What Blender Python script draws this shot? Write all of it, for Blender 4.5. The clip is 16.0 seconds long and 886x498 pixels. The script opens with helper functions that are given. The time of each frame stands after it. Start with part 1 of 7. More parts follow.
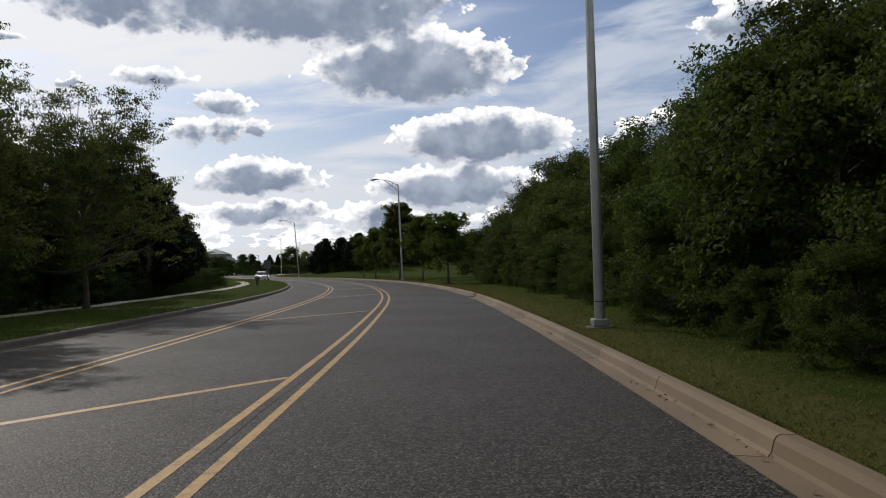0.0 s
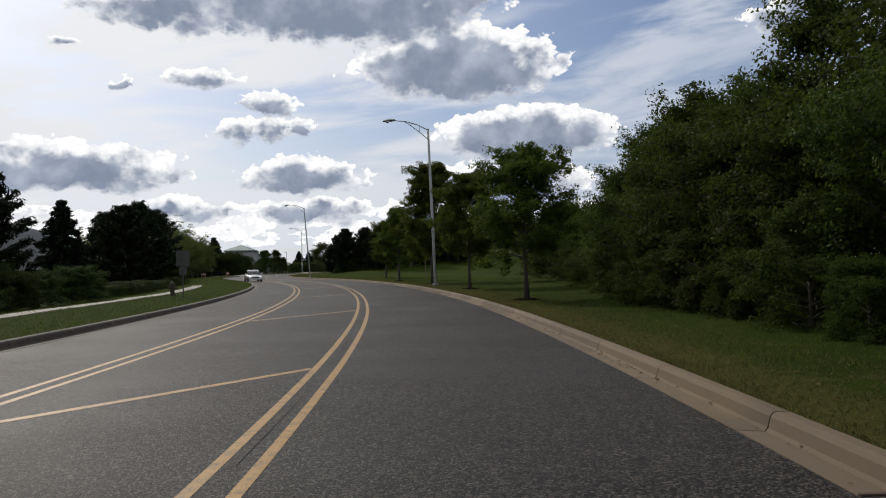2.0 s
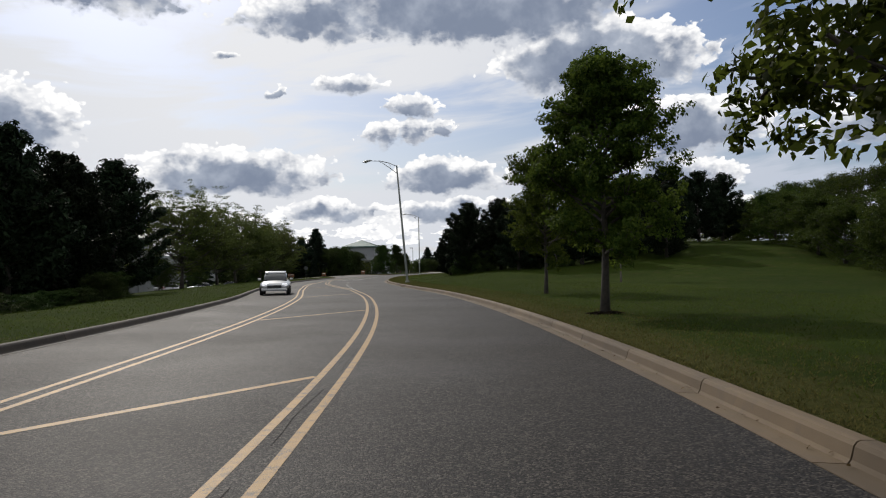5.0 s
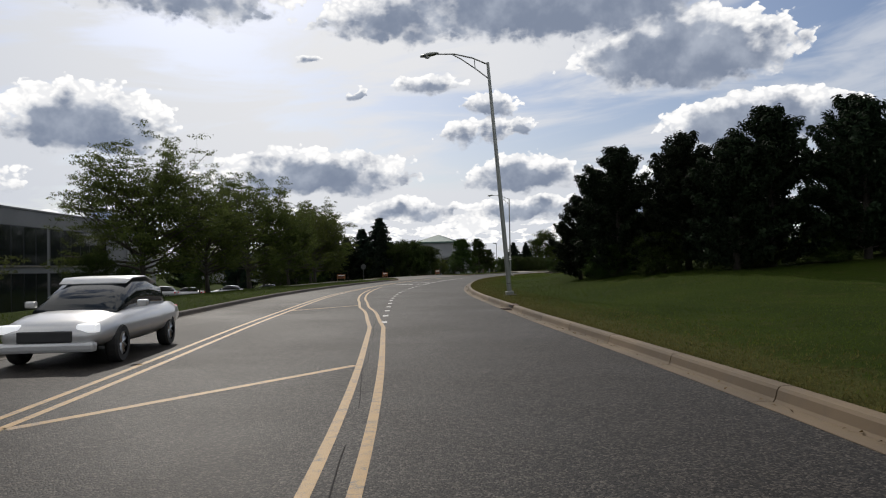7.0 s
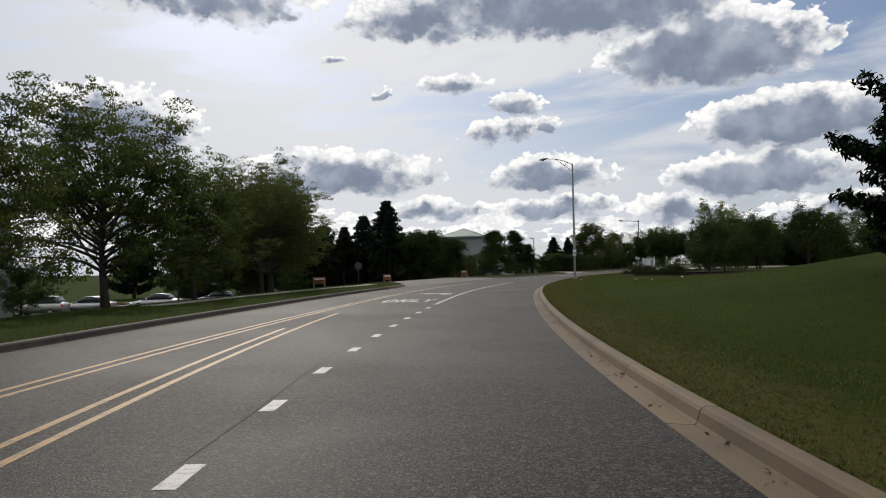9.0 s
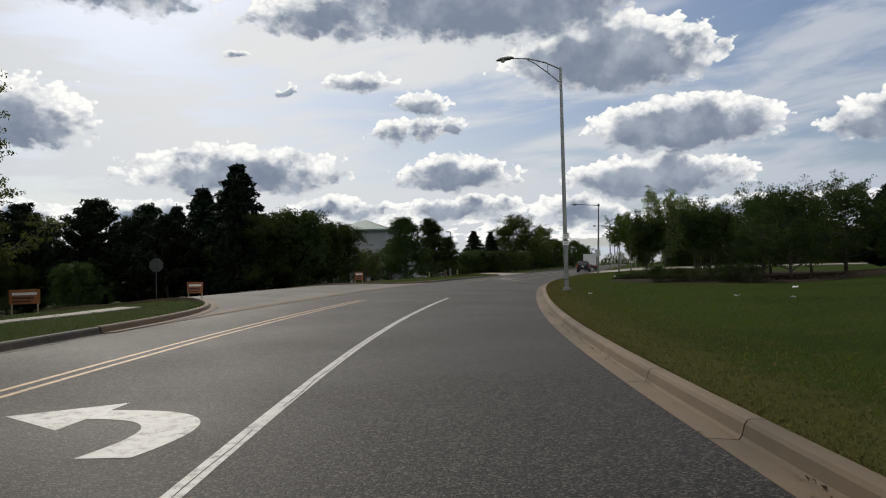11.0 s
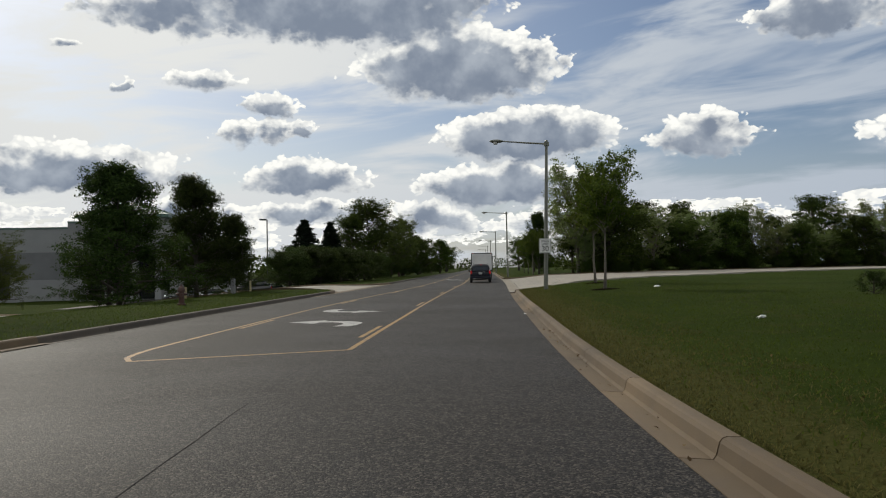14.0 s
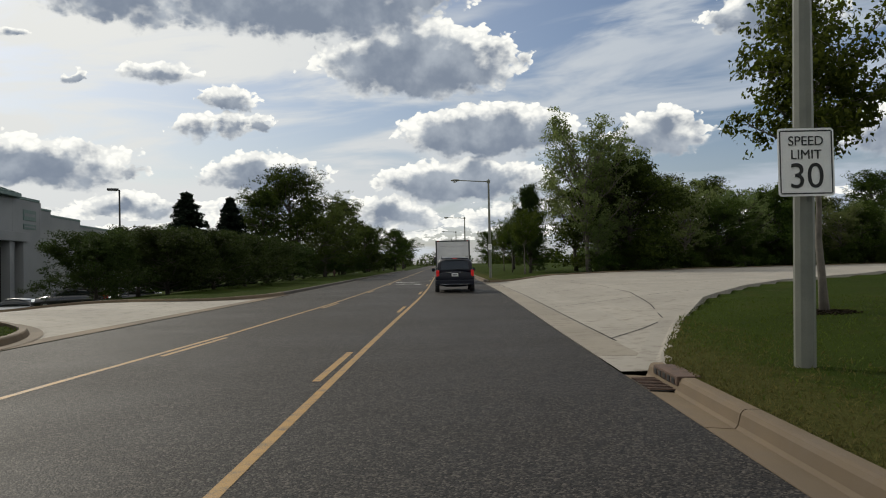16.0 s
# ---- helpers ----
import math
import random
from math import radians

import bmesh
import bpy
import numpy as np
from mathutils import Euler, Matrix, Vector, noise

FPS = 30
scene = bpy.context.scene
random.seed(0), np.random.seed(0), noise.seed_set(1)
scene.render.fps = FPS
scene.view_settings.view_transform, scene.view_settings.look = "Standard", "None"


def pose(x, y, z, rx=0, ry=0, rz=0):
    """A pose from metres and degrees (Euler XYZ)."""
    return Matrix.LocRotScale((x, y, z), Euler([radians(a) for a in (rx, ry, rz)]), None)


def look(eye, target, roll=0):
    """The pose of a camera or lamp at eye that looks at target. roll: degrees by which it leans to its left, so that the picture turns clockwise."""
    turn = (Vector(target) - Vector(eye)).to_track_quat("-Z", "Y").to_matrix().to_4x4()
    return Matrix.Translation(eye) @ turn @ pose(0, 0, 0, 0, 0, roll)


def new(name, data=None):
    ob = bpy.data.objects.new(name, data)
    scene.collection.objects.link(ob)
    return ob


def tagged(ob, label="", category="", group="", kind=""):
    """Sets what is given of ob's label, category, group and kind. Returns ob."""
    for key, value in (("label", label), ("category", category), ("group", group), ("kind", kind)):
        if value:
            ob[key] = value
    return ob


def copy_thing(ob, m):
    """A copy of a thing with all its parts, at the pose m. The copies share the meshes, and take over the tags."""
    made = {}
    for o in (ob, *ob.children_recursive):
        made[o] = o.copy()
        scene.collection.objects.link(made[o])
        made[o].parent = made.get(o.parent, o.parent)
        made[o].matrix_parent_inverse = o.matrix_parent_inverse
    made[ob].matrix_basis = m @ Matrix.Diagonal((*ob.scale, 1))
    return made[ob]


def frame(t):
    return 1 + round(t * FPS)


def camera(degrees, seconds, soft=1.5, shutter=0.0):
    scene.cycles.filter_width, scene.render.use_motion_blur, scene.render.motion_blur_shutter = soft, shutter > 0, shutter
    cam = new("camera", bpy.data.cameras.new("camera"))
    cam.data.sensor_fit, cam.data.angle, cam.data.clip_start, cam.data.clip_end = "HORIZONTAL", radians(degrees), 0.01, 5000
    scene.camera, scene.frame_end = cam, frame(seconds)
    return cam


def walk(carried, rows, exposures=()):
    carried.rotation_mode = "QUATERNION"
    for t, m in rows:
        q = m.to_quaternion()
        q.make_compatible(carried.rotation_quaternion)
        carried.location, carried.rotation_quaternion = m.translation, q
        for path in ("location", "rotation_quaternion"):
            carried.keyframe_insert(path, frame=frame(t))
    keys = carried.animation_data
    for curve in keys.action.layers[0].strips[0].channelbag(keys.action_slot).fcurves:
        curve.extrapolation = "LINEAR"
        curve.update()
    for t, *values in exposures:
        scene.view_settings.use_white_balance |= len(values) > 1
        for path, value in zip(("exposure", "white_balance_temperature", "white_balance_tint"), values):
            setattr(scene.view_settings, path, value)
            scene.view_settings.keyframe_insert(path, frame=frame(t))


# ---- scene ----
cam = camera(61.50, 16.0, 1.1)
LEAN = -1.16             # the phone sits a little askew in its holder
PATH = [
    (0, 0.002, -0.001, 91.417, -12.881),
    (0.5, 1.791, 8.242, 91.398, -12.179),
    (1, 3.374, 16.356, 91.370, -11.758),
    (1.5, 4.855, 24.215, 91.625, -10.939),
    (2, 6.223, 32.018, 91.299, -9.533),
    (2.5, 7.459, 40.151, 91.516, -7.916),
    (3, 8.521, 48.233, 91.355, -6.006),
    (3.5, 9.269, 56.343, 90.752, -3.995),
    (4, 9.651, 64.635, 91.441, -2.491),
    (4.5, 9.792, 72.918, 91.189, -0.620),
    (5, 9.787, 81.158, 91.403, 1.277),
    (5.5, 9.529, 89.474, 91.420, 3.080),
    (6, 8.746, 97.878, 91.420, 4.710),
    (6.5, 7.625, 106.334, 91.420, 6.147),
    (7, 6.355, 114.808, 91.420, 7.374),
    (7.5, 5.125, 123.265, 91.551, 8.371),
    (8, 4.013, 131.624, 91.466, 9.434),
    (8.2, 3.519, 135.077, 91.332, 9.597),
    (8.7, 2.253, 143.655, 91.420, 9.748),
    (9.1, 1.156, 150.653, 91.420, 9.010),
    (9.5, 0.096, 157.691, 91.420, 7.747),
    (10, -1.019, 166.426, 91.420, 5.763),
    (10.5, -1.715, 174.955, 91.340, 3.731),
    (11, -2.220, 183.169, 91.267, 2.059),
    (11.5, -2.553, 191.704, 91.408, -0.098),
    (12, -2.463, 200.034, 91.225, -1.770),
    (12.5, -2.021, 208.201, 91.508, -3.505),
    (13, -1.380, 216.420, 91.491, -5.425),
    (13.5, -0.537, 224.607, 91.421, -7.617),
    (14, 0.646, 232.738, 91.433, -9.434),
    (14.5, 2.090, 240.879, 91.051, -10.639),
    (15, 3.641, 249.036, 91.483, -11.474),
    (15.5, 5.226, 257.027, 91.532, -12.002),
    (16, 6.941, 264.950, 91.068, -12.476),
]
walk(cam, [(t, pose(x, y, 1.48, tilt, 0, turn) @ pose(0, 0, 0, 0, 0, LEAN)) for t, x, y, tilt, turn in PATH], exposures=[(0, 0.06, 6550, 10), (4, 0.00, 6550, 10), (8, -0.06, 6600, 10), (11, -0.10, 6650, 8), (16, -0.04, 6850, 6)])

# ---- light ----
SUN_AZ, SUN_EL = 25.0, 35.0          # degrees to the left of +y, degrees up


def heading(az, el=0.0):
    a, e = radians(az), radians(el)
    return Vector((-math.sin(a) * math.cos(e), math.cos(a) * math.cos(e), math.sin(e)))


sun = new("sun", bpy.data.lights.new("sun", "SUN"))
sun.data.energy, sun.data.angle, sun.data.color = 2.4, radians(0.6), (1.0, 0.94, 0.86)
sun.matrix_world = look((0, 0, 60), Vector((0, 0, 60)) - heading(SUN_AZ, SUN_EL))


class Nodes:
    """Short way to write node trees."""

    def __init__(self, tree):
        self.tree = tree
        tree.nodes.clear()

    def add(self, kind, *sockets):
        n = self.tree.nodes.new(kind)
        for i, v in enumerate(sockets):
            self.put(n.inputs[i], v)
        return n

    def put(self, socket, v):
        if v is None:
            return
        if isinstance(v, bpy.types.NodeSocket):
            self.tree.links.new(v, socket)
        else:
            socket.default_value = v

    def m(self, op, a, b=None, c=None, clamp=False):
        n = self.add("ShaderNodeMath", a, b, c)
        n.operation, n.use_clamp = op, clamp
        return n.outputs[0]

    def mix(self, fac, a, b, blend="MIX"):
        n = self.tree.nodes.new("ShaderNodeMix")
        n.data_type, n.blend_type = "RGBA", blend
        for i, v in ((0, fac), (6, a), (7, b)):
            self.put(n.inputs[i], v)
        return n.outputs[2]

    def ramp(self, fac, lo, hi, a=0.0, b=1.0, smooth=True):
        n = self.tree.nodes.new("ShaderNodeMapRange")
        n.interpolation_type = "SMOOTHSTEP" if smooth else "LINEAR"
        for i, v in enumerate((fac, lo, hi, a, b)):
            self.put(n.inputs[i], v)
        return n.outputs[0]

    def noise(self, vec, scale, detail=4.0, rough=0.55, dims="3D", distortion=0.0):
        n = self.tree.nodes.new("ShaderNodeTexNoise")
        n.noise_dimensions = dims
        self.put(n.inputs["Vector"], vec)
        for k, v in (("Scale", scale), ("Detail", detail), ("Roughness", rough), ("Distortion", distortion)):
            n.inputs[k].default_value = v
        return n.outputs[0]


# cumulus banks of the afternoon: azimuth, elevation, half width, half height, weight
CLOUDS = [
    (17.3, 6.9, 7.2, 2.0, 1.0), (0.9, 6.7, 4.2, 1.6, 1.0), (3.4, 12.1, 1.9, 0.9, 0.8), (3.1, 10.2, 1.4, 1.2, 0.9),
    (1.2, 10.5, 1.1, 0.8, 0.8), (5.6, 9.9, 1.5, 1.1, 0.5), (-2.0, 19.9, 11.0, 4.4, 1.5), (10.5, 18.4, 6.0, 2.4, 0.75),
    (-10.8, 14.8, 7.0, 3.1, 1.3), (-16.2, 9.5, 6.2, 2.2, 1.35), (-14.1, 6.0, 6.0, 1.8, 1.4), (33.1, 10.2, 5.4, 2.7, 1.05),
    (27.0, 19.6, 8.0, 2.6, 0.7), (8.3, 13.7, 2.6, 0.9, 0.6),
]
BANKS = [(14.0, 13.3, 0.7, 0.5, 0.6), (10.2, 4.4, 3.4, 0.9, 0.8), (0.8, 4.3, 4.4, 0.9, 0.8), (32.3, 3.8, 2.2, 1.0, 0.7),
         (-8.7, 3.8, 3.6, 1.3, 0.8), (-37.0, 16.5, 4.5, 2.2, 0.9), (-29.0, 9.0, 3.2, 1.9, 0.8), (24.0, 4.2, 4.0, 0.9, 0.7),
         (17.6, 15.6, 0.9, 0.4, 0.5), (-20.0, 3.6, 5.0, 0.9, 0.7), (42.0, 6.0, 5.0, 1.8, 0.9), (-46.0, 8.0, 6.0, 2.2, 0.9)]

world = bpy.data.worlds.new("afternoon_sky")
scene.world = world
world.use_nodes = True
k = Nodes(world.node_tree)
co = k.add("ShaderNodeTexCoord").outputs["Generated"]
sep = k.add("ShaderNodeSeparateXYZ", co).outputs
el = k.m("MULTIPLY", k.m("ARCSINE", sep[2]), 57.29578)
az = k.m("MULTIPLY", k.m("ARCTAN2", k.m("MULTIPLY", sep[0], -1.0), sep[1]), 57.29578)
sky = k.add("ShaderNodeTexSky")
sky.sky_type, sky.sun_disc = "NISHITA", False
sky.sun_elevation, sky.sun_rotation = radians(SUN_EL), radians(-SUN_AZ)
sky.air_density, sky.dust_density, sky.ozone_density = 1.0, 1.6, 1.2
blue = k.mix(1.0, sky.outputs[0], (0.056, 0.063, 0.076, 1), "MULTIPLY")
# noise in degrees of the sky, billows wider than tall near the horizon
flat = k.add("ShaderNodeCombineXYZ", az, k.m("MULTIPLY", el, 1.35), 0.0).outputs[0]
wide = k.add("ShaderNodeCombineXYZ", k.m("MULTIPLY", az, 0.30), k.m("MULTIPLY", k.m("ADD", el, k.m("MULTIPLY", az, 0.08)), 1.5), 3.0).outputs[0]
big = k.noise(flat, 0.30, 5.0, 0.6)
fine = k.noise(flat, 0.85, 4.0, 0.52)
grain = k.noise(flat, 2.6, 4.0, 0.62)
veil = k.noise(wide, 0.20, 5.0, 0.55, distortion=0.5)
toward = k.add("ShaderNodeVectorMath", co, tuple(heading(SUN_AZ - 9, SUN_EL - 11)))
toward.operation = "DOT_PRODUCT"
glow = k.m("POWER", k.m("MAXIMUM", toward.outputs["Value"], 0.0), 5.0)
low = k.ramp(el, 12.0, 3.0)
cirrus = k.m("ADD", k.ramp(veil, 0.38, 0.60, 0.02, 0.90), k.m("ADD", k.m("MULTIPLY", low, 0.35), k.m("MULTIPLY", glow, 0.15)), clamp=True)
haze = k.mix(glow, (0.45, 0.515, 0.635, 1), (0.84, 0.85, 0.875, 1))
base = k.mix(cirrus, blue, haze)
# ragged outlines: the sky's own degrees, pushed about by the noise
az2 = k.m("ADD", az, k.m("ADD", k.m("MULTIPLY", k.m("SUBTRACT", big, 0.5), 4.2), k.m("MULTIPLY", k.m("SUBTRACT", fine, 0.5), 1.6)))
big2 = k.noise(k.add("ShaderNodeCombineXYZ", az, el, 9.0).outputs[0], 0.42, 4.0, 0.52)
el2 = k.m("ADD", el, k.m("ADD", k.m("MULTIPLY", k.m("SUBTRACT", big2, 0.5), 2.0), k.m("MULTIPLY", k.m("SUBTRACT", grain, 0.5), 0.25)))
dens, shade = None, None
for a, e, w, h, wt in CLOUDS + BANKS:
    w, h = w * 1.2, h * 1.22
    p = k.m("DIVIDE", k.m("SUBTRACT", az2, a), w)
    q = k.m("DIVIDE", k.m("SUBTRACT", el2, e), h)
    q2 = k.m("MAXIMUM", k.m("MULTIPLY", q, -1.5), q)           # flatter underneath
    r = k.m("SQRT", k.m("ADD", k.m("MULTIPLY", p, p), k.m("MULTIPLY", q2, q2)))
    d = k.m("MULTIPLY", k.m("SUBTRACT", 1.0, r), 1.15 * wt)
    s = k.m("SUBTRACT", d, k.m("MULTIPLY", q, 0.45))
    dens = d if dens is None else k.m("SMOOTH_MAX", dens, d, 0.18)
    shade = s if shade is None else k.m("SMOOTH_MAX", shade, s, 0.18)
# small heaps crowd together low down, and the rest of the sky has the same fair weather
crowd = k.noise(k.add("ShaderNodeCombineXYZ", k.m("MULTIPLY", az, 0.5), k.m("MULTIPLY", el, 1.5), 20.0).outputs[0], 0.55, 5.0, 0.6)
band = k.m("MULTIPLY", k.ramp(el, 0.6, 2.0), k.ramp(el, 6.2, 4.2))
lowd = k.m("SUBTRACT", k.m("MULTIPLY", k.m("SUBTRACT", crowd, 0.47), 5.0), k.m("MULTIPLY", k.m("SUBTRACT", 1.0, band), 3.0))
dens = k.m("MAXIMUM", dens, lowd)
away = k.m("MULTIPLY", k.ramp(k.m("ABSOLUTE", az), 44.0, 62.0), k.ramp(el, 3.0, 10.0))
away = k.m("ADD", away, k.ramp(el, 25.0, 34.0), clamp=True)
far_c = k.noise(co, 3.2, 6.0, 0.55)
dens = k.m("MAXIMUM", dens, k.m("SUBTRACT", k.m("MULTIPLY", k.m("SUBTRACT", far_c, 0.46), k.m("MULTIPLY", away, 5.0)), k.m("MULTIPLY", k.m("SUBTRACT", 1.0, away), 4.0)))


def billow(scale, seed):
    """Rounded heads: one inside each cell, creases between."""
    v = k.tree.nodes.new("ShaderNodeTexVoronoi")
    v.voronoi_dimensions, v.feature = "2D", "SMOOTH_F1"
    k.put(v.inputs["Vector"], k.add("ShaderNodeCombineXYZ", k.m("ADD", az, k.m("MULTIPLY", fine, 1.2)), k.m("ADD", k.m("MULTIPLY", el, 1.3), k.m("MULTIPLY", big2, 1.5)), 0.0).outputs[0])
    v.inputs["Scale"].default_value, v.inputs["Smoothness"].default_value = scale, 0.25
    return k.m("SUBTRACT", 0.42, v.outputs["Distance"])


puffs, buds = billow(0.75, 1), billow(2.1, 2)
rough = k.m("ADD", k.m("ADD", k.m("MULTIPLY", puffs, 1.0), k.m("MULTIPLY", buds, 0.5)), k.m("ADD", k.m("MULTIPLY", k.m("SUBTRACT", fine, 0.5), 0.8), k.m("MULTIPLY", k.m("SUBTRACT", grain, 0.5), 0.25)))
body = k.m("ADD", dens, k.m("MULTIPLY", rough, 0.30))
height = k.m("DIVIDE", k.m("SUBTRACT", dens, shade), 0.45)
crown = k.ramp(k.m("ADD", height, k.m("MULTIPLY", rough, 0.7)), -0.55, 0.35)
cover = k.ramp(body, 0.02, k.ramp(crown, 0.0, 1.0, 0.40, 0.10))
lump = k.m("ADD", k.m("MULTIPLY", rough, 0.22), k.m("MULTIPLY", k.m("SUBTRACT", k.noise(flat, 0.55, 3.0, 0.5), 0.5), 1.3))
core = k.ramp(k.m("ADD", k.m("SUBTRACT", k.m("MULTIPLY", dens, 0.95), k.m("MULTIPLY", height, 0.30)), lump), 0.04, 0.62)
lit = k.mix(k.m("MULTIPLY", crown, k.ramp(k.m("ADD", puffs, buds), -0.35, 0.2, 0.55, 1.0)), (0.66, 0.69, 0.75, 1), (1.06, 1.06, 1.06, 1))
grey = k.mix(k.ramp(k.m("ADD", k.m("MULTIPLY", big2, 0.7), k.m("MULTIPLY", k.m("ADD", height, 1.0), 0.15)), 0.36, 0.72), (0.22, 0.265, 0.36, 1), (0.42, 0.47, 0.565, 1))
cloud = k.mix(core, lit, grey)
total = k.mix(cover, base, cloud)
below = k.mix(k.ramp(el, -3.0, 0.0), (0.05, 0.06, 0.04, 1), total)
bg = k.add("ShaderNodeBackground", below, 1.0)
k.tree.links.new(bg.outputs[0], k.add("ShaderNodeOutputWorld").inputs[0])

# ---- materials ----
def material(name, build):
    mat = bpy.data.materials.new(name)
    mat.use_nodes = True
    n = Nodes(mat.node_tree)
    out = n.add("ShaderNodeOutputMaterial")
    bsdf = n.tree.nodes.new("ShaderNodeBsdfPrincipled")
    n.tree.links.new(bsdf.outputs[0], out.inputs[0])
    build(n, bsdf, out)
    return mat


def setp(n, bsdf, **kw):
    names = dict(color="Base Color", rough="Roughness", metal="Metallic", normal="Normal", spec="Specular IOR Level", emit="Emission Color",
                 glow="Emission Strength", coat="Coat Weight", trans="Transmission Weight", alpha="Alpha")
    for a, v in kw.items():
        n.put(bsdf.inputs[names[a]], v)


def bump(n, height, strength=0.3, distance=0.02):
    b = n.tree.nodes.new("ShaderNodeBump")
    b.inputs["Strength"].default_value, b.inputs["Distance"].default_value = strength, distance
    n.put(b.inputs["Height"], height)
    return b.outputs[0]


def plain(name, a, b=None, rough=0.6, metal=0.0, scale=3.0, relief=0.15, fine=60.0, spec=0.5, coat=0.0):
    """A surface with stains at one scale and grain at another."""
    b = b or tuple(c * 0.72 for c in a)

    def build(n, bsdf, out):
        pos = n.add("ShaderNodeTexCoord").outputs["Object"]
        big, small = n.noise(pos, scale, 5), n.noise(pos, fine, 3)
        col = n.mix(n.ramp(big, 0.3, 0.72), (*a, 1), (*b, 1))
        col = n.mix(n.m("MULTIPLY", n.ramp(small, 0.35, 0.75), 0.25), col, (*[c * 0.6 for c in a], 1))
        setp(n, bsdf, color=col, rough=n.m("ADD", rough - 0.06, n.m("MULTIPLY", big, 0.14)), metal=metal, spec=spec, coat=coat,
             normal=bump(n, small, relief, 0.01))
    return material(name, build)


def leaf_material(name, dark, light, trans=0.35, rough=0.55):
    def build(n, bsdf, out):
        geo = n.add("ShaderNodeNewGeometry")
        info = n.add("ShaderNodeObjectInfo")
        r = geo.outputs["Random Per Island"]
        col = n.mix(n.ramp(r, 0.1, 0.95, smooth=False), (*dark, 1), (*light, 1))
        pos = n.add("ShaderNodeTexCoord").outputs["Object"]
        col = n.mix(n.m("MULTIPLY", n.ramp(n.noise(pos, 0.8, 3), 0.45, 0.75), 0.5), col, (*[c * 0.62 for c in dark], 1))
        hsv = n.add("ShaderNodeHueSaturation", n.ramp(info.outputs["Random"], 0, 1, 0.48, 0.52), 1.0, n.ramp(info.outputs["Random"], 0, 1, 0.72, 1.28), 1.0, col).outputs[0]
        setp(n, bsdf, color=hsv, rough=max(rough, 0.7), spec=0.06)
        tr = n.add("ShaderNodeBsdfTranslucent", n.mix(0.5, hsv, (*[min(1, c * 1.5) for c in light], 1)))
        mixs = n.tree.nodes.new("ShaderNodeMixShader")
        mixs.inputs[0].default_value = trans
        n.tree.links.new(bsdf.outputs[0], mixs.inputs[1])
        n.tree.links.new(tr.outputs[0], mixs.inputs[2])
        n.tree.links.new(mixs.outputs[0], out.inputs[0])
    return material(name, build)


def asphalt_build(n, bsdf, out):
    pos = n.add("ShaderNodeTexCoord").outputs["Object"]
    lane = n.add("ShaderNodeSeparateXYZ", n.add("ShaderNodeTexCoord").outputs["UV"]).outputs[1]

    def chips(scale):
        v = n.tree.nodes.new("ShaderNodeTexVoronoi")
        n.put(v.inputs["Vector"], pos)
        v.inputs["Scale"].default_value = scale
        return n.add("ShaderNodeSeparateColor", v.outputs["Color"]).outputs[0], v.outputs["Distance"]
    stone, edge = chips(58.0)
    lump, _ = chips(30.0)
    patch = n.noise(pos, 0.22, 6, 0.62)
    stain = n.noise(pos, 1.4, 5, 0.6)
    # oil-dark middles of the lanes and paler wheel tracks
    wave = n.m("COSINE", n.m("MULTIPLY", n.m("ADD", lane, n.m("ADD", 2.0, n.m("MULTIPLY", patch, 0.5))), 3.4))
    col = n.mix(n.ramp(patch, 0.3, 0.7), (0.0098, 0.0086, 0.0078, 1), (0.0145, 0.0127, 0.0114, 1))
    col = n.mix(n.m("MULTIPLY", n.ramp(stain, 0.5, 0.8), 0.3), col, (0.012, 0.0115, 0.0115, 1))
    col = n.mix(n.m("MULTIPLY", n.ramp(wave, 0.1, 1.0), n.ramp(stain, 0.3, 0.6, 0.10, 0.30)), col, (0.012, 0.0115, 0.011, 1))
    # single stones of the worn surface: dark ones, pale ones, binder between
    col = n.mix(n.ramp(stone, 0.62, 0.98, 0.0, 0.8, False), col, (0.096, 0.083, 0.071, 1))
    col = n.mix(n.ramp(stone, 0.45, 0.0, 0.0, 0.95, False), col, (0.003, 0.003, 0.003, 1))
    col = n.mix(n.ramp(lump, 0.78, 1.0, 0.0, 0.45, False), col, (0.060, 0.053, 0.047, 1))
    col = n.mix(n.ramp(lump, 0.25, 0.0, 0.0, 0.5, False), col, (0.006, 0.006, 0.006, 1))
    setp(n, bsdf, color=col, rough=n.ramp(patch, 0.3, 0.7, 0.60, 0.70), spec=0.105, normal=bump(n, n.m("MULTIPLY", edge, -1.0), 0.55, 0.006))


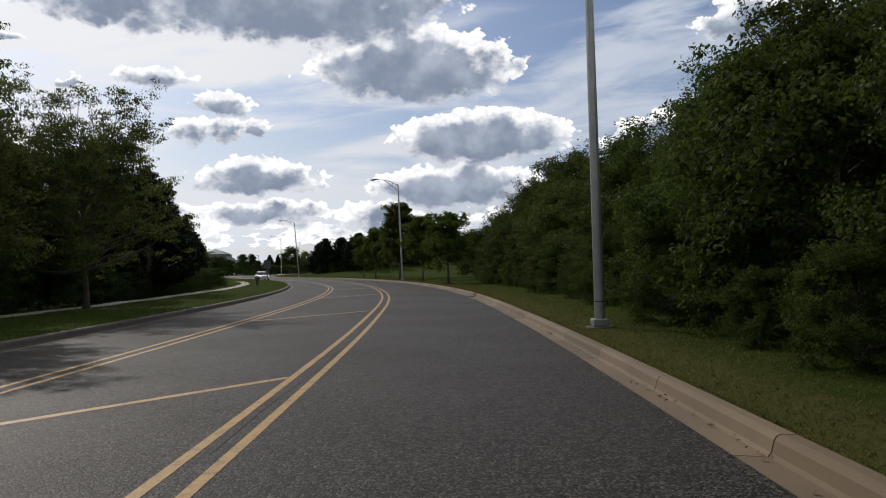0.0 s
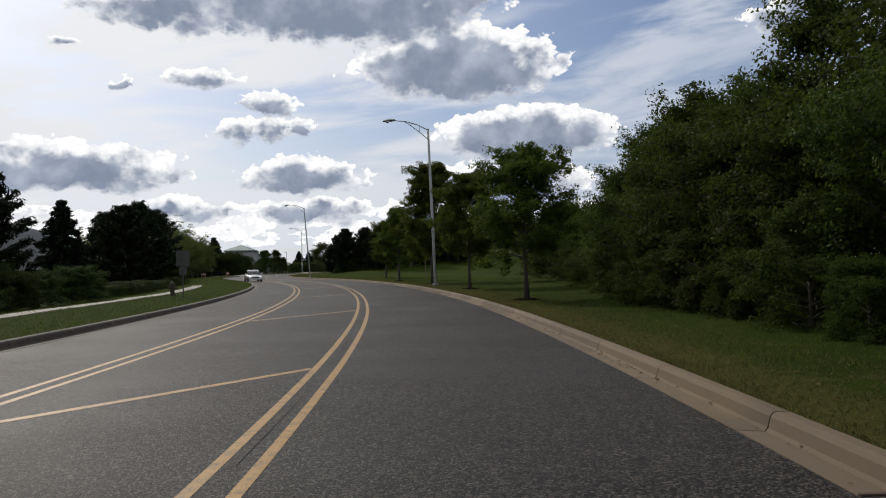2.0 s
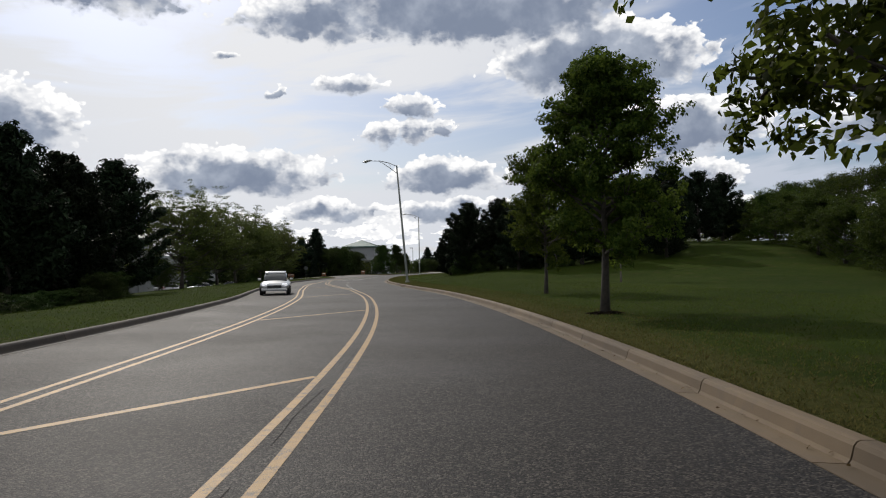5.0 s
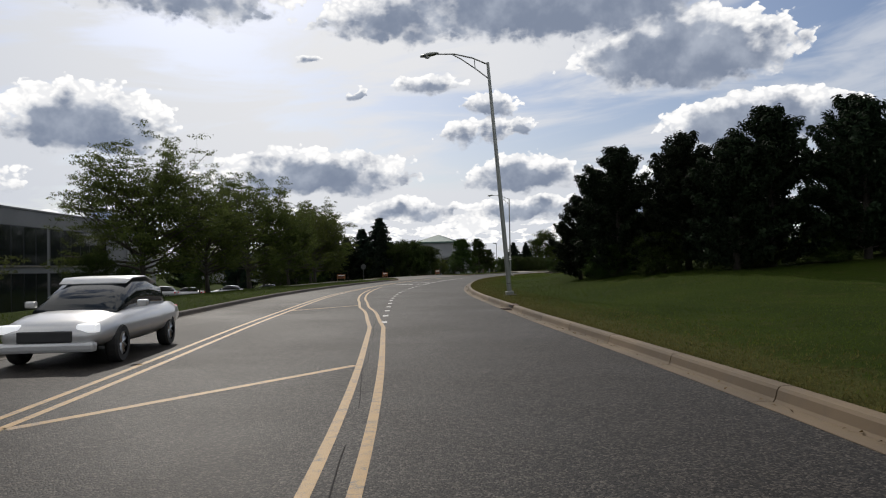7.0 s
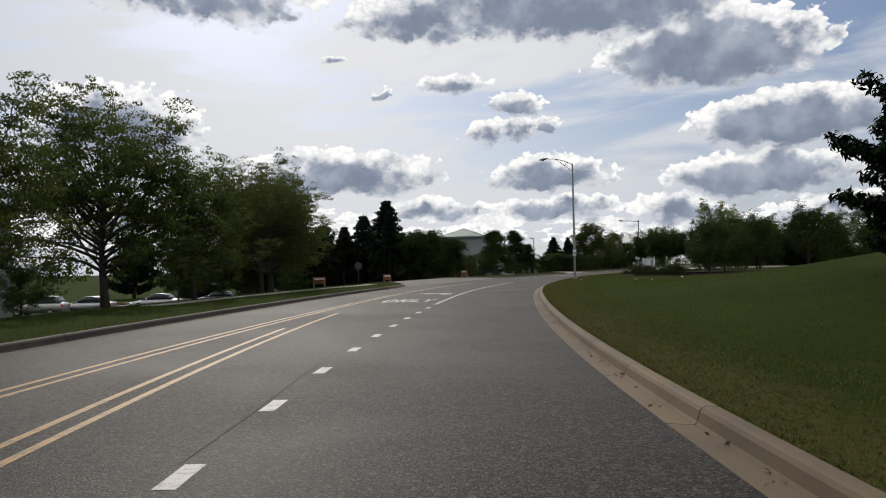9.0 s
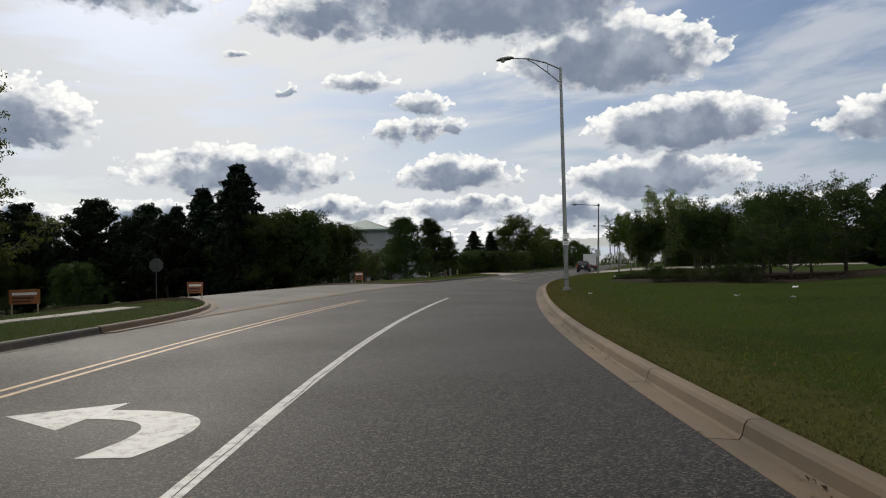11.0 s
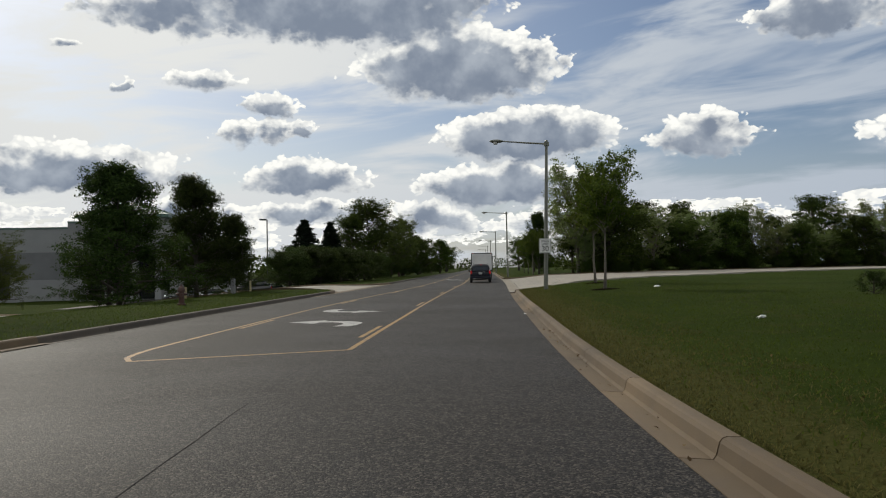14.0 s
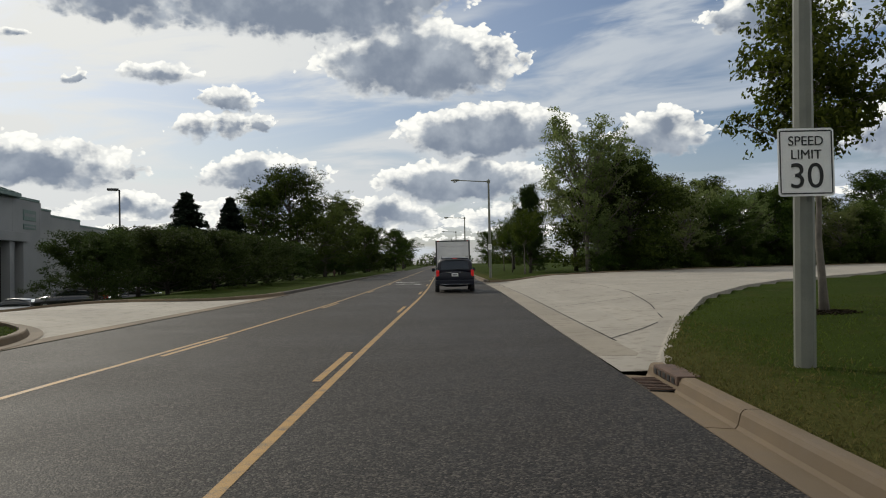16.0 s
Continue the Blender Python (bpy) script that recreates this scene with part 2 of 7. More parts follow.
def grass_build(n, bsdf, out):
    pos = n.add("ShaderNodeTexCoord").outputs["Object"]
    big, mid, small = n.noise(pos, 0.12, 5), n.noise(pos, 1.1, 5, 0.65), n.noise(pos, 24.0, 4, 0.7)
    col = n.mix(n.ramp(big, 0.32, 0.68), (0.019, 0.031, 0.0045, 1), (0.029, 0.043, 0.0062, 1))
    col = n.mix(n.m("MULTIPLY", n.ramp(mid, 0.50, 0.72), 0.8), col, (0.045, 0.043, 0.014, 1))
    dry = n.tree.nodes.new("ShaderNodeAttribute")
    dry.attribute_name = "dry"
    tuft = n.noise(pos, 3.2, 4, 0.7)
    col = n.mix(n.m("MULTIPLY", n.ramp(n.m("ADD", dry.outputs["Fac"], n.m("MULTIPLY", n.m("SUBTRACT", tuft, 0.5), 1.5)), 0.3, 0.85), 0.8), col, (0.060, 0.056, 0.018, 1))
    col = n.mix(n.ramp(small, 0.42, 0.7, 0.0, 0.6), col, (0.013, 0.022, 0.003, 1))
    setp(n, bsdf, color=col, rough=0.95, spec=0.02, normal=bump(n, small, 0.9, 0.05))


def paint_line(name, a, wear):
    def build(n, bsdf, out):
        pos = n.add("ShaderNodeTexCoord").outputs["Object"]
        w, g = n.noise(pos, 5.0, 6, 0.7), n.noise(pos, 70.0, 3, 0.7)
        f = n.m("MULTIPLY", n.ramp(n.m("ADD", n.m("MULTIPLY", w, 0.6), n.m("MULTIPLY", g, 0.4)), 0.5, 0.62), wear)
        col = n.mix(n.ramp(w, 0.3, 0.7), (*a, 1), (*[c * 0.8 for c in a], 1))
        setp(n, bsdf, color=n.mix(f, col, (0.045, 0.042, 0.04, 1)), rough=0.55, spec=0.28, normal=bump(n, g, 0.4, 0.006))
    return material(name, build)


def concrete_build(a, b, vary=0.12):
    def build(n, bsdf, out):
        pos = n.add("ShaderNodeTexCoord").outputs["Object"]
        info = n.add("ShaderNodeObjectInfo").outputs["Random"]
        big, mid, small = n.noise(pos, 0.35, 5), n.noise(pos, 3.0, 6, 0.65), n.noise(pos, 90.0, 3, 0.7)
        col = n.mix(n.ramp(big, 0.3, 0.7), (*a, 1), (*b, 1))
        col = n.mix(n.m("MULTIPLY", n.ramp(mid, 0.48, 0.75), 0.65), col, (0.095, 0.073, 0.052, 1))
        col = n.mix(n.m("MULTIPLY", n.ramp(small, 0.5, 0.8), 0.3), col, (0.1, 0.09, 0.075, 1))
        hsv = n.add("ShaderNodeHueSaturation", 0.5, 1.0, n.ramp(info, 0, 1, 1 - vary, 1 + vary), 1.0, col).outputs[0]
        setp(n, bsdf, color=hsv, rough=0.82, spec=0.3, normal=bump(n, n.m("ADD", mid, n.m("MULTIPLY", small, 0.4)), 0.35, 0.01))
    return build


def sheer_build(tint):
    def build(n, bsdf, out):
        pos = n.add("ShaderNodeTexCoord").outputs["Object"]
        setp(n, bsdf, color=(*tint, 1), rough=n.ramp(n.noise(pos, 2.0, 3), 0.3, 0.7, 0.04, 0.10), spec=0.6)
    return build


ASPHALT = material("asphalt", asphalt_build)
GRASS = material("lawn", grass_build)
YELLOW = paint_line("yellow_paint", (0.275, 0.152, 0.028), 0.85)
WHITE = paint_line("white_paint", (0.36, 0.35, 0.335), 0.85)
KERB = material("kerb_concrete", concrete_build((0.132, 0.094, 0.056), (0.086, 0.063, 0.040), 0.16))
# far kerb's shade is put into this darker colour; lamp footings use it too
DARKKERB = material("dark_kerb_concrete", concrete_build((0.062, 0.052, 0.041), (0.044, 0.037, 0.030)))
DRIVEGREY = material("grey_drive_concrete", concrete_build((0.100, 0.093, 0.083), (0.070, 0.066, 0.060)))
SLAB = material("pale_concrete", concrete_build((0.265, 0.242, 0.205), (0.225, 0.205, 0.175), 0.04))
PAN = material("worn_gutter_concrete", concrete_build((0.225, 0.198, 0.158), (0.175, 0.152, 0.12), 0.06))
MULCH = plain("mulch", (0.027, 0.020, 0.012), (0.015, 0.011, 0.008), 0.95, scale=2.0, relief=0.9, fine=30.0, spec=0.04)
BARK = plain("bark", (0.062, 0.052, 0.042), (0.036, 0.031, 0.027), 0.92, scale=6.0, relief=0.8, fine=28.0)
PALE_BARK = plain("pale_bark", (0.14, 0.122, 0.10), (0.08, 0.07, 0.058), 0.9, scale=5.0, relief=0.7, fine=28.0)
STEEL = plain("galvanized_steel", (0.245, 0.255, 0.235), (0.195, 0.203, 0.19), 0.42, 0.6, 2.0, 0.08)
BRONZE = plain("olive_pole_paint", (0.16, 0.165, 0.135), (0.12, 0.125, 0.105), 0.5, 0.15, 2.0, 0.08)
DARK = plain("dark_metal", (0.035, 0.036, 0.038), None, 0.5, 0.2)
RUST = plain("rusty_iron", (0.095, 0.056, 0.038), (0.058, 0.037, 0.028), 0.85, 0.3, 8.0, 0.5)
LENS = plain("lamp_glass", (0.55, 0.56, 0.55), None, 0.25)
# white panels, greyed to carry the shade on walls turned from the sun
STUCCO = plain("shade_greyed_white_wall", (0.235, 0.24, 0.245), (0.20, 0.205, 0.21), 0.8, 0, 0.25, 0.2, 25.0)
GREYWALL = plain("grey_panel_wall", (0.20, 0.203, 0.21), (0.17, 0.173, 0.18), 0.8, 0, 0.3, 0.2, 25.0)
BANDGREY = plain("darker_wall_band", (0.145, 0.148, 0.155), (0.12, 0.123, 0.13), 0.8, 0, 0.3, 0.2, 25.0)
GREENROOF = plain("green_metal_roof", (0.125, 0.175, 0.160), (0.10, 0.145, 0.132), 0.45, 0.3, 0.6, 0.05)
TRIM = plain("green_trim", (0.09, 0.15, 0.13), None, 0.5, 0.2)
GLASS = material("dark_window_glass", sheer_build((0.012, 0.015, 0.017)))
TAN = plain("tan_plastic", (0.42, 0.36, 0.2), None, 0.6)
# dark olive paint, deepened so the hydrant stands as a backlit silhouette
SHADEPAINT = plain("shade_dark_hydrant_paint", (0.038, 0.028, 0.018), (0.020, 0.017, 0.013), 0.7, 0.0, 8.0)
HYDRANT = plain("faded_red_paint", (0.075, 0.030, 0.022), (0.045, 0.021, 0.017), 0.65, 0.0, 8.0)
ORANGE = plain("orange_board_paint", (0.30, 0.105, 0.028), (0.24, 0.085, 0.024), 0.6)
SIGNWHITE = plain("sign_white", (0.78, 0.78, 0.76), (0.7, 0.7, 0.68), 0.45)
# bare aluminium, its colour darkened for the shade on sign backs
SIGNBACK = plain("shaded_aluminium", (0.055, 0.060, 0.057), (0.042, 0.046, 0.045), 0.65, 0.2)
BLACK = plain("black_ink", (0.015, 0.015, 0.015), None, 0.5)
TAR = plain("tar_filler", (0.024, 0.023, 0.023), None, 0.9, spec=0.1)
RUBBER = plain("rubber", (0.016, 0.016, 0.017), (0.024, 0.023, 0.022), 0.85)
ALLOY = plain("alloy_rim", (0.5, 0.5, 0.5), (0.36, 0.36, 0.37), 0.3, 0.9)
NAVY = plain("navy_car_paint", (0.008, 0.010, 0.017), (0.007, 0.008, 0.014), 0.35, 0.0, 1.0, 0.0, coat=0.0, spec=0.22)
SILVER = plain("silver_car_paint", (0.52, 0.52, 0.52), (0.46, 0.46, 0.47), 0.32, 0.4, 1.0, 0.0, coat=0.7)
BLACKCAR = plain("black_car_paint", (0.014, 0.014, 0.016), None, 0.28, 0.2, 1.0, 0.0, coat=0.8)
GREYCAR = plain("grey_car_paint", (0.13, 0.135, 0.145), None, 0.3, 0.4, 1.0, 0.0, coat=0.8)
TRUCKWHITE = plain("truck_panel_white", (0.62, 0.62, 0.61), (0.52, 0.52, 0.52), 0.5, 0.0, 0.8)
CHROME = plain("chrome", (0.75, 0.75, 0.76), None, 0.12, 1.0)


def lens_material(name, a, glow):
    def build(n, bsdf, out):
        setp(n, bsdf, color=(*a, 1), rough=0.2, emit=(*a, 1), glow=glow)
    return material(name, build)


TAILRED = lens_material("red_lens", (0.42, 0.012, 0.012), 0.22)
HEADWHITE = lens_material("clear_lens", (0.8, 0.82, 0.85), 0.6)
MAPLE = leaf_material("maple_leaves", (0.015, 0.030, 0.005), (0.078, 0.102, 0.015), 0.42)
LOCUST = leaf_material("locust_leaves", (0.019, 0.029, 0.007), (0.088, 0.104, 0.027), 0.42)
WOODS = leaf_material("thicket_leaves", (0.009, 0.019, 0.004), (0.056, 0.078, 0.012), 0.34)
PEAR = leaf_material("pear_leaves", (0.013, 0.024, 0.006), (0.043, 0.064, 0.014), 0.28)
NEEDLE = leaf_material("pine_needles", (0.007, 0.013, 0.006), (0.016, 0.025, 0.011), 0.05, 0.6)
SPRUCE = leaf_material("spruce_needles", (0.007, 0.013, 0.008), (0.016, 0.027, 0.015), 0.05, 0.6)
POPLAR = leaf_material("poplar_leaves", (0.055, 0.078, 0.022), (0.160, 0.195, 0.070), 0.50)
BLADE = leaf_material("grass_blades", (0.030, 0.045, 0.007), (0.066, 0.080, 0.015), 0.42, 0.7)
DEADLEAF = leaf_material("fallen_leaves", (0.07, 0.045, 0.022), (0.15, 0.11, 0.05), 0.1, 0.8)
STRAW = leaf_material("dry_grass_blades", (0.045, 0.050, 0.013), (0.118, 0.110, 0.038), 0.38, 0.8)

# ---- building helpers ----
def mesh_of(name, verts, faces, mat=None, smooth=False):
    me = bpy.data.meshes.new(name)
    me.from_pydata([tuple(v) for v in verts], [], faces)
    if mat:
        me.materials.append(mat)
    if smooth:
        me.polygons.foreach_set("use_smooth", [True] * len(me.polygons))
    me.update()
    return me


def part(name, shape, mat, parent, label=""):
    """One mesh object under a thing or a part; shape is a bmesh or (verts, faces)."""
    if isinstance(shape, bmesh.types.BMesh):
        me = bpy.data.meshes.new(name)
        bmesh.ops.recalc_face_normals(shape, faces=shape.faces)
        shape.to_mesh(me)
        shape.free()
        me.materials.append(mat)
    elif isinstance(shape, bpy.types.Mesh):
        me = shape
    else:
        me = mesh_of(name, shape[0], shape[1], mat)
    ob = new(name, me)
    ob.parent = parent
    if label:
        ob["label"] = label
    return ob


def thing(name, m, label, category, group="", kind=""):
    ob = new(name)
    ob.empty_display_size = 0.2
    ob.matrix_world = m
    return tagged(ob, label, category, group, kind)


def box_bm(bm, x0, x1, y0, y1, z0, z1, bevel=0.0):
    r = bmesh.ops.create_cube(bm, size=1.0)["verts"]
    for v in r:
        v.co = Vector(((x0 + x1) / 2 + v.co.x * (x1 - x0), (y0 + y1) / 2 + v.co.y * (y1 - y0), (z0 + z1) / 2 + v.co.z * (z1 - z0)))
    if bevel:
        es = list({e for v in r for e in v.link_edges})
        bmesh.ops.bevel(bm, geom=es, offset=bevel, segments=2, affect="EDGES", profile=0.6)
    return bm


def bevelled(x0, x1, y0, y1, z0, z1, bevel=0.01):
    return box_bm(bmesh.new(), x0, x1, y0, y1, z0, z1, bevel)


def tube(points, radii, sides=8, cap=True):
    """Verts and faces of a tapered tube along points."""
    vs, fs = [], []
    pts = [Vector(p) for p in points]
    side = None
    for i, p in enumerate(pts):
        t = (pts[min(i + 1, len(pts) - 1)] - pts[max(i - 1, 0)]).normalized()
        if side is None:
            side = t.orthogonal().normalized()
        side = (side - t * side.dot(t)).normalized()
        up = t.cross(side)
        for j in range(sides):
            a = 2 * math.pi * j / sides
            vs.append(p + (side * math.cos(a) + up * math.sin(a)) * radii[i])
        if i:
            o = (i - 1) * sides
            fs += [(o + j, o + (j + 1) % sides, o + sides + (j + 1) % sides, o + sides + j) for j in range(sides)]
    if cap:
        n = len(vs)
        fs += [tuple(range(sides - 1, -1, -1)), tuple(range(n - sides, n))]
    return vs, fs


def joined(*shapes):
    vs, fs = [], []
    for v, f in shapes:
        o = len(vs)
        vs += list(v)
        fs += [tuple(i + o for i in q) for q in f]
    return vs, fs


# ---- plan: the right edge of the asphalt ----
EDGE = [(-11.72, -58.9), (-4.72, -29.7), (2.14, -0.49), (6.4, 19.12), (9.9, 38.94), (11.95, 59.02), (12.48, 79.2), (11.59, 99.38), (9.14,
        119.41), (5.28, 139.12), (1.94, 158.72), (0.21, 178.43), (-0.35, 198.19), (0.82, 217.95), (3.24, 237.66), (7.37, 257.14), (11.9, 276.56),
        (17.74, 300.92), (25.34, 335.04), (38.41, 393.6), (66.68, 520.59), (109.71, 715.54)]


def spline(points, step):
    p = [Vector((*a, 0)) for a in points]
    p = [2 * p[0] - p[1]] + p + [2 * p[-1] - p[-2]]
    out = []
    for i in range(1, len(p) - 2):
        n = max(2, int((p[i + 1] - p[i]).length / 0.5))
        d1, d2 = (p[i + 1] - p[i - 1]), (p[i + 2] - p[i])
        span = (p[i + 1] - p[i]).length
        d1, d2 = d1 * (span / max(1e-6, (p[i + 1] - p[i]).length + (p[i] - p[i - 1]).length)), d2 * (span / max(1e-6, (p[i + 2] - p[i + 1]).length + span))
        for j in range(n):
            t = j / n
            out.append((2 * t**3 - 3 * t**2 + 1) * p[i] + (t**3 - 2 * t**2 + t) * d1 + (-2 * t**3 + 3 * t**2) * p[i + 1] + (t**3 - t**2) * d2)
    out.append(p[-2])
    a = np.array([(v.x, v.y) for v in out])
    s = np.r_[0, np.cumsum(np.linalg.norm(np.diff(a, axis=0), axis=1))]
    ss = np.arange(0, s[-1], step)
    return np.c_[np.interp(ss, s, a[:, 0]), np.interp(ss, s, a[:, 1])], ss


LINE, US = spline(EDGE, 0.5)
TAN_ = np.gradient(LINE, axis=0)
TAN_ /= np.linalg.norm(TAN_, axis=1, keepdims=True)
for _ in range(12):                                             # an easy curve
    TAN_[1:-1] = (TAN_[:-2] + TAN_[1:-1] * 2 + TAN_[2:]) / 4
TAN_ /= np.linalg.norm(TAN_, axis=1, keepdims=True)
U0 = US[np.argmin(np.hypot(LINE[:, 0] - 2.14, LINE[:, 1] - -0.49))]
US = US - U0                                                    # u = 0 where the walk begins


def at(u, v, z=0.0):
    """The place u metres along the road edge and v to its right."""
    x, y = np.interp(u, US, LINE[:, 0]), np.interp(u, US, LINE[:, 1])
    tx, ty = np.interp(u, US, TAN_[:, 0]), np.interp(u, US, TAN_[:, 1])
    return Vector((x + ty * v, y - tx * v, z))


def along(u):
    return math.atan2(-np.interp(u, US, TAN_[:, 0]), np.interp(u, US, TAN_[:, 1]))


def uv_of(x, y):
    i = int(np.argmin((LINE[:, 0] - x) ** 2 + (LINE[:, 1] - y) ** 2))
    dx, dy = x - LINE[i, 0], y - LINE[i, 1]
    return US[i] + TAN_[i, 0] * dx + TAN_[i, 1] * dy, TAN_[i, 1] * dx - TAN_[i, 0] * dy


def step01(x, a, b):
    t = min(1.0, max(0.0, (x - a) / (b - a)))
    return t * t * (3 - 2 * t)


LEFT = -10.9            # face of the far kerb
KB = 0.48               # back of the near kerb


def level(u, v):
    """Height of the ground beside the road."""
    if v > 0:
        z = 0.15 + 0.12 * step01(v, 1.5, 7)
        z += 2.6 * step01(v, 12, 34) * step01(u, 112, 165) * (1 - step01(u, 215, 250))
        z += 0.9 * step01(v, 3.5, 12) * step01(u, 132, 152) * (1 - step01(u, 182, 205))
        z += 0.5 * step01(v, 5, 14) * (1 - step01(u, 60, 90))
        return z + 0.05 * noise.noise((u * 0.2, v * 0.2, 1.0)) * step01(v, 1.0, 3.0)
    w = LEFT - v
    z = 0.15 - 0.40 * step01(w, 5.0, 11.0) - 1.65 * step01(w, 11, 23)
    return z + 0.05 * noise.noise((u * 0.2, v * 0.2, 4.0)) * step01(w, 1.0, 3.0)


def ground_at(x, y):
    return level(*uv_of(x, y))


def inside(poly, x, y):
    c = False
    for (x0, y0), (x1, y1) in zip(poly, poly[1:] + poly[:1]):
        if (y0 > y) != (y1 > y) and x < (x1 - x0) * (y - y0) / (y1 - y0) + x0:
            c = not c
    return c


def bow(p0, p1, p2, n=14):
    """A smooth corner from p0 to p2 with its knee at p1."""
    return [((1 - t) ** 2 * p0[0] + 2 * t * (1 - t) * p1[0] + t * t * p2[0], (1 - t) ** 2 * p0[1] + 2 * t * (1 - t) * p1[1] + t * t * p2[1]) for t in [i / n for i in range(n + 1)]]


# edges of the three drives, as (u, v)
NEAR_R = [(277.4, KB), (278.6, 0.8), (280.6, 1.45), (284.0, 2.6), (290.0, 5.0), (297.2, 8.8), (303.0, 12.8), (309.0, 18.0), (317.0, 26.0), (325.0, 36.0), (338.0, 62.0)]
FAR_R = [(320.5, KB), (320.8, 1.2), (322.0, 2.4), (325.5, 4.6), (331.0, 8.3), (338.0, 14.5), (345.0, 21.0), (351.0, 30.0), (356.0, 42.0), (360.0, 62.0)]
NEAR_L = bow((203.0, LEFT), (214.0, LEFT), (218.5, LEFT - 5.5)) + [(221, LEFT - 12), (223, LEFT - 40)]
FAR_L = bow((250.5, LEFT), (243.0, LEFT), (240.0, LEFT - 7)) + [(239.5, LEFT - 14), (239, LEFT - 40)]
NEAR_L2 = bow((280.0, LEFT), (284.6, LEFT), (286.6, LEFT - 3)) + [(287.6, LEFT - 8), (288.0, LEFT - 14), (288.4, LEFT - 40)]
FAR_L2 = bow((305.5, LEFT), (298.5, LEFT), (296.5, LEFT - 6)) + [(296.2, LEFT - 12), (296, LEFT - 40)]
DRIVES = [(NEAR_R, FAR_R, 1), (NEAR_L, FAR_L, -1), (NEAR_L2, FAR_L2, -1)]


def grown(near, far, side, m):
    a = [(u - m, v) for u, v in near]
    b = [(u + m, v) for u, v in far]
    front = 0.0 if side > 0 else LEFT + 0.4
    return [(a[0][0], front)] + a + b[::-1] + [(b[0][0], front)]


OPENINGS = [grown(n, f, s, 0.35) for n, f, s in DRIVES]


def drive_level(u, v, side):
    w = (v - 0.0) if side > 0 else (LEFT + 0.28 - v)
    return 0.012 + (level(u, v) + 0.03 - 0.012) * step01(w, 0.2, 5.0)


# ---- ground ----
def build_ground():
    us = np.unique(np.r_[np.arange(-55, 200, 1.5), np.arange(200, 324, 0.4), np.arange(324, 380, 1.2), np.arange(380, 400, 3), np.arange(400, 700, 15)])
    right = [KB - 0.02, KB + 0.25, 1.0, 1.4, 1.9, 2.4, 3, 3.7, 4.5, 5.5, 6.5, 8, 9.5, 11, 13, 15, 18, 22, 27, 33, 40, 48, 60, 75]
    left = [LEFT - 0.22 - a for a in (0, 0.25, 0.6, 1, 1.5, 2, 2.6, 3.3, 4, 5, 6, 7.5, 9, 11, 13, 16, 20, 25, 31, 40, 50, 62, 75)]
    vs, fs = [], []
    for vals in (right, left):
        base = len(vs)
        for u in us:
            for v in vals:
                z = level(u, v)
                if 195 < u < 382 and any(inside(p, u, v) for p in OPENINGS):
                    z = -0.25 + min(0.0, z)
                if abs(v) > 70:
                    z = -2.4
                vs.append(at(u, v, z))
        n = len(vals)
        for i in range(len(us) - 1):
            for j in range(n - 1):
                o = base + i * n + j
                q = (o, o + 1, o + n + 1, o + n)
                fs.append(q if vals is right else q[::-1])
    # the plain beyond, to the horizon
    o = len(vs)
    ring = (-2600, -900, -300, 0, 300, 900, 2600)
    for a in ring:
        for b in ring:
            vs.append((20 + a, 200 + b, -2.3))
    n = len(ring)
    for i in range(n - 1):
        for j in range(n - 1):
            q = o + i * n + j
            fs.append((q, q + n, q + n + 1, q + 1))
    me = mesh_of("ground", vs, fs, GRASS, True)
    # grass parched beside the warm kerbs
    nr, nl = len(us) * len(right), len(us) * len(left)
    parch = [1 - step01(right[i % len(right)], 0.7, 2.6) for i in range(nr)] + [0.45 * (1 - step01(LEFT - left[i % len(left)], 0.2, 1.4)) for i in range(nl)]
    at_ = me.attributes.new("dry", "FLOAT", "POINT")
    at_.data.foreach_set("value", np.array(parch + [0.0] * (len(me.vertices) - nr - nl), np.float32))
    g = new("ground", me)
    return tagged(g, "mown green lawn verges with dry patches", "lawn", kind="structure")


ground = build_ground()


def ribbon(us, v0, v1, z0, z1=None, mat=None):
    """A strip between two offsets from the edge."""
    vs, fs = [], []
    z1 = z0 if z1 is None else z1
    for i, u in enumerate(us):
        a = v0(u) if callable(v0) else v0
        b = v1(u) if callable(v1) else v1
        vs += [at(u, a, z0), at(u, b, z1)]
        if i:
            fs.append((2 * i - 2, 2 * i - 1, 2 * i + 1, 2 * i))
    return vs, fs


def build_road():
    us = list(np.arange(-55, 330, 1.5)) + list(np.arange(330, 705, 10))
    vals = [LEFT + 0.28, -7.7, -6.0, -4.2, -2.0, 0.0]
    vs, fs = [], []
    for i, u in enumerate(us):
        vs += [at(u, v, 0.0) for v in vals]
        if i:
            n = len(vals)
            fs += [((i - 1) * n + j, (i - 1) * n + j + 1, i * n + j + 1, i * n + j) for j in range(n - 1)]
    n = len(vs)
    vs += [v - Vector((0, 0, 0.25)) for v in vs]
    m = len(vals)
    for i in range(len(us) - 1):
        for j in (0, m - 1):
            a, b = i * m + j, (i + 1) * m + j
            fs.append((a, b, b + n, a + n))
    me = mesh_of("road", vs, fs, ASPHALT)
    uv = me.uv_layers.new(name="lanes")
    co_ = [(us[(i % n) // m], vals[(i % n) % m]) for i in range(2 * n)]
    for lp in me.loops:
        uv.data[lp.index].uv = co_[lp.vertex_index]
    road = tagged(new("road", me), "dark grey asphalt two-lane road with a painted median", "road", kind="structure")
    return road


road = build_road()


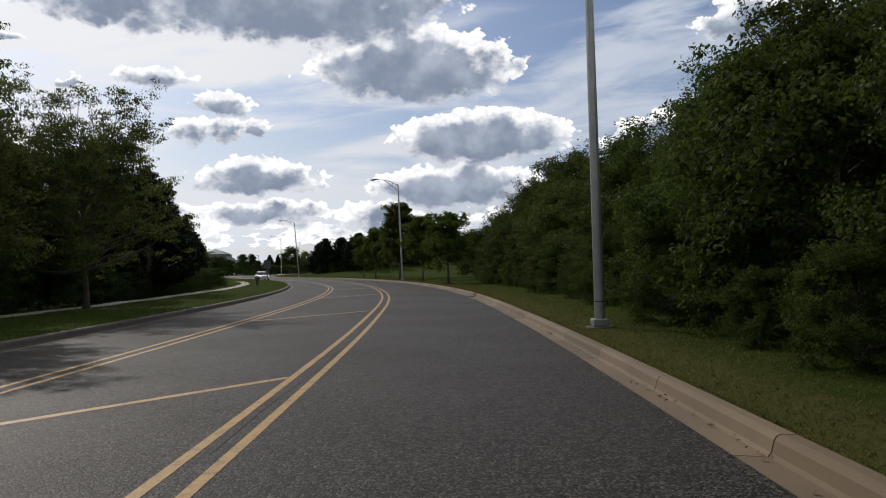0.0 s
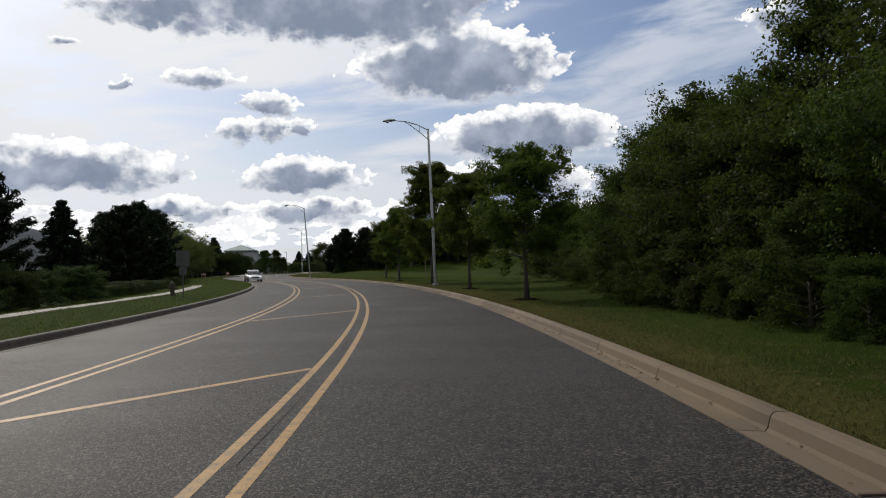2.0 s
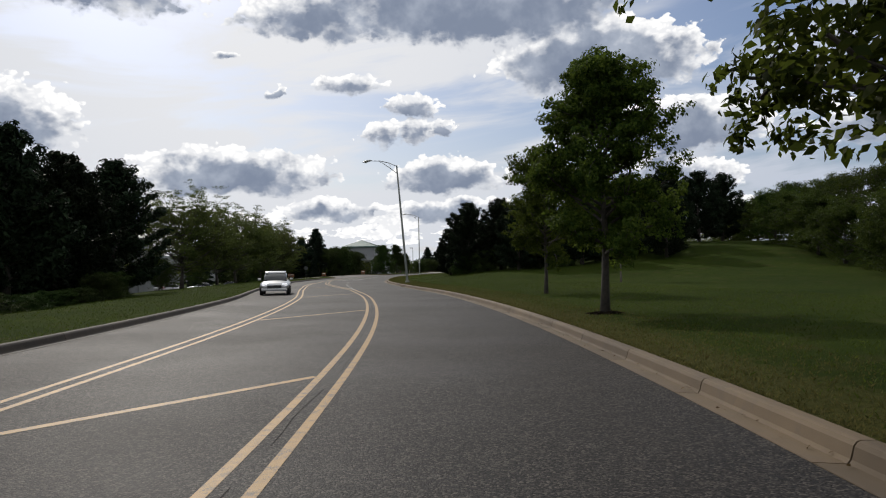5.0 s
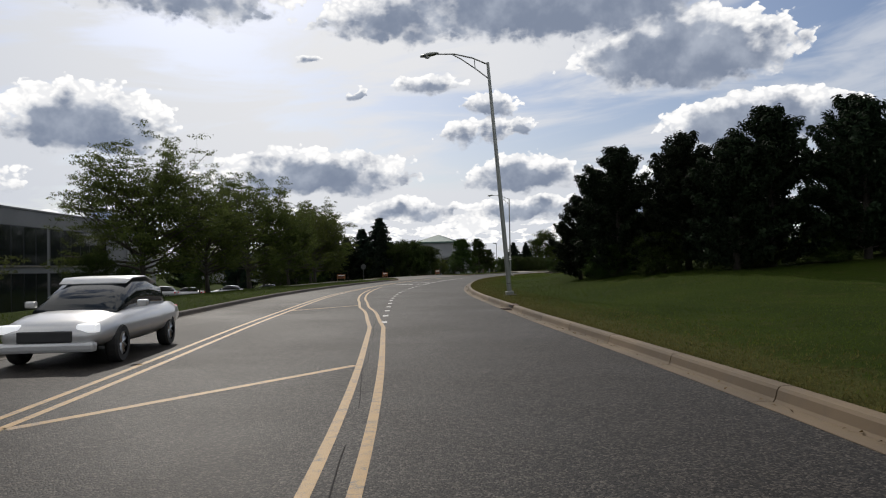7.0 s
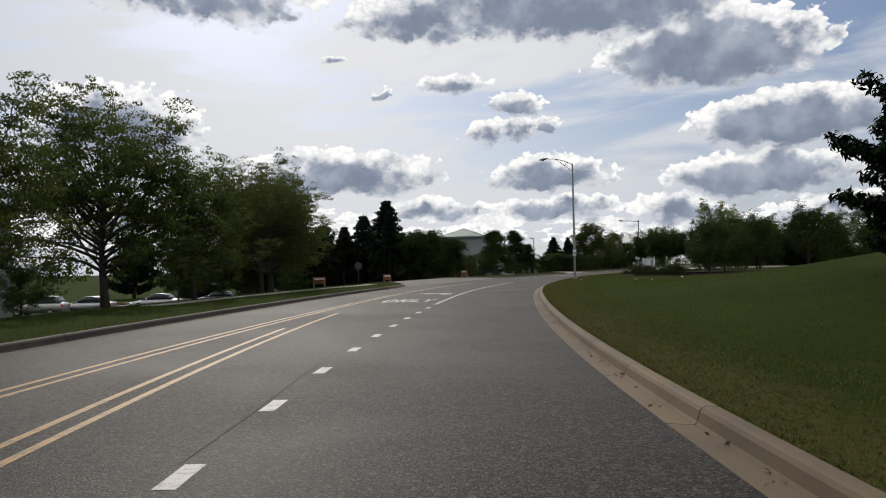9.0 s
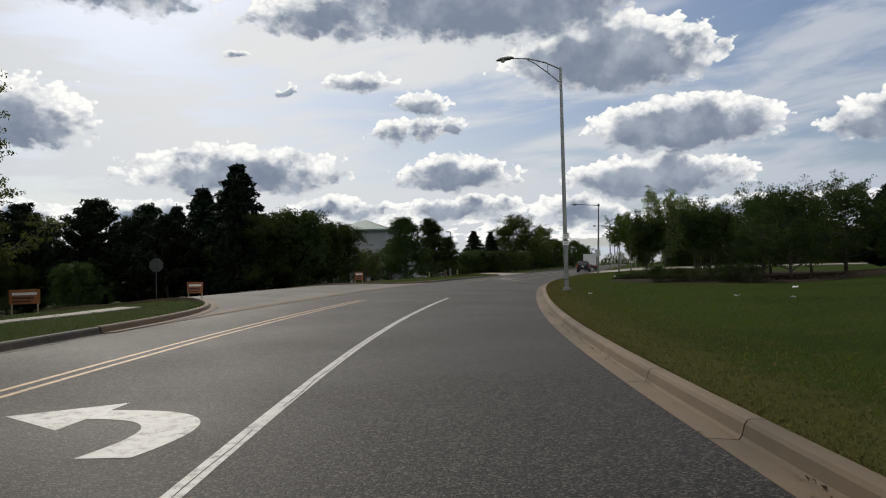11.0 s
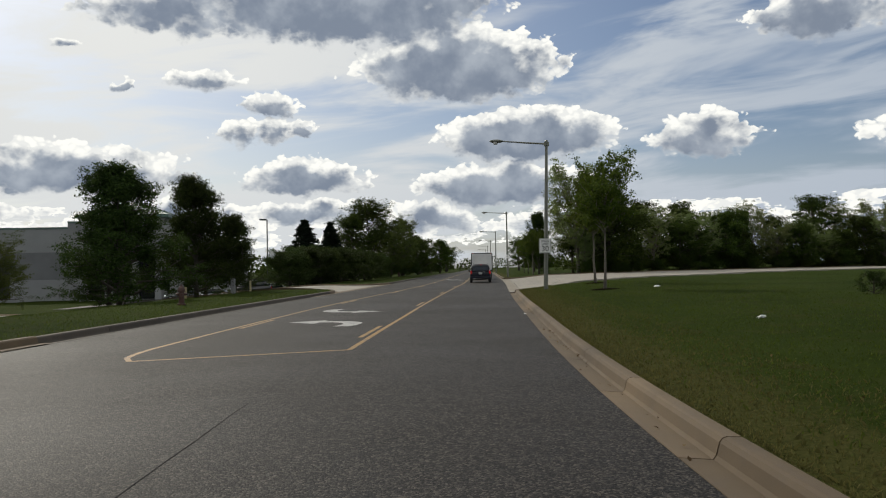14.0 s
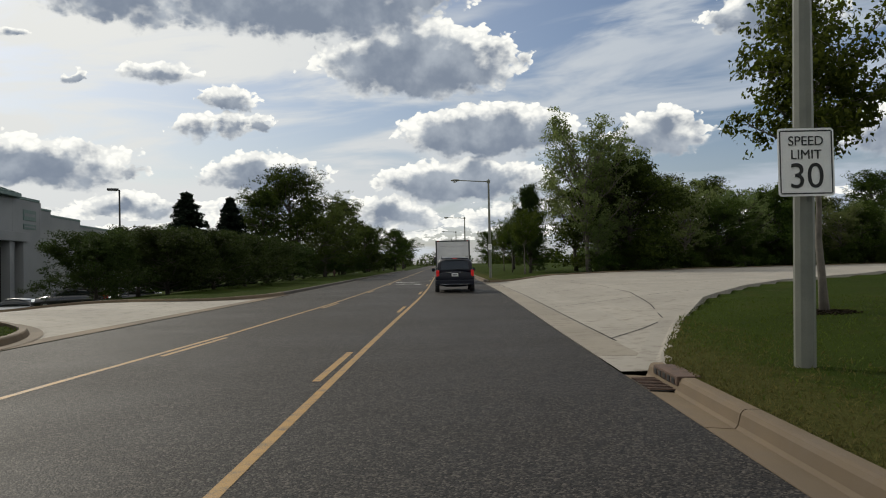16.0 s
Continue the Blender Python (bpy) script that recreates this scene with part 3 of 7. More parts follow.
def stripe(name, u0, u1, v, width, mat, z=0.004, label="", step=0.8):
    n = max(2, int(abs(u1 - u0) / step))
    us = [u0 + (u1 - u0) * i / n for i in range(n + 1)]
    f = v if callable(v) else (lambda u: v)
    return part(name, ribbon(us, lambda u: f(u) - width / 2, lambda u: f(u) + width / 2, z), mat, road, label)


def taper(u):
    """The near double line swings over to the far one where the median ends."""
    return float(np.interp(u, (45, 62, 85, 99, 136, 141, 143, 146, 150, 153, 162, 172, 180), (-3.93, -4.0, -3.97, -3.94, -3.94, -4.22, -4.37, -4.72, -4.97, -5.23, -5.85, -6.5, -6.95)))


def farline(u):
    return float(np.interp(u, (10, 20, 37, 60, 75, 95, 150, 218), (-7.80, -7.70, -7.57, -7.38, -7.43, -7.55, -7.53, -7.57)))


stripe("yellow_line", -50, 176, taper, 0.105, YELLOW)
stripe("yellow_line", -50, 170, lambda u: taper(u) - 0.34, 0.105, YELLOW)
stripe("yellow_line", -50, 218, farline, 0.105, YELLOW)
stripe("yellow_line", -50, 218, lambda u: farline(u) - 0.30, 0.105, YELLOW)


def cross_bar(u, back=4.2):
    """A bar across the painted median, slanting back to the far side."""
    a, b = taper(u) - 0.40, farline(u - back) + 0.06
    p, q = at(u, a, 0.004), at(u - back, b, 0.004)
    w = (q - p).normalized().cross(Vector((0, 0, 1))) * 0.075
    part("hatch_bar", ([p - w, p + w, q + w, q - w], [(0, 1, 2, 3)]), YELLOW, road)


for u in (-40.0, -23.0, -6.0, 10.4, 26.6, 44.0, 59.0, 75.9, 93.1, 109.8, 128.6):
    cross_bar(u)
cross_bar(147.5, 2.8)
for i in range(16):
    stripe("white_dash", 137.4 + 2.72 * i, 138.05 + 2.72 * i, -3.94, 0.17, WHITE)
stripe("white_line", 181, 218.9, -3.96, 0.15, WHITE)
# the turning lane beyond the junction
stripe("yellow_line", 248.5, 700, -3.74, 0.11, YELLOW)


def turn_left(u):
    return float(np.interp(u, (247.2, 247.8, 249, 256, 263, 270, 277, 284, 295, 320), (-7.25, -7.6, -7.75, -7.82, -7.82, -7.66, -7.45, -7.14, -6.95, -6.9)))


stripe("yellow_line", 247.2, 700, turn_left, 0.11, YELLOW, step=0.5)
part("yellow_line", ([at(247.15, -7.3, 0.004), at(247.26, -7.3, 0.004), at(248.55, -3.75, 0.004), at(248.44, -3.75, 0.004)], [(0, 1, 2, 3)]), YELLOW, road)
for i in range(12):
    stripe("yellow_dash", 250.9 + 13.1 * i, 254.0 + 13.1 * i, -3.94, 0.11, YELLOW)
    stripe("yellow_dash", 253.9 + 13.1 * i, 257.0 + 13.1 * i, lambda u: turn_left(u) + 0.20, 0.11, YELLOW)


def flat_shape(name, outline, u, v, mat, flip=False, label=""):
    """A painted figure: outline in metres across (right) and along the lane."""
    pts = [(-a if flip else a, b) for a, b in outline]
    me_v = [at(u + b, v + a, 0.004) for a, b in pts]
    bm = bmesh.new()
    f = bm.faces.new([bm.verts.new(p) for p in me_v])
    bm.normal_update()
    bmesh.ops.triangulate(bm, faces=[f])
    bm.normal_update()
    for g in bm.faces:
        if g.normal.z < 0:
            g.normal_flip()
    me = bpy.data.meshes.new(name)
    bm.to_mesh(me)
    bm.free()
    me.materials.append(mat)
    return part(name, me, mat, road, label)


def turn_arrow(u, v, flip, back=False):
    s = -1 if back else 1
    stem = bow((0.98, 0.0), (1.60, 1.95), (-0.12, 2.0), 16) + [(-0.10, 2.42), (-1.1, 1.75), (-0.20, 1.05)] + bow((-0.16, 1.55), (0.98, 1.5), (0.52, 0.0), 16)
    flat_shape("turn_arrow", [(a, s * b) for a, b in stem], u, v, WHITE, flip, "worn white turn arrow")


turn_arrow(191.5, -5.65, False)
turn_arrow(254.1, -5.75, False)
turn_arrow(262.4, -5.93, True, True)
turn_arrow(319.6, -5.5, False)
turn_arrow(327.8, -5.5, True, True)


def only_word(u, v):
    h, w, t = 2.7, 0.46, 0.13

    def letter(x, polys):
        for poly in polys:
            flat_shape("letter", [(x + a * w, b * h) for a, b in poly], u, v, WHITE)
    q = t / w
    e = 0.16
    letter(-1.2, [[(0, .15), (.25, 0), (.75, 0), (1, .15), (1 - q, .22), (.68, e), (.32, e), (q, .22)], [(0, .15), (q, .22), (q, .78), (0, .85)],
                   [(1, .15), (1, .85), (1 - q, .78), (1 - q, .22)], [(0, .85), (q, .78), (.32, 1 - e), (.68, 1 - e), (1 - q, .78), (1, .85), (.75, 1), (.25, 1)]])
    letter(-0.58, [[(0, 0), (q, 0), (q, 1), (0, 1)], [(1 - q, 0), (1, 0), (1, 1), (1 - q, 1)], [(q, 1), (q, .72), (1 - q, 0), (1 - q, .28)]])
    letter(0.04, [[(0, 0), (q, 0), (q, 1), (0, 1)], [(q, 0), (1, 0), (1, e), (q, e)]])
    letter(0.58, [[(.5 - q / 2, 0), (.5 + q / 2, 0), (.5 + q / 2, .45), (.5 - q / 2, .45)], [(.5 - q / 2, .45), (.5, .45), (q, 1), (0, 1)], [(.5, .45), (.5 + q / 2, .45), (1, 1), (1 - q, 1)]])


only_word(183.4, -5.51)


def seam(u0, u1, v, seed, z=0.003):
    """A wandering dark crack filled with tar."""
    rng = random.Random(seed)
    us = np.arange(u0, u1, 0.6)
    w, off = [], 0.0
    for _ in us:
        off = off * 0.9 + rng.uniform(-0.03, 0.03)
        w.append(off)
    f = lambda u: v + float(np.interp(u, us, w))
    a = u0
    while a < u1 - 3:
        b = min(a + rng.uniform(3.0, 9.0), u1)
        wd = rng.uniform(0.0025, 0.006)
        part("tar_seam", ribbon(list(np.arange(a, b, 0.6)), lambda u: f(u) - wd, lambda u: f(u) + wd, z), TAR, road)
        a = b + rng.uniform(0.2, 2.5)


seam(-20, 178, -4.12, 3)
seam(216, 248, -4.02, 4)
seam(181, 218.9, -3.965, 6, 0.006)


# ---- kerbs ----
def kerb_profile(side):
    """Gutter pan, face with a rounded nose, top and back; first number to the right of the asphalt edge."""
    p = [(0.0, -0.01), (0.0, 0.006), (0.26, -0.012), (0.285, 0.02), (0.31, 0.115), (0.335, 0.148), (0.37, 0.158), (KB, 0.155), (KB + 0.01, -0.1)]
    return p if side > 0 else [(LEFT + 0.28 - a, b) for a, b in p]


def kerb_piece(u0, u1, side, parent, drop=None, mat=None):
    n = max(2, int((u1 - u0) / 0.8) + 1)
    prof = kerb_profile(side)
    vs, fs = [], []
    for i in range(n):
        u = u0 + (u1 - u0) * i / (n - 1)
        h = drop(u) if drop else 1.0
        for a, b in prof:
            vs.append(at(u, a, b if b < 0.02 else 0.01 + (b - 0.01) * h))
    m = len(prof)
    for i in range(n - 1):
        for j in range(m - 1):
            q = (i * m + j, i * m + j + 1, (i + 1) * m + j + 1, (i + 1) * m + j)
            fs.append(q if side < 0 else q[::-1])
    fs += [tuple(range(m)), tuple(range((n - 1) * m, n * m))[::-1]]
    return part("kerb_stone", (vs, fs), mat or KERB, parent)


def kerb_run(u0, u1, side, label, length=3.05, mat=None):
    k_ = tagged(new("kerb"), label, "kerb", kind="structure")
    u = u0
    while u < u1 - 0.2:
        e = min(u + length, u1)
        kerb_piece(u, e - 0.022, side, k_, None, mat)
        u = e
    return k_


kerb_run(-40, 277.4, 1, "tan concrete kerb with a gutter pan")
kerb_run(320.5, 420, 1, "tan concrete kerb with a gutter pan", 6.1)
# far kerb: the shade on its road face is in the concrete's colour
kerb_run(-40, 203.0, -1, "concrete kerb toned dark for its shaded face, with a gutter pan", 3.05, DARKKERB)
kerb_run(250.5, 280.0, -1, "concrete kerb toned dark for its shaded face, with a gutter pan", 3.05, DARKKERB)
kerb_run(305.5, 420, -1, "concrete kerb toned dark for its shaded face, with a gutter pan", 6.1, DARKKERB)


def gutter(u0, u1, side):
    """The flat gutter pan that runs on across a drive."""
    g = tagged(new("gutter"), "flat concrete gutter across a drive", "gutter", kind="structure")
    u = u0
    while u < u1 - 0.1:
        e = min(u + 3.05, u1)
        a, b = (0.0, 0.5) if side > 0 else (LEFT - 0.25, LEFT + 0.28)
        vs, fs = ribbon([u, (u + e) / 2, e - 0.012], a, b, 0.016)
        part("gutter_slab", (vs, fs), SLAB if side > 0 else KERB, g)
        u = e


gutter(277.4, 320.5, 1)
gutter(203.0, 250.5, -1)
gutter(275.5, 304, -1)


def corner_kerb(path, side, flush=False):
    """A kerb that follows the bend of a drive's edge."""
    pts = []
    for (u0, v0), (u1, v1) in zip(path, path[1:]):
        n = max(1, int(math.hypot(u1 - u0, v1 - v0) / 1.0))
        pts += [(u0 + (u1 - u0) * i / n, v0 + (v1 - v0) * i / n) for i in range(n)]
    pts.append(path[-1])
    world_pts = [at(u, v) for u, v in pts]
    k_ = tagged(new("kerb"), "curved concrete kerb at a drive's mouth", "kerb", kind="structure")
    per = 3
    for s in range(0, len(pts) - 1, per):
        idx = range(s, min(s + per + 1, len(pts)))
        vs, fs = [], []
        for i in idx:
            t = (world_pts[min(i + 1, len(pts) - 1)] - world_pts[max(i - 1, 0)]).normalized()
            r = Vector((t.y, -t.x, 0)) * side
            zd = drive_level(*pts[i], 1 if pts[i][1] > 0 else -1)
            zg = level(*pts[i])
            top = zd + 0.045 if flush else max(zg + 0.02, zd + 0.10)
            for a, z in ((-0.30, zd + 0.012), (-0.02, zd + 0.005), (0.02, top - 0.03), (0.05, top), (0.2, top), (0.21, zd - 0.3)):
                vs.append(world_pts[i] + r * a + Vector((0, 0, z)))
        m = 6
        for i in range(len(idx) - 1):
            for j in range(m - 1):
                fs.append((i * m + j, i * m + j + 1, (i + 1) * m + j + 1, (i + 1) * m + j))
        part("kerb_stone", (vs, fs), SLAB if flush else KERB, k_)


corner_kerb(NEAR_R, 1, True)
corner_kerb(FAR_R, -1)
for a, b in ((NEAR_L, FAR_L), (NEAR_L2, FAR_L2)):
    corner_kerb(a, -1)
    corner_kerb(b, 1)


def build_drive(near, far, side, label, mat=None):
    """A concrete apron in slabs between two bent edges."""
    def resample(path, n):
        p = np.array(path)
        s = np.r_[0, np.cumsum(np.linalg.norm(np.diff(p, axis=0), axis=1))]
        q = np.linspace(0, 1, n) ** 1.3 * s[-1]
        return np.c_[np.interp(q, s, p[:, 0]), np.interp(q, s, p[:, 1])]
    n, m = 24, 5
    a, b = resample(near, n), resample(far, n)
    d = tagged(new("driveway"), label, "driveway", kind="structure")
    sub = 3
    for i in range(n - 1):
        for j in range(m - 1):
            vs, fs = [], []
            for x in range(sub):
                for y in range(sub):
                    f, g = i + x / (sub - 1), (j + y / (sub - 1)) / (m - 1)
                    i0 = min(int(f), n - 2)
                    p = a[i0] + (a[i0 + 1] - a[i0]) * (f - i0)
                    q = b[i0] + (b[i0 + 1] - b[i0]) * (f - i0)
                    r = p + (q - p) * g
                    vs.append(at(r[0], r[1], drive_level(r[0], r[1], side)))
            fs = [(x * sub + y, x * sub + y + 1, (x + 1) * sub + y + 1, (x + 1) * sub + y) for x in range(sub - 1) for y in range(sub - 1)]
            c = sum(vs, Vector()) / len(vs)
            vs = [c + (v - c) * (1 - 0.012 / max(0.5, (v - c).length)) for v in vs]
            if (vs[fs[0][1]] - vs[fs[0][0]]).cross(vs[fs[0][3]] - vs[fs[0][0]]).z < 0:
                fs = [q[::-1] for q in fs]
            part("slab", (vs, fs), mat or SLAB, d)
    # the dark bed shows in the joints
    vs, fs = [], []
    for i in range(n):
        for j in range(m):
            r = a[i] + (b[i] - a[i]) * (j / (m - 1))
            vs.append(at(r[0], r[1], drive_level(r[0], r[1], side) - 0.05))
    fs = [(i * m + j, i * m + j + 1, (i + 1) * m + j + 1, (i + 1) * m + j) for i in range(n - 1) for j in range(m - 1)]
    part("bed", (vs, fs), DARK, d)


build_drive(NEAR_R, FAR_R, 1, "pale concrete driveway in slabs")
build_drive(NEAR_L, FAR_L, -1, "grey weathered side drive in slabs", DRIVEGREY)
build_drive(NEAR_L2, FAR_L2, -1, "weathered concrete drive to a car park")


def drive_joints():
    """A gutter pan across the mouth of the wide drive, with sawn joints behind it."""
    pan = tagged(new("gutter_pan"), "smooth concrete gutter pan across the drive", "gutter", kind="structure")
    u = 279.0
    while u < 319.0:
        vs = [at(a, b, 0.018 + 0.004 * (b > 0.3)) for a in (u, u + 2.98) for b in (0.02, 0.68)]
        low = [q - Vector((0, 0, 0.1)) for q in vs]
        part("slab", (vs + low, [(0, 2, 3, 1), (0, 1, 5, 4), (2, 6, 7, 3), (0, 4, 6, 2), (1, 3, 7, 5)]), PAN, pan)
        u += 3.0
    for path in ([(281.0, 0.72), (300.0, 0.75), (318.0, 0.75)], [(281.5, 0.74), (283.0, 1.7), (284.5, 2.54)], [(284.5, 2.54), (289.0, 3.4), (296.0, 4.4), (306.0, 4.6), (322.0, 3.9)],
                 [(300.0, 0.76), (302.0, 4.6), (305.0, 12.0)], [(291.0, 0.76), (293.0, 4.0), (297.0, 8.6)], [(310.0, 0.76), (312.0, 4.4), (318.0, 14.0)]):
        vs, fs = [], []
        for (u0, v0), (u1, v1) in zip(path, path[1:]):
            k_ = max(2, int(math.hypot(u1 - u0, v1 - v0) / 0.7))
            nx, ny = -(v1 - v0) / math.hypot(u1 - u0, v1 - v0) * 0.016, (u1 - u0) / math.hypot(u1 - u0, v1 - v0) * 0.016
            for j in range(k_ + 1):
                a, b = u0 + (u1 - u0) * j / k_, v0 + (v1 - v0) * j / k_
                z = drive_level(a, b, 1) + 0.008
                vs += [at(a - nx, b - ny, z), at(a + nx, b + ny, z)]
                if j:
                    q = len(vs)
                    fs.append((q - 4, q - 2, q - 1, q - 3))
        part("joint", (vs, fs), TAR, pan, "dark filled joint")


drive_joints()


def sidewalk(u0, u1, v):
    """A narrow concrete footpath in slabs along the far verge."""
    w_ = tagged(new("pavement"), "narrow pale concrete footpath behind the verge", "footpath", kind="structure")
    u = u0
    while u < u1:
        vs = [at(x, v(x) + y, level(x, v(x) + y) + 0.03) for x in (u, u + 1.49) for y in (-0.42, 0.42)]
        low = [p - Vector((0, 0, 0.1)) for p in vs]
        part("slab", (vs + low, [(0, 1, 3, 2)[::-1], (0, 1, 5, 4), (2, 3, 7, 6), (0, 2, 6, 4), (1, 3, 7, 5)]), SLAB, w_)
        u += 1.5


sidewalk(4, 104, lambda u: LEFT - 4.9 - 0.5 * math.sin(u * 0.06))
sidewalk(180, 211, lambda u: LEFT - 4.6 + 0.02 * (u - 180))

# ---- plants ----
def leaf_quads(centres, normal, size, rng, loose=0.6, slim=0.6):
    """One folded leaf of two triangles at every centre, its face turned mostly along normal."""
    n = len(centres)
    f = normal + rng.normal(size=(n, 3)) * loose
    f /= np.maximum(1e-6, np.linalg.norm(f, axis=1, keepdims=True))
    d = np.cross(f, rng.normal(size=(n, 3)))
    d /= np.maximum(1e-6, np.linalg.norm(d, axis=1, keepdims=True))
    q = np.cross(f, d)
    s = size * rng.uniform(0.65, 1.3, (n, 1))
    a, c = centres - d * s * 0.5, centres + d * s * 0.5
    mid = centres + f * s * 0.10
    v = np.stack([a, mid + q * s * slim * 0.5, c, mid - q * s * slim * 0.5], 1).reshape(-1, 3)
    return v, n


def in_ball(rng, n, hollow=0.35):
    """Points spread through a ball, more of them near its skin."""
    p = rng.normal(size=(n, 3))
    p /= np.linalg.norm(p, axis=1, keepdims=True)
    return p * (hollow + (1 - hollow) * rng.uniform(size=(n, 1)) ** 0.6)


def quads_mesh(name, v, mat):
    n = len(v) // 4
    me = bpy.data.meshes.new(name)
    me.vertices.add(4 * n)
    me.vertices.foreach_set("co", np.asarray(v, np.float32).ravel())
    me.loops.add(4 * n)
    me.loops.foreach_set("vertex_index", np.arange(4 * n, dtype=np.int32))
    me.polygons.add(n)
    me.polygons.foreach_set("loop_start", np.arange(0, 4 * n, 4, dtype=np.int32))
    me.materials.append(mat)
    me.update(calc_edges=True)
    return me


def limb(rng, p, direction, length, r0, bend_up, steps=4, wander=0.18):
    pts, d = [np.array(p, float)], np.array(direction, float)
    for _ in range(steps):
        d = d + rng.normal(0, wander, 3) + np.array([0, 0, bend_up])
        d /= np.linalg.norm(d)
        pts.append(pts[-1] + d * length / steps)
    return np.array(pts), np.linspace(r0, r0 * 0.25, steps + 1)


def broad_tree(seed, h, w, clear=0.22, limbs=26, leaves=9000, size=0.16, bark=None, leafmat=None, shape="oval", tuft=0.42, airy=0.0, droop=0.3, fork=0.0, slim=0.55, stout=1.0, flat=0.62):
    """Trunk and crown meshes of a broadleaf tree standing at the origin."""
    rng = np.random.default_rng(seed)
    top = h * (0.86 if fork == 0 else 0.6)
    tr = [np.array([0, 0, -0.25])]
    for i in range(1, 7):
        lean = np.array([tr[-1][0] + rng.normal(0, 0.005 * h), tr[-1][1] + rng.normal(0, 0.005 * h), top * i / 6])
        tr.append(lean)
    tr = np.array(tr)
    r0 = (0.016 * h + 0.03) * stout
    rad = np.array([r0 * 1.5, r0, r0 * 0.85, r0 * 0.68, r0 * 0.5, r0 * 0.34, r0 * 0.18])
    shapes = [tube(tr, rad, 8)]
    spots = []

    def envelope(z):
        f = (z / h - clear * 0.8) / (1 - clear * 0.8)
        f = min(1.0, max(0.0, f))
        if shape == "oval":
            return (math.sin(math.pi * min(1, f ** 0.8 * 0.94 + 0.06))) ** 0.7
        if shape == "cone":
            return (1 - f) ** 0.75 * min(1, 0.35 + f * 5) + 0.05
        if shape == "vase":
            return (0.35 + 0.75 * f ** 0.8) * (1 - max(0, f - 0.72) / 0.28 * 0.75)
        return (1 - f ** 2.2) ** 0.5 * (0.75 + 0.25 * min(1, f * 6))          # mound

    for i in range(limbs):
        f = (i + rng.uniform(0, 1)) / limbs
        z0 = h * clear + (top - h * clear) * f ** 0.9 * 0.96
        base = np.array([np.interp(z0, tr[:, 2], tr[:, 0]), np.interp(z0, tr[:, 2], tr[:, 1]), z0])
        az_ = i * 2.39996 + rng.normal(0, 0.35)
        rise = 0.25 + 0.75 * f + rng.normal(0, 0.12) + fork
        d = np.array([math.cos(az_), math.sin(az_), rise])
        d /= np.linalg.norm(d)
        reach = w / 2 * envelope(z0 + 0.12 * h) * rng.uniform(0.72, 1.12)
        length = max(0.12 * h, reach / max(0.35, math.hypot(d[0], d[1])))
        length = min(length, (h * 1.02 - z0) / max(0.15, d[2] + 0.1))
        pts, rr = limb(rng, base, d, length, r0 * (0.5 - 0.25 * f), 0.05 if droop < 0.5 else -0.02)
        shapes.append(tube(pts, rr, 5, False))
        for j in range(5):
            t = rng.uniform(0.3, 1.0)
            k0 = np.array([np.interp(t * 4, range(5), pts[:, c]) for c in range(3)])
            d2 = d * 0.6 + rng.normal(0, 0.55, 3)
            d2 /= np.linalg.norm(d2)
            p2, r2 = limb(rng, k0, d2, length * rng.uniform(0.22, 0.42), rr[2] * 0.5, 0.03, 3, 0.25)
            if j < 4:
                shapes.append(tube(p2, r2, 4, False))
            spots += [p2[1], p2[2], p2[3]]
        spots.append(pts[-1])
    spots = np.array(spots)
    spots = spots[rng.uniform(size=len(spots)) > airy]
    # sprays: small flattened clumps about each twig
    sub = np.repeat(spots, 3, 0) + in_ball(rng, 3 * len(spots), 0.3) * tuft * 1.15 * np.array([1, 1, 0.6])
    clump = tuft * rng.uniform(0.45, 0.95, (len(sub), 1))
    which = rng.integers(0, len(sub), leaves)
    b = in_ball(rng, leaves)
    c = sub[which] + b * clump[which] * np.array([1, 1, flat])
    ok = (c[:, 2] > h * clear * 0.6) & (c[:, 2] > 0.05)
    c, b = c[ok], b[ok]
    axis = np.c_[c[:, 0], c[:, 1], np.zeros(len(c))]
    axis /= np.maximum(0.3, np.linalg.norm(axis, axis=1, keepdims=True))
    v, _ = leaf_quads(c, b * 0.7 + axis * 0.35 + np.array([0, 0, 0.55 - droop * 0.3]), size, rng, 0.5, slim)
    return mesh_of("trunk", *joined(*shapes), bark or BARK, True), quads_mesh("crown", v, leafmat or MAPLE)


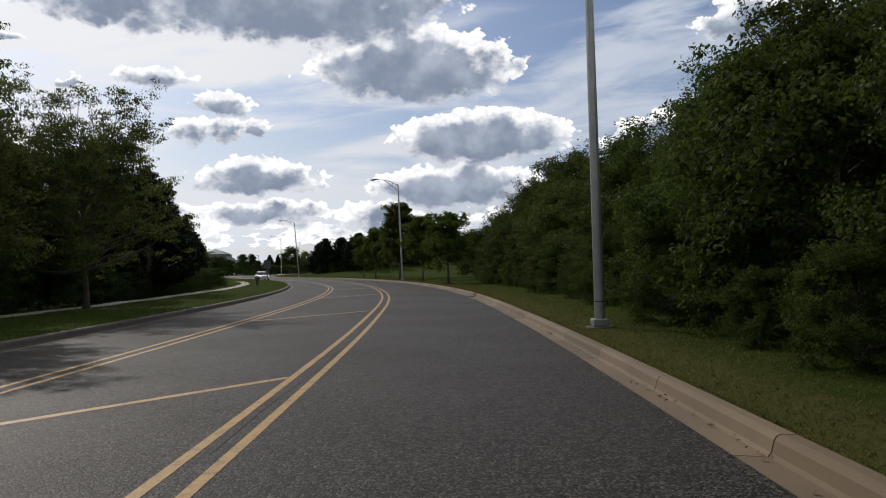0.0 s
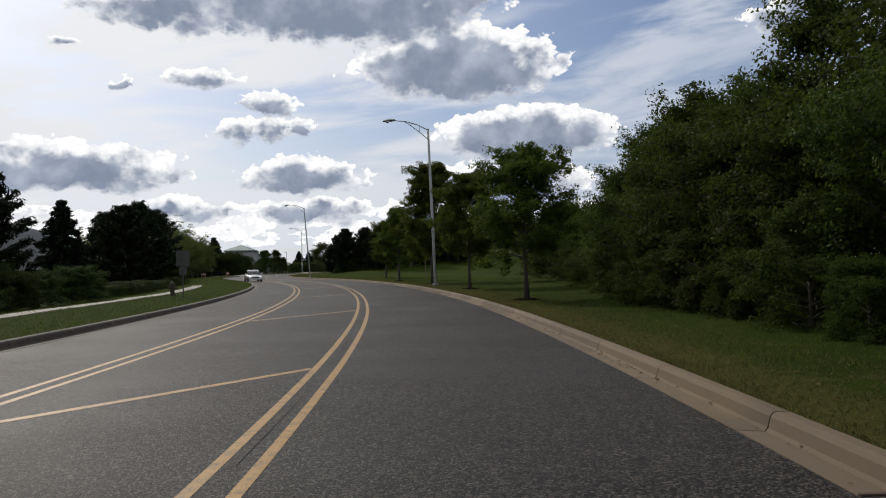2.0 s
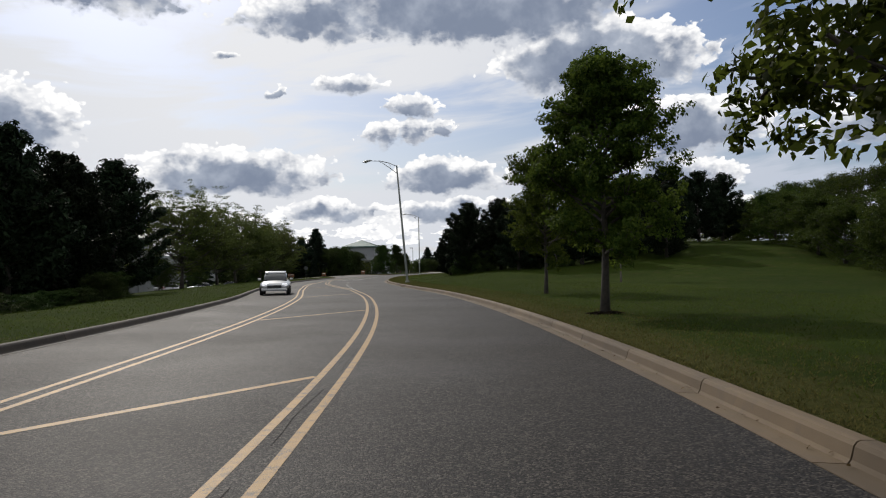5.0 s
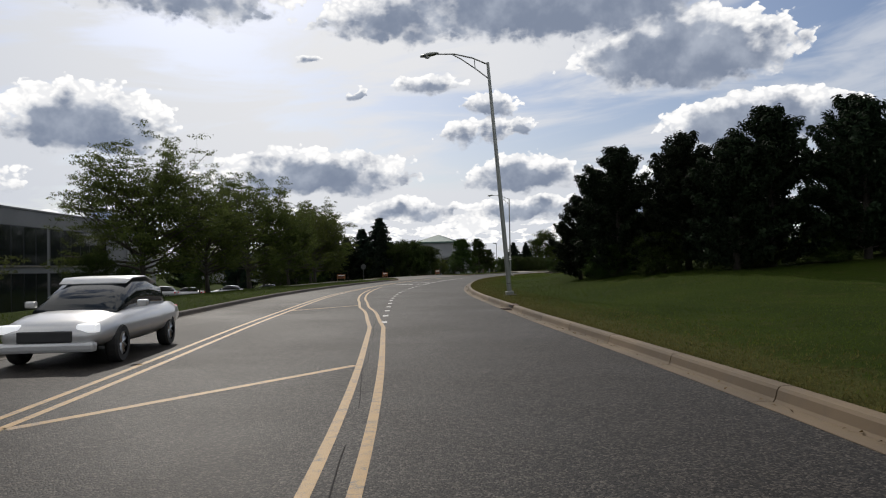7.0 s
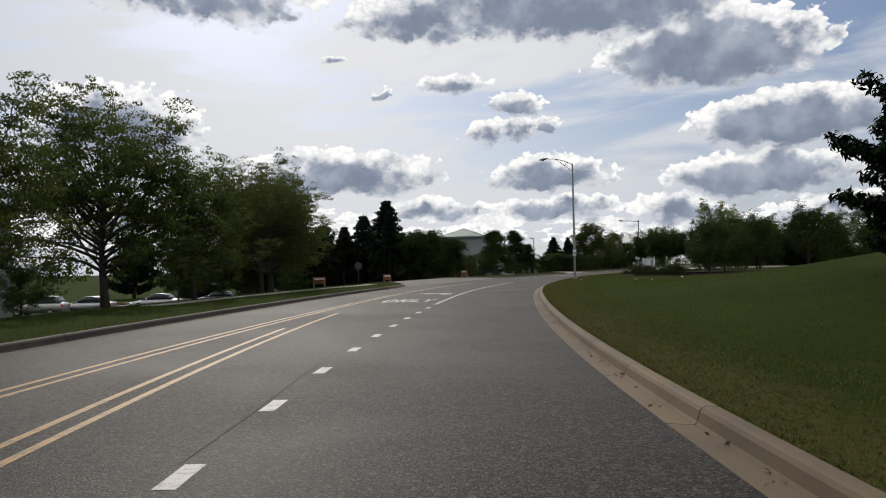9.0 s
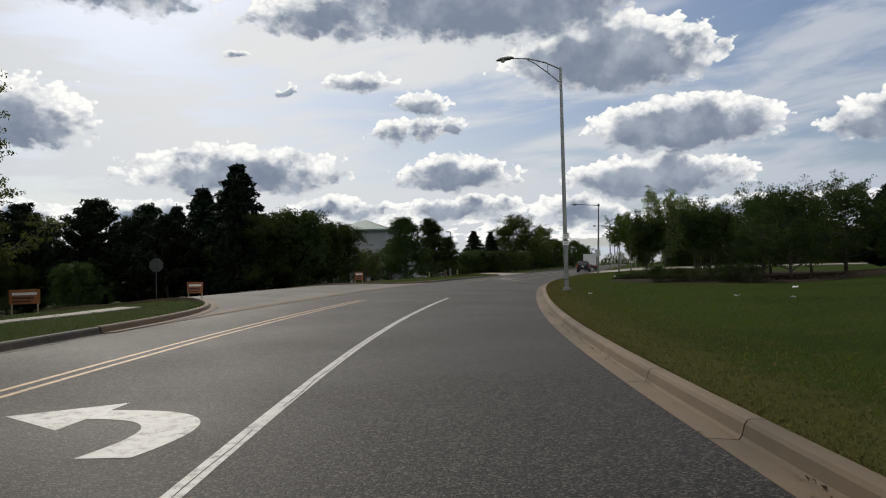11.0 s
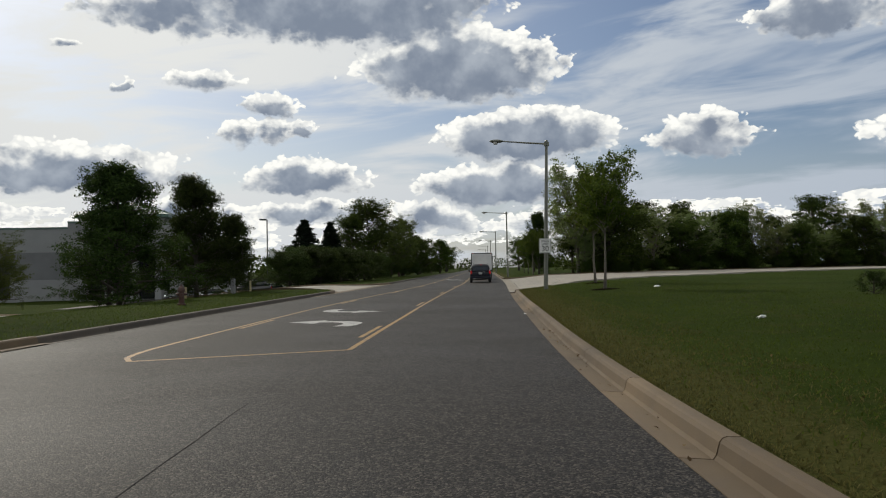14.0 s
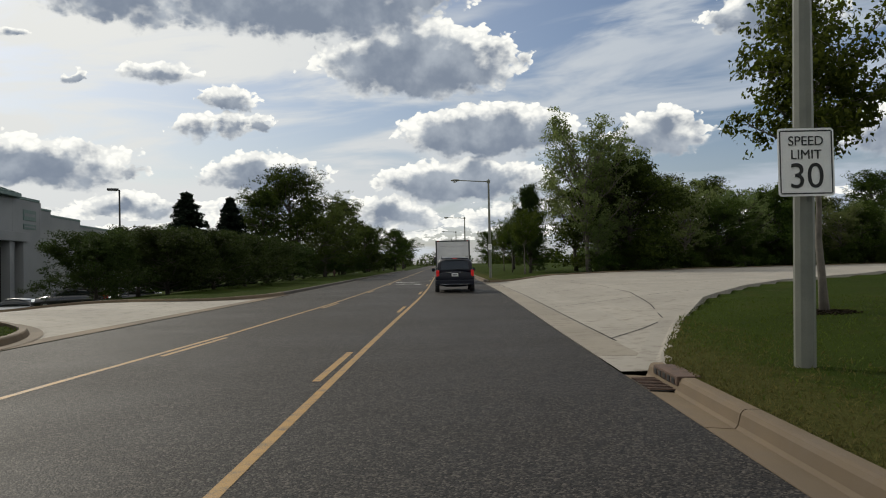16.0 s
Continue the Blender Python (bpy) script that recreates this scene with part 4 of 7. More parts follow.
def needle_tree(seed, h, w, spruce=False, leaves=7000, clear=0.03):
    """A conifer: tiers of limbs with tufts of needles; spruces droop and taper to a spire, pines are ragged and full."""
    rng = np.random.default_rng(seed)
    tr = np.array([[0, 0, -0.25], [0, 0, h * 0.3], [rng.normal(0, .05), rng.normal(0, .05), h * 0.65], [0, 0, h * (0.99 if spruce else 0.93)]])
    r0 = 0.016 * h + 0.04
    shapes, spots, dirs = [tube(tr, [r0 * 1.4, r0, r0 * 0.6, r0 * 0.12], 7)], [], []
    tiers = int(h * (2.6 if spruce else 1.7))
    for i in range(tiers):
        f = (i + rng.uniform(0.2, 0.8)) / tiers
        z0 = h * (clear + (0.97 - clear) * f)
        env = (1 - f) ** 0.85 * min(1, 0.6 + f * 3) + 0.03 if spruce else (1 - f ** 1.9) ** 0.75 * min(1, 0.86 + 1.2 * f) + 0.04
        for j in range(7 if spruce else 6):
            if not spruce and rng.uniform() < 0.12:
                continue
            a = j * 2 * math.pi / 6.5 + i * 1.1 + rng.normal(0, 0.25)
            L = w / 2 * env * rng.uniform(0.7, 1.15)
            d = np.array([math.cos(a), math.sin(a), -0.12 if spruce else 0.18 + 0.35 * f])
            d /= np.linalg.norm(d)
            pts, rr = limb(rng, (0, 0, z0), d, L, 0.010 * h * (1 - 0.7 * f) * 0.5, -0.01 if spruce else 0.10, 4, 0.09)
            shapes.append(tube(pts, rr, 4, False))
            for t in np.linspace(0.25, 1.0, max(3, int(L * 3.0))):
                spots.append([np.interp(t * 4, range(5), pts[:, c]) for c in range(3)])
                dirs.append(pts[-1] - pts[-2])
    spots, dirs = np.array(spots), np.array(dirs)
    dirs /= np.linalg.norm(dirs, axis=1, keepdims=True)
    which = rng.integers(0, len(spots), leaves)
    c, d = spots[which], dirs[which]
    b = in_ball(rng, leaves, 0.2)
    c = c + b * (0.24 if spruce else 0.40) * np.array([1, 1, 0.8])
    if spruce:
        c[:, 2] -= np.abs(rng.normal(0, 0.12, len(c)))
    keep = c[:, 2] > 0.05
    c, d, b = c[keep], d[keep], b[keep]
    v, _ = leaf_quads(c, b + np.array([0, 0, 0.4]), 0.36 if spruce else 0.38, rng, 0.5, 0.34)
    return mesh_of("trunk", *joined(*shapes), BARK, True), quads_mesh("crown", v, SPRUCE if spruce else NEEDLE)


def plant(name, label, category, meshes, base_h):
    t = thing(name, Matrix(), label, category)
    part("trunk", meshes[0], None, t)
    part("crown", meshes[1], None, t)
    t["tall"] = base_h
    return t


def place(proto, x, y, h, turn=None, wide=1.0, sink=0.05, used={}):
    """The first use moves the built plant, later ones copy it."""
    s = h / proto["tall"]
    a = (x * 12.9898 + y * 78.233) % 6.283 if turn is None else turn
    m = Matrix.Translation((x, y, ground_at(x, y) - sink)) @ Matrix.Rotation(a, 4, "Z") @ Matrix.Diagonal((s * wide, s * wide, s, 1))
    if proto.name not in used:
        used[proto.name] = True
        proto.matrix_world = m
        return proto
    return copy_thing_scaled(proto, m)


def copy_thing_scaled(ob, m):
    c = copy_thing(ob, m)
    c.matrix_world = m
    return c


maple_a = plant("maple_tree", "green street maple with a dense oval crown on the lawn", "tree", broad_tree(11, 9.5, 6.4, 0.26, 50, 62000, 0.15, BARK, MAPLE, "oval", 0.42, stout=0.8), 9.5)
maple_b = plant("maple_tree", "tall green street maple with layered leafy limbs", "tree", broad_tree(12, 10.0, 5.6, 0.22, 50, 62000, 0.15, BARK, MAPLE, "oval", 0.40, 0.05, stout=0.78), 10.0)
locust_a = plant("locust_tree", "spreading honey locust with fine airy foliage", "tree", broad_tree(21, 10.0, 10.5, 0.17, 56, 60000, 0.14, BARK, LOCUST, "mound", 0.60, 0.12, 0.2, 0.02, flat=0.36), 10.0)
locust_b = plant("locust_tree", "open honey locust with thin feathery leaves", "tree", broad_tree(22, 9.0, 9.0, 0.16, 50, 52000, 0.135, BARK, LOCUST, "mound", 0.56, 0.14, 0.2, 0.05, flat=0.36), 9.0)
thicket_a = plant("thicket_shrub", "tangled green roadside shrub reaching the ground", "shrub", broad_tree(31, 5.5, 6.0, 0.02, 40, 38000, 0.115, BARK, WOODS, "mound", 0.42, 0.1), 5.5)
thicket_b = plant("thicket_shrub", "leafy wild shrub at the wood's edge", "shrub", broad_tree(32, 5.0, 5.0, 0.02, 34, 32000, 0.115, BARK, WOODS, "mound", 0.38, 0.15), 5.0)
wild_a = plant("wild_tree", "bushy wild tree in the roadside wood", "tree", broad_tree(33, 9.0, 6.8, 0.08, 40, 26000, 0.15, BARK, WOODS, "oval", 0.5), 9.0)
wild_b = plant("wild_tree", "slim leafy tree in the roadside wood", "tree", broad_tree(34, 9.5, 5.4, 0.1, 36, 22000, 0.15, BARK, WOODS, "oval", 0.48, 0.05), 9.5)
pine_a = plant("pine_tree", "dark full pine with upturned tufts", "pine", needle_tree(41, 10.0, 8.6, False, 26000), 10.0)
pine_b = plant("pine_tree", "ragged dark pine, full to the ground", "pine", needle_tree(42, 10.0, 7.8, False, 24000), 10.0)
spruce_a = plant("spruce_tree", "dark spruce with a pointed spire", "spruce", needle_tree(43, 10.0, 6.0, True, 24000), 10.0)
spruce_b = plant("spruce_tree", "dense conical dark spruce", "spruce", needle_tree(44, 10.0, 7.2, True, 24000), 10.0)
pear_a = plant("pear_tree", "dense dark ornamental pear with an upright crown", "tree", broad_tree(51, 9.0, 8.2, 0.05, 56, 52000, 0.14, BARK, PEAR, "cone", 0.50), 9.0)
crab_a = plant("crab_apple_tree", "low rounded crab apple with a dense crown", "tree", broad_tree(52, 5.5, 7.2, 0.1, 40, 24000, 0.13, BARK, PEAR, "mound", 0.45), 5.5)
hedge_a = plant("hedge_shrub", "tall dense dark hedge shrub, leafy to the ground", "hedge", broad_tree(53, 5.0, 6.2, 0.02, 42, 40000, 0.13, BARK, PEAR, "mound", 0.45), 5.0)
young_a = plant("young_tree", "slender young street tree with a sparse crown", "tree", broad_tree(61, 8.0, 4.4, 0.38, 22, 11000, 0.14, PALE_BARK, MAPLE, "vase", 0.36, 0.1, 0.4, 0.5, 0.55, 0.55), 8.0)
poplar_a = plant("cottonwood_tree", "tall airy cottonwood with pale glinting leaves", "tree", broad_tree(62, 13.0, 6.4, 0.14, 34, 15000, 0.17, PALE_BARK, POPLAR, "oval", 0.45, 0.2, 0.3, 0.35, 0.6, 0.7), 13.0)
bush_a = plant("clipped_bush", "low rounded dark green garden bush", "bush", broad_tree(63, 1.4, 1.9, 0.02, 22, 4500, 0.075, BARK, PEAR, "mound", 0.14), 1.4)

clump_a = plant("serviceberry_stem", "slim bare stem of a clump with a small leafy crown", "shrub", broad_tree(64, 5.0, 3.0, 0.36, 14, 5200, 0.12, BARK, PEAR, "vase", 0.34, 0.1, 0.3, 0.5, 0.55, 0.28), 5.0)
juniper_a = plant("low_juniper", "low spreading dark juniper on the mulch", "shrub", broad_tree(65, 0.8, 2.0, 0.02, 26, 3600, 0.06, BARK, PEAR, "mound", 0.16, slim=0.3), 0.8)

# street maples on the lawn
for p, x, y, h, wd in ((maple_a, 13.9, 59.0, 6.0, 0.95), (maple_a, 14.6, 73.0, 6.8, 0.85), (maple_b, 14.7, 87.2, 9.6, 1.0), (maple_b, 13.6, 101.0, 7.3, 0.92),
                       (maple_a, 13.6, 114.5, 6.5, 0.78), (young_a, 20.3, 130.1, 6.5, 0.8), (maple_a, 34.4, 178.4, 7.0, 1.0), (maple_b, 40.5, 192.9, 7.0, 1.2)):
    place(p, x, y, h, wide=wd)
# the wood beside the first bend: shrubs in front, trees behind
rng = random.Random(5)
def wood_edge(u):
    """How far from the asphalt the thicket begins."""
    return float(np.interp(u, (-10, 10, 20, 45, 55, 80, 95), (1.6, 2.0, 2.8, 3.4, 4.0, 9.0, 13.0)))


for i in range(24):
    u = -12 + i * 4.1
    p = at(u, wood_edge(u) + 2.5 + rng.uniform(-0.3, 0.5))
    place(thicket_a if i % 3 else thicket_b, p.x, p.y, rng.uniform(4.3, 5.8), wide=rng.uniform(0.85, 1.1), sink=0.45)
for i in range(36):
    u = -6 + i * 2.5
    p = at(u, wood_edge(u) + 0.75 + rng.uniform(-0.25, 0.4))
    place(thicket_b if i % 3 else thicket_a, p.x, p.y, rng.uniform(1.3, 2.4), wide=rng.uniform(0.9, 1.25), sink=0.2)
for i in range(17):
    u = -14 + i * 5.6
    p = at(u, wood_edge(u) + 5.6 + rng.uniform(-1, 1.2))
    place(wild_a if i % 2 else wild_b, p.x, p.y, rng.uniform(7.0, 9.6), wide=rng.uniform(0.9, 1.25))
for i in range(12):
    u = -8 + i * 8.5
    p = at(u, wood_edge(u) + 12 + rng.uniform(-1.5, 2))
    place(wild_b if i % 2 else wild_a, p.x, p.y, rng.uniform(8.5, 11), wide=1.3)
# the wood's edge draws back behind the lawn
for i in range(17):
    y = 82 + i * 6.2
    x = float(np.interp(y, (82, 102, 126, 150, 182), (23.5, 30, 37.5, 41, 47))) + rng.uniform(-1, 1)
    place(thicket_a if i % 2 else thicket_b, x, y, rng.uniform(4.0, 5.5), wide=1.15)
    place(wild_a if i % 2 else wild_b, x + 6, y - 3, rng.uniform(6.5, 8.5), wide=1.2)
# pines on the bank
for p, x, y, h in ((pine_a, 10.8, 157.3, 7.2), (pine_b, 13.8, 153.6, 7.0), (pine_a, 17.2, 151.5, 7.6), (pine_b, 14.6, 160.8, 7.2), (pine_a, 10.3, 166.5, 6.6), (pine_b, 21.2, 150.9, 7.4), (pine_a, 12.4, 172.2, 6.0),
                   (pine_b, 25.7, 152.5, 8.0), (pine_a, 30.2, 155.5, 8.0), (pine_b, 18.7, 164.9, 8.0), (pine_a, 35.2, 160.7, 7.5), (pine_a, 15.2, 149.9, 6.0), (pine_b, 23.2, 157.7, 8.4), (pine_b, 40.2, 167.9, 8.0), (pine_a, 28.2, 147.9, 6.5), (pine_a, 8.8, 160.8, 5.0)):
    place(p, x, y, h)
for x, y in ((12.6, 153.6), (16.0, 151.6), (19.4, 151.2), (22.8, 152.0), (26.6, 153.4), (10.2, 157.2), (30.6, 155.6)):
    place(hedge_a, x, y, rng.uniform(1.7, 2.3), wide=1.2, sink=0.3)
# far verge, first stretch: locusts, then pines and spruces
for p, x, y, h, wd in ((locust_a, -9.5, 22.0, 8.4, 0.72), (locust_a, -7.2, 31.8, 8.4, 0.72), (locust_b, -13.2, 30.0, 9.5, 1.0), (locust_b, -14.1, 14.0, 9.0, 1.0), (pine_a, -9.6, 42.7, 8.4, 1.0), (pine_b, -11.3, 36.4, 7.5, 1.0), (crab_a, -12.1, 26.0, 4.2, 1.0), (crab_a, -15.6, 18.0, 4.2, 1.0), (crab_a, -13.2, 33.0, 4.0, 1.0), (pine_a, -17.6, 24.0, 8.0, 1.1), (pine_b, -20.1, 12.0, 8.5, 1.2), (pine_a, -15.4, 46.5, 8.5, 1.1), (pine_b, -14.4, 60.8, 8.0, 1.1), (pine_b, -7.4, 48.4, 7.8, 1.0)):
    place(p, x, y, h, wide=wd)
for i in range(13):
    place(hedge_a, -11.6 + 0.35 * (i % 3) + min(2.2, i * 0.25), 20.0 + i * 4.2, rng.uniform(2.0, 3.0), wide=1.1, sink=0.2)
for p, x, y, h, wd in ((pine_a, -11.4, 53.1, 8.4, 1.0), (pine_b, -8.4, 58.8, 7.5, 1.05), (pine_a, -10.9, 64.6, 7.1, 1.05), (pine_b, -9.3, 69.7, 6.9, 0.95), (spruce_a, -11.0, 86.3, 7.0, 1.3),
                       (pine_b, -13.9, 78.1, 6.4, 1.0), (pine_a, -12.6, 109.3, 8.4, 1.0), (pine_b, -13.3, 118.5, 9.6, 1.0), (pine_a, -13.7, 124.6, 9.0, 1.0), (spruce_a, -15.2, 129.6, 9.4, 0.9), (pine_b, -14.6, 133.3, 9.8, 1.0),
                       (pine_b, -18.8, 126.2, 9.5, 1.0), (pine_b, -17.8, 137.3, 9.0, 1.0)):
    place(p, x, y, h, wide=wd)
for i in range(26):
    u = 40 + i * 3.6
    gap = 76 < u < 124          # low in front of the pale building
    p = at(u, LEFT - 7.6 + rng.uniform(-0.3, 0.3))
    place(hedge_a, p.x, p.y, rng.uniform(0.8, 1.05) if gap else rng.uniform(1.3, 1.9), wide=1.9 if gap else 1.25, sink=0.15)
for i in range(16):
    p = at(2 + i * 12.5, LEFT - 66 - 4 * (i % 3))
    place((wild_a, pine_a, wild_b, pine_b)[i % 4], p.x, p.y, rng.uniform(8, 11), wide=1.4)
# far verge, second stretch: a row of locusts
for p, x, y, h, wd in ((locust_a, -21.5, 164.1, 10.4, 1.0), (locust_b, -19.6, 170.7, 8.5, 0.95), (locust_b, -20.9, 182.4, 10.2, 0.95), (locust_b, -18.7, 187.1, 7.8, 0.85), (locust_b, -23.8, 210.6, 10.0, 0.8), (locust_a, -19.2, 197.5, 8.4, 0.9), (locust_b, -20.9, 203.1, 8.6, 0.95),
                       (crab_a, -27.0, 207.7, 4.0, 0.9), (crab_a, -26.6, 171.3, 3.0, 0.9), (crab_a, -26.5, 183.6, 2.6, 0.9), (crab_a, -25.0, 196.8, 2.8, 0.9), (crab_a, -22.3, 159.9, 3.0, 1.0), (crab_a, -23.5, 203.7, 3.0, 1.0), (locust_b, -24.8, 146.6, 8.8, 1.0)):
    place(p, x, y, h, wide=wd)
# the dark group beyond the side drive
for p, x, y, h, wd in ((pine_a, -36.7, 250.8, 10.2, 1.05), (pine_b, -34.5, 256.7, 10.2, 1.05), (spruce_b, -30.1, 253.2, 10.0, 1.1), (spruce_a, -22.5, 247.7, 12.0, 1.5), (spruce_b, -26.1, 249.2, 11.0, 1.25), (pine_a, -39.6, 245.0, 8.5, 1.0), (pine_a, -41.6, 247.1, 9.6, 1.0),
                       (hedge_a, -17.1, 246.7, 6.4, 0.9), (hedge_a, -14.4, 250.4, 5.4, 0.85), (hedge_a, -16.0, 248.0, 5.2, 0.95), (hedge_a, -19.0, 252.0, 6.2, 0.95), (hedge_a, -19.4, 243.6, 5.9, 0.9), (hedge_a, -22.5, 254.3, 6.5, 0.9), (pine_b, -27.6, 244.6, 8.0, 1.0), (spruce_b, -20.6, 241.5, 9.6, 0.7), (spruce_b, -46.5, 240.9, 9.8, 1.0), (wild_a, -51.6, 248.0, 9.0, 1.2), (pine_b, -57.6, 243.9, 9.0, 1.1), (wild_b, -45.5, 257.3, 9.5, 1.2), (hedge_a, -39.6, 241.9, 4.2, 0.9), (hedge_a, -33.6, 241.5, 4.0, 0.9), (pine_b, -31.5, 248.1, 8.5, 1.0)):
    place(p, x, y, h, wide=wd)
# before the white building
for p, x, y, h, wd in ((pear_a, -10.3, 276.7, 8.3, 1.1), (pear_a, -7.4, 284.0, 8.5, 0.85), (pear_a, -5.2, 285.9, 5.8, 0.95), (pear_a, -13.0, 284.5, 5.6, 1.3), (pear_a, -8.0, 292.0, 4.4, 1.5), (locust_b, -14.2, 269.3, 3.7, 0.85)):
    place(p, x, y, h, wide=wd)
for p, x, y, h, wd in ((hedge_a, -2.2, 306.1, 3.5, 1.15), (hedge_a, 0.7, 310.2, 3.7, 1.25), (hedge_a, 2.9, 314.3, 3.6, 1.25), (hedge_a, 4.6, 319.4, 3.5, 1.25), (hedge_a, -1.7, 314.8, 4.2, 1.2), (hedge_a, 6.1, 324.9, 3.4, 1.25), (hedge_a, 8.0, 333.1, 3.2, 1.25), (spruce_a, -1.3, 337.7, 9.6, 1.5), (spruce_a, 2.3, 342.8, 9.2, 1.3),
                       (wild_a, 8.3, 349.7, 12.8, 1.1), (wild_b, 5.6, 344.2, 10.5, 1.1), (wild_b, 15.7, 368.9, 10.9, 1.2), (locust_a, 12.5, 358.1, 9.5, 0.9), (wild_a, 22.0, 394.7, 8.4, 1.2), (wild_b, 28.8, 407.0, 8.5, 1.3), (wild_a, 20.2, 382.1, 7.6, 1.3)):
    place(p, x, y, h, wide=wd)
for p, x, y, h, wd in ((hedge_a, 6.4, 345.2, 3.4, 1.2), (hedge_a, 9.7, 352.2, 3.4, 1.2), (hedge_a, 12.8, 360.1, 3.2, 1.3), (hedge_a, 15.1, 369.1, 3.4, 1.3), (hedge_a, 18.2, 381.1, 3.2, 1.4), (hedge_a, 22.4, 394.1, 3.4, 1.4), (hedge_a, 26.5, 406.0, 3.2, 1.4),
                       (wild_a, 37.0, 446.9, 8.0, 1.3), (wild_b, 43.4, 481.8, 8.0, 1.3)):
    place(p, x, y, h, wide=wd)
# the right-hand side of the last stretch
for p, x, y, h, wd in ((young_a, 18.2, 278.6, 7.9, 0.95), (young_a, 14.5, 267.7, 7.3, 0.9), (poplar_a, 36.8, 333.5, 18.8, 0.88), (poplar_a, 40.0, 336.0, 16.4, 0.9), (poplar_a, 44.0, 341.0, 14.0, 1.0),
                       (pear_a, 32.4, 338.2, 9.6, 0.65), (young_a, 29.7, 332.1, 6.8, 0.9), (young_a, 33.3, 347.2, 6.8, 0.9), (young_a, 36.0, 359.1, 6.5, 0.9), (wild_b, 38.0, 354.1, 7.5, 1.0), (wild_a, 42.2, 374.1, 7.5, 1.1), (wild_b, 54.9, 432.0, 9, 1.2)):
    place(p, x, y, h, wide=wd)
for i in range(19):
    v = 12.0 + i * 4.2 + rng.uniform(-1, 1)
    p = at(float(np.interp(v, (8, 14.5, 21, 30, 42, 62, 95), (335, 342, 349, 355, 360, 364, 368))) + rng.uniform(-1, 2), v)
    place((poplar_a, thicket_b, wild_b, poplar_a, thicket_a)[i % 5], p.x, p.y, rng.uniform(6.0, 12.0), wide=1.15)
    place((poplar_a, wild_b)[i % 2], p.x + 1, p.y + 8, rng.uniform(9, 14.0), wide=1.2)
    place(thicket_b, p.x + 2, p.y + 2.5, rng.uniform(3.0, 4.6), wide=1.4, sink=0.3)
    place(thicket_a, p.x, p.y - 1.5, rng.uniform(1.8, 3.2), wide=1.4, sink=0.3)
# ornamental group in the mulch bed: clumps of slim stems, crab apples behind, junipers along the rim
for cx_, cy_, n_, tall_ in ((10.2, 235.2, 5, 5.2), (12.6, 229.6, 4, 4.8), (14.2, 237.6, 4, 5.4), (10.6, 225.4, 4, 4.6)):
    for i in range(n_):
        a = i * 6.2832 / n_ + rng.uniform(-0.4, 0.4)
        place(clump_a, cx_ + 0.28 * math.cos(a), cy_ + 0.28 * math.sin(a), tall_ * rng.uniform(0.86, 1.05), turn=a, wide=0.9)
for p, x, y, h, wd in ((crab_a, 16.6, 231.8, 5.0, 0.75), (crab_a, 19.3, 237.4, 5.0, 0.8), (crab_a, 15.4, 224.8, 4.6, 0.75), (crab_a, 21.6, 231.3, 5.2, 0.9), (crab_a, 18.6, 243.6, 4.6, 0.8),
                       (locust_b, 23.4, 240.1, 6.0, 0.8), (pine_b, 26.4, 235.0, 6.0, 1.0), (crab_a, 25.0, 226.8, 5.2, 0.9), (wild_b, 31.5, 240.1, 7.0, 1.1), (wild_a, 32.5, 229.8, 7.0, 1.2), (pine_a, 37.5, 231.9, 7.0, 1.0),
                       (wild_b, 43.5, 240.2, 7.0, 1.2)):
    place(p, x, y, h, wide=wd)
for i in range(24):
    f = i / 23
    x = float(np.interp(f, (0, 0.3, 0.65, 1), (8.0, 9.6, 13.2, 18.2))) + rng.uniform(-0.1, 0.5)
    y = float(np.interp(f, (0, 0.3, 0.65, 1), (234.9, 238.4, 243.2, 248.9))) - rng.uniform(0.0, 0.9)
    place(juniper_a, x, y, rng.uniform(0.28, 0.48), wide=rng.uniform(1.1, 1.6))
for i in range(9):
    place(juniper_a, 8.2 + 0.5 * i + rng.uniform(-0.3, 0.3), 226.5 - 0.55 * i + rng.uniform(-0.3, 0.4), rng.uniform(0.6, 0.95))
for i in range(7):
    place(bush_a, 19.6 + i * 0.95, 255.8 - i * 0.25 + rng.uniform(-0.1, 0.1), rng.uniform(0.75, 0.9))
for i in range(16):
    place(bush_a, -13.5 - (i % 8) * 1.35 + rng.uniform(-0.3, 0.3), 256.0 + (i // 8) * 1.7 + rng.uniform(-0.4, 0.4), rng.uniform(0.6, 0.95))


def tree_line(name, points, height, seed, label):
    """Distant woods, too far off to count the trees."""
    g = np.random.default_rng(seed)
    cs = []
    for (x0, y0), (x1, y1) in zip(points, points[1:]):
        n = int(math.hypot(x1 - x0, y1 - y0) / 7)
        for i in range(n):
            f = i / n
            h = height * g.uniform(0.65, 1.15)
            c = np.array([x0 + (x1 - x0) * f + g.normal(0, 3), y0 + (y1 - y0) * f + g.normal(0, 3), -2.3])
            q = g.normal(size=(230, 3))
            q /= np.linalg.norm(q, axis=1, keepdims=True)
            q *= g.uniform(0.55, 1.05, (230, 1))
            cs.append(c + np.array([0, 0, h * 0.5]) + q * np.array([6.0, 6.0, h * 0.5]))
    c = np.concatenate(cs)
    v, _ = leaf_quads(c, np.zeros_like(c) + np.array([0, 0, 0.5]), 1.3, g, 0.8, 0.8)
    return tagged(new(name, quads_mesh(name, v, WOODS)), label, "woods", kind="stuff")


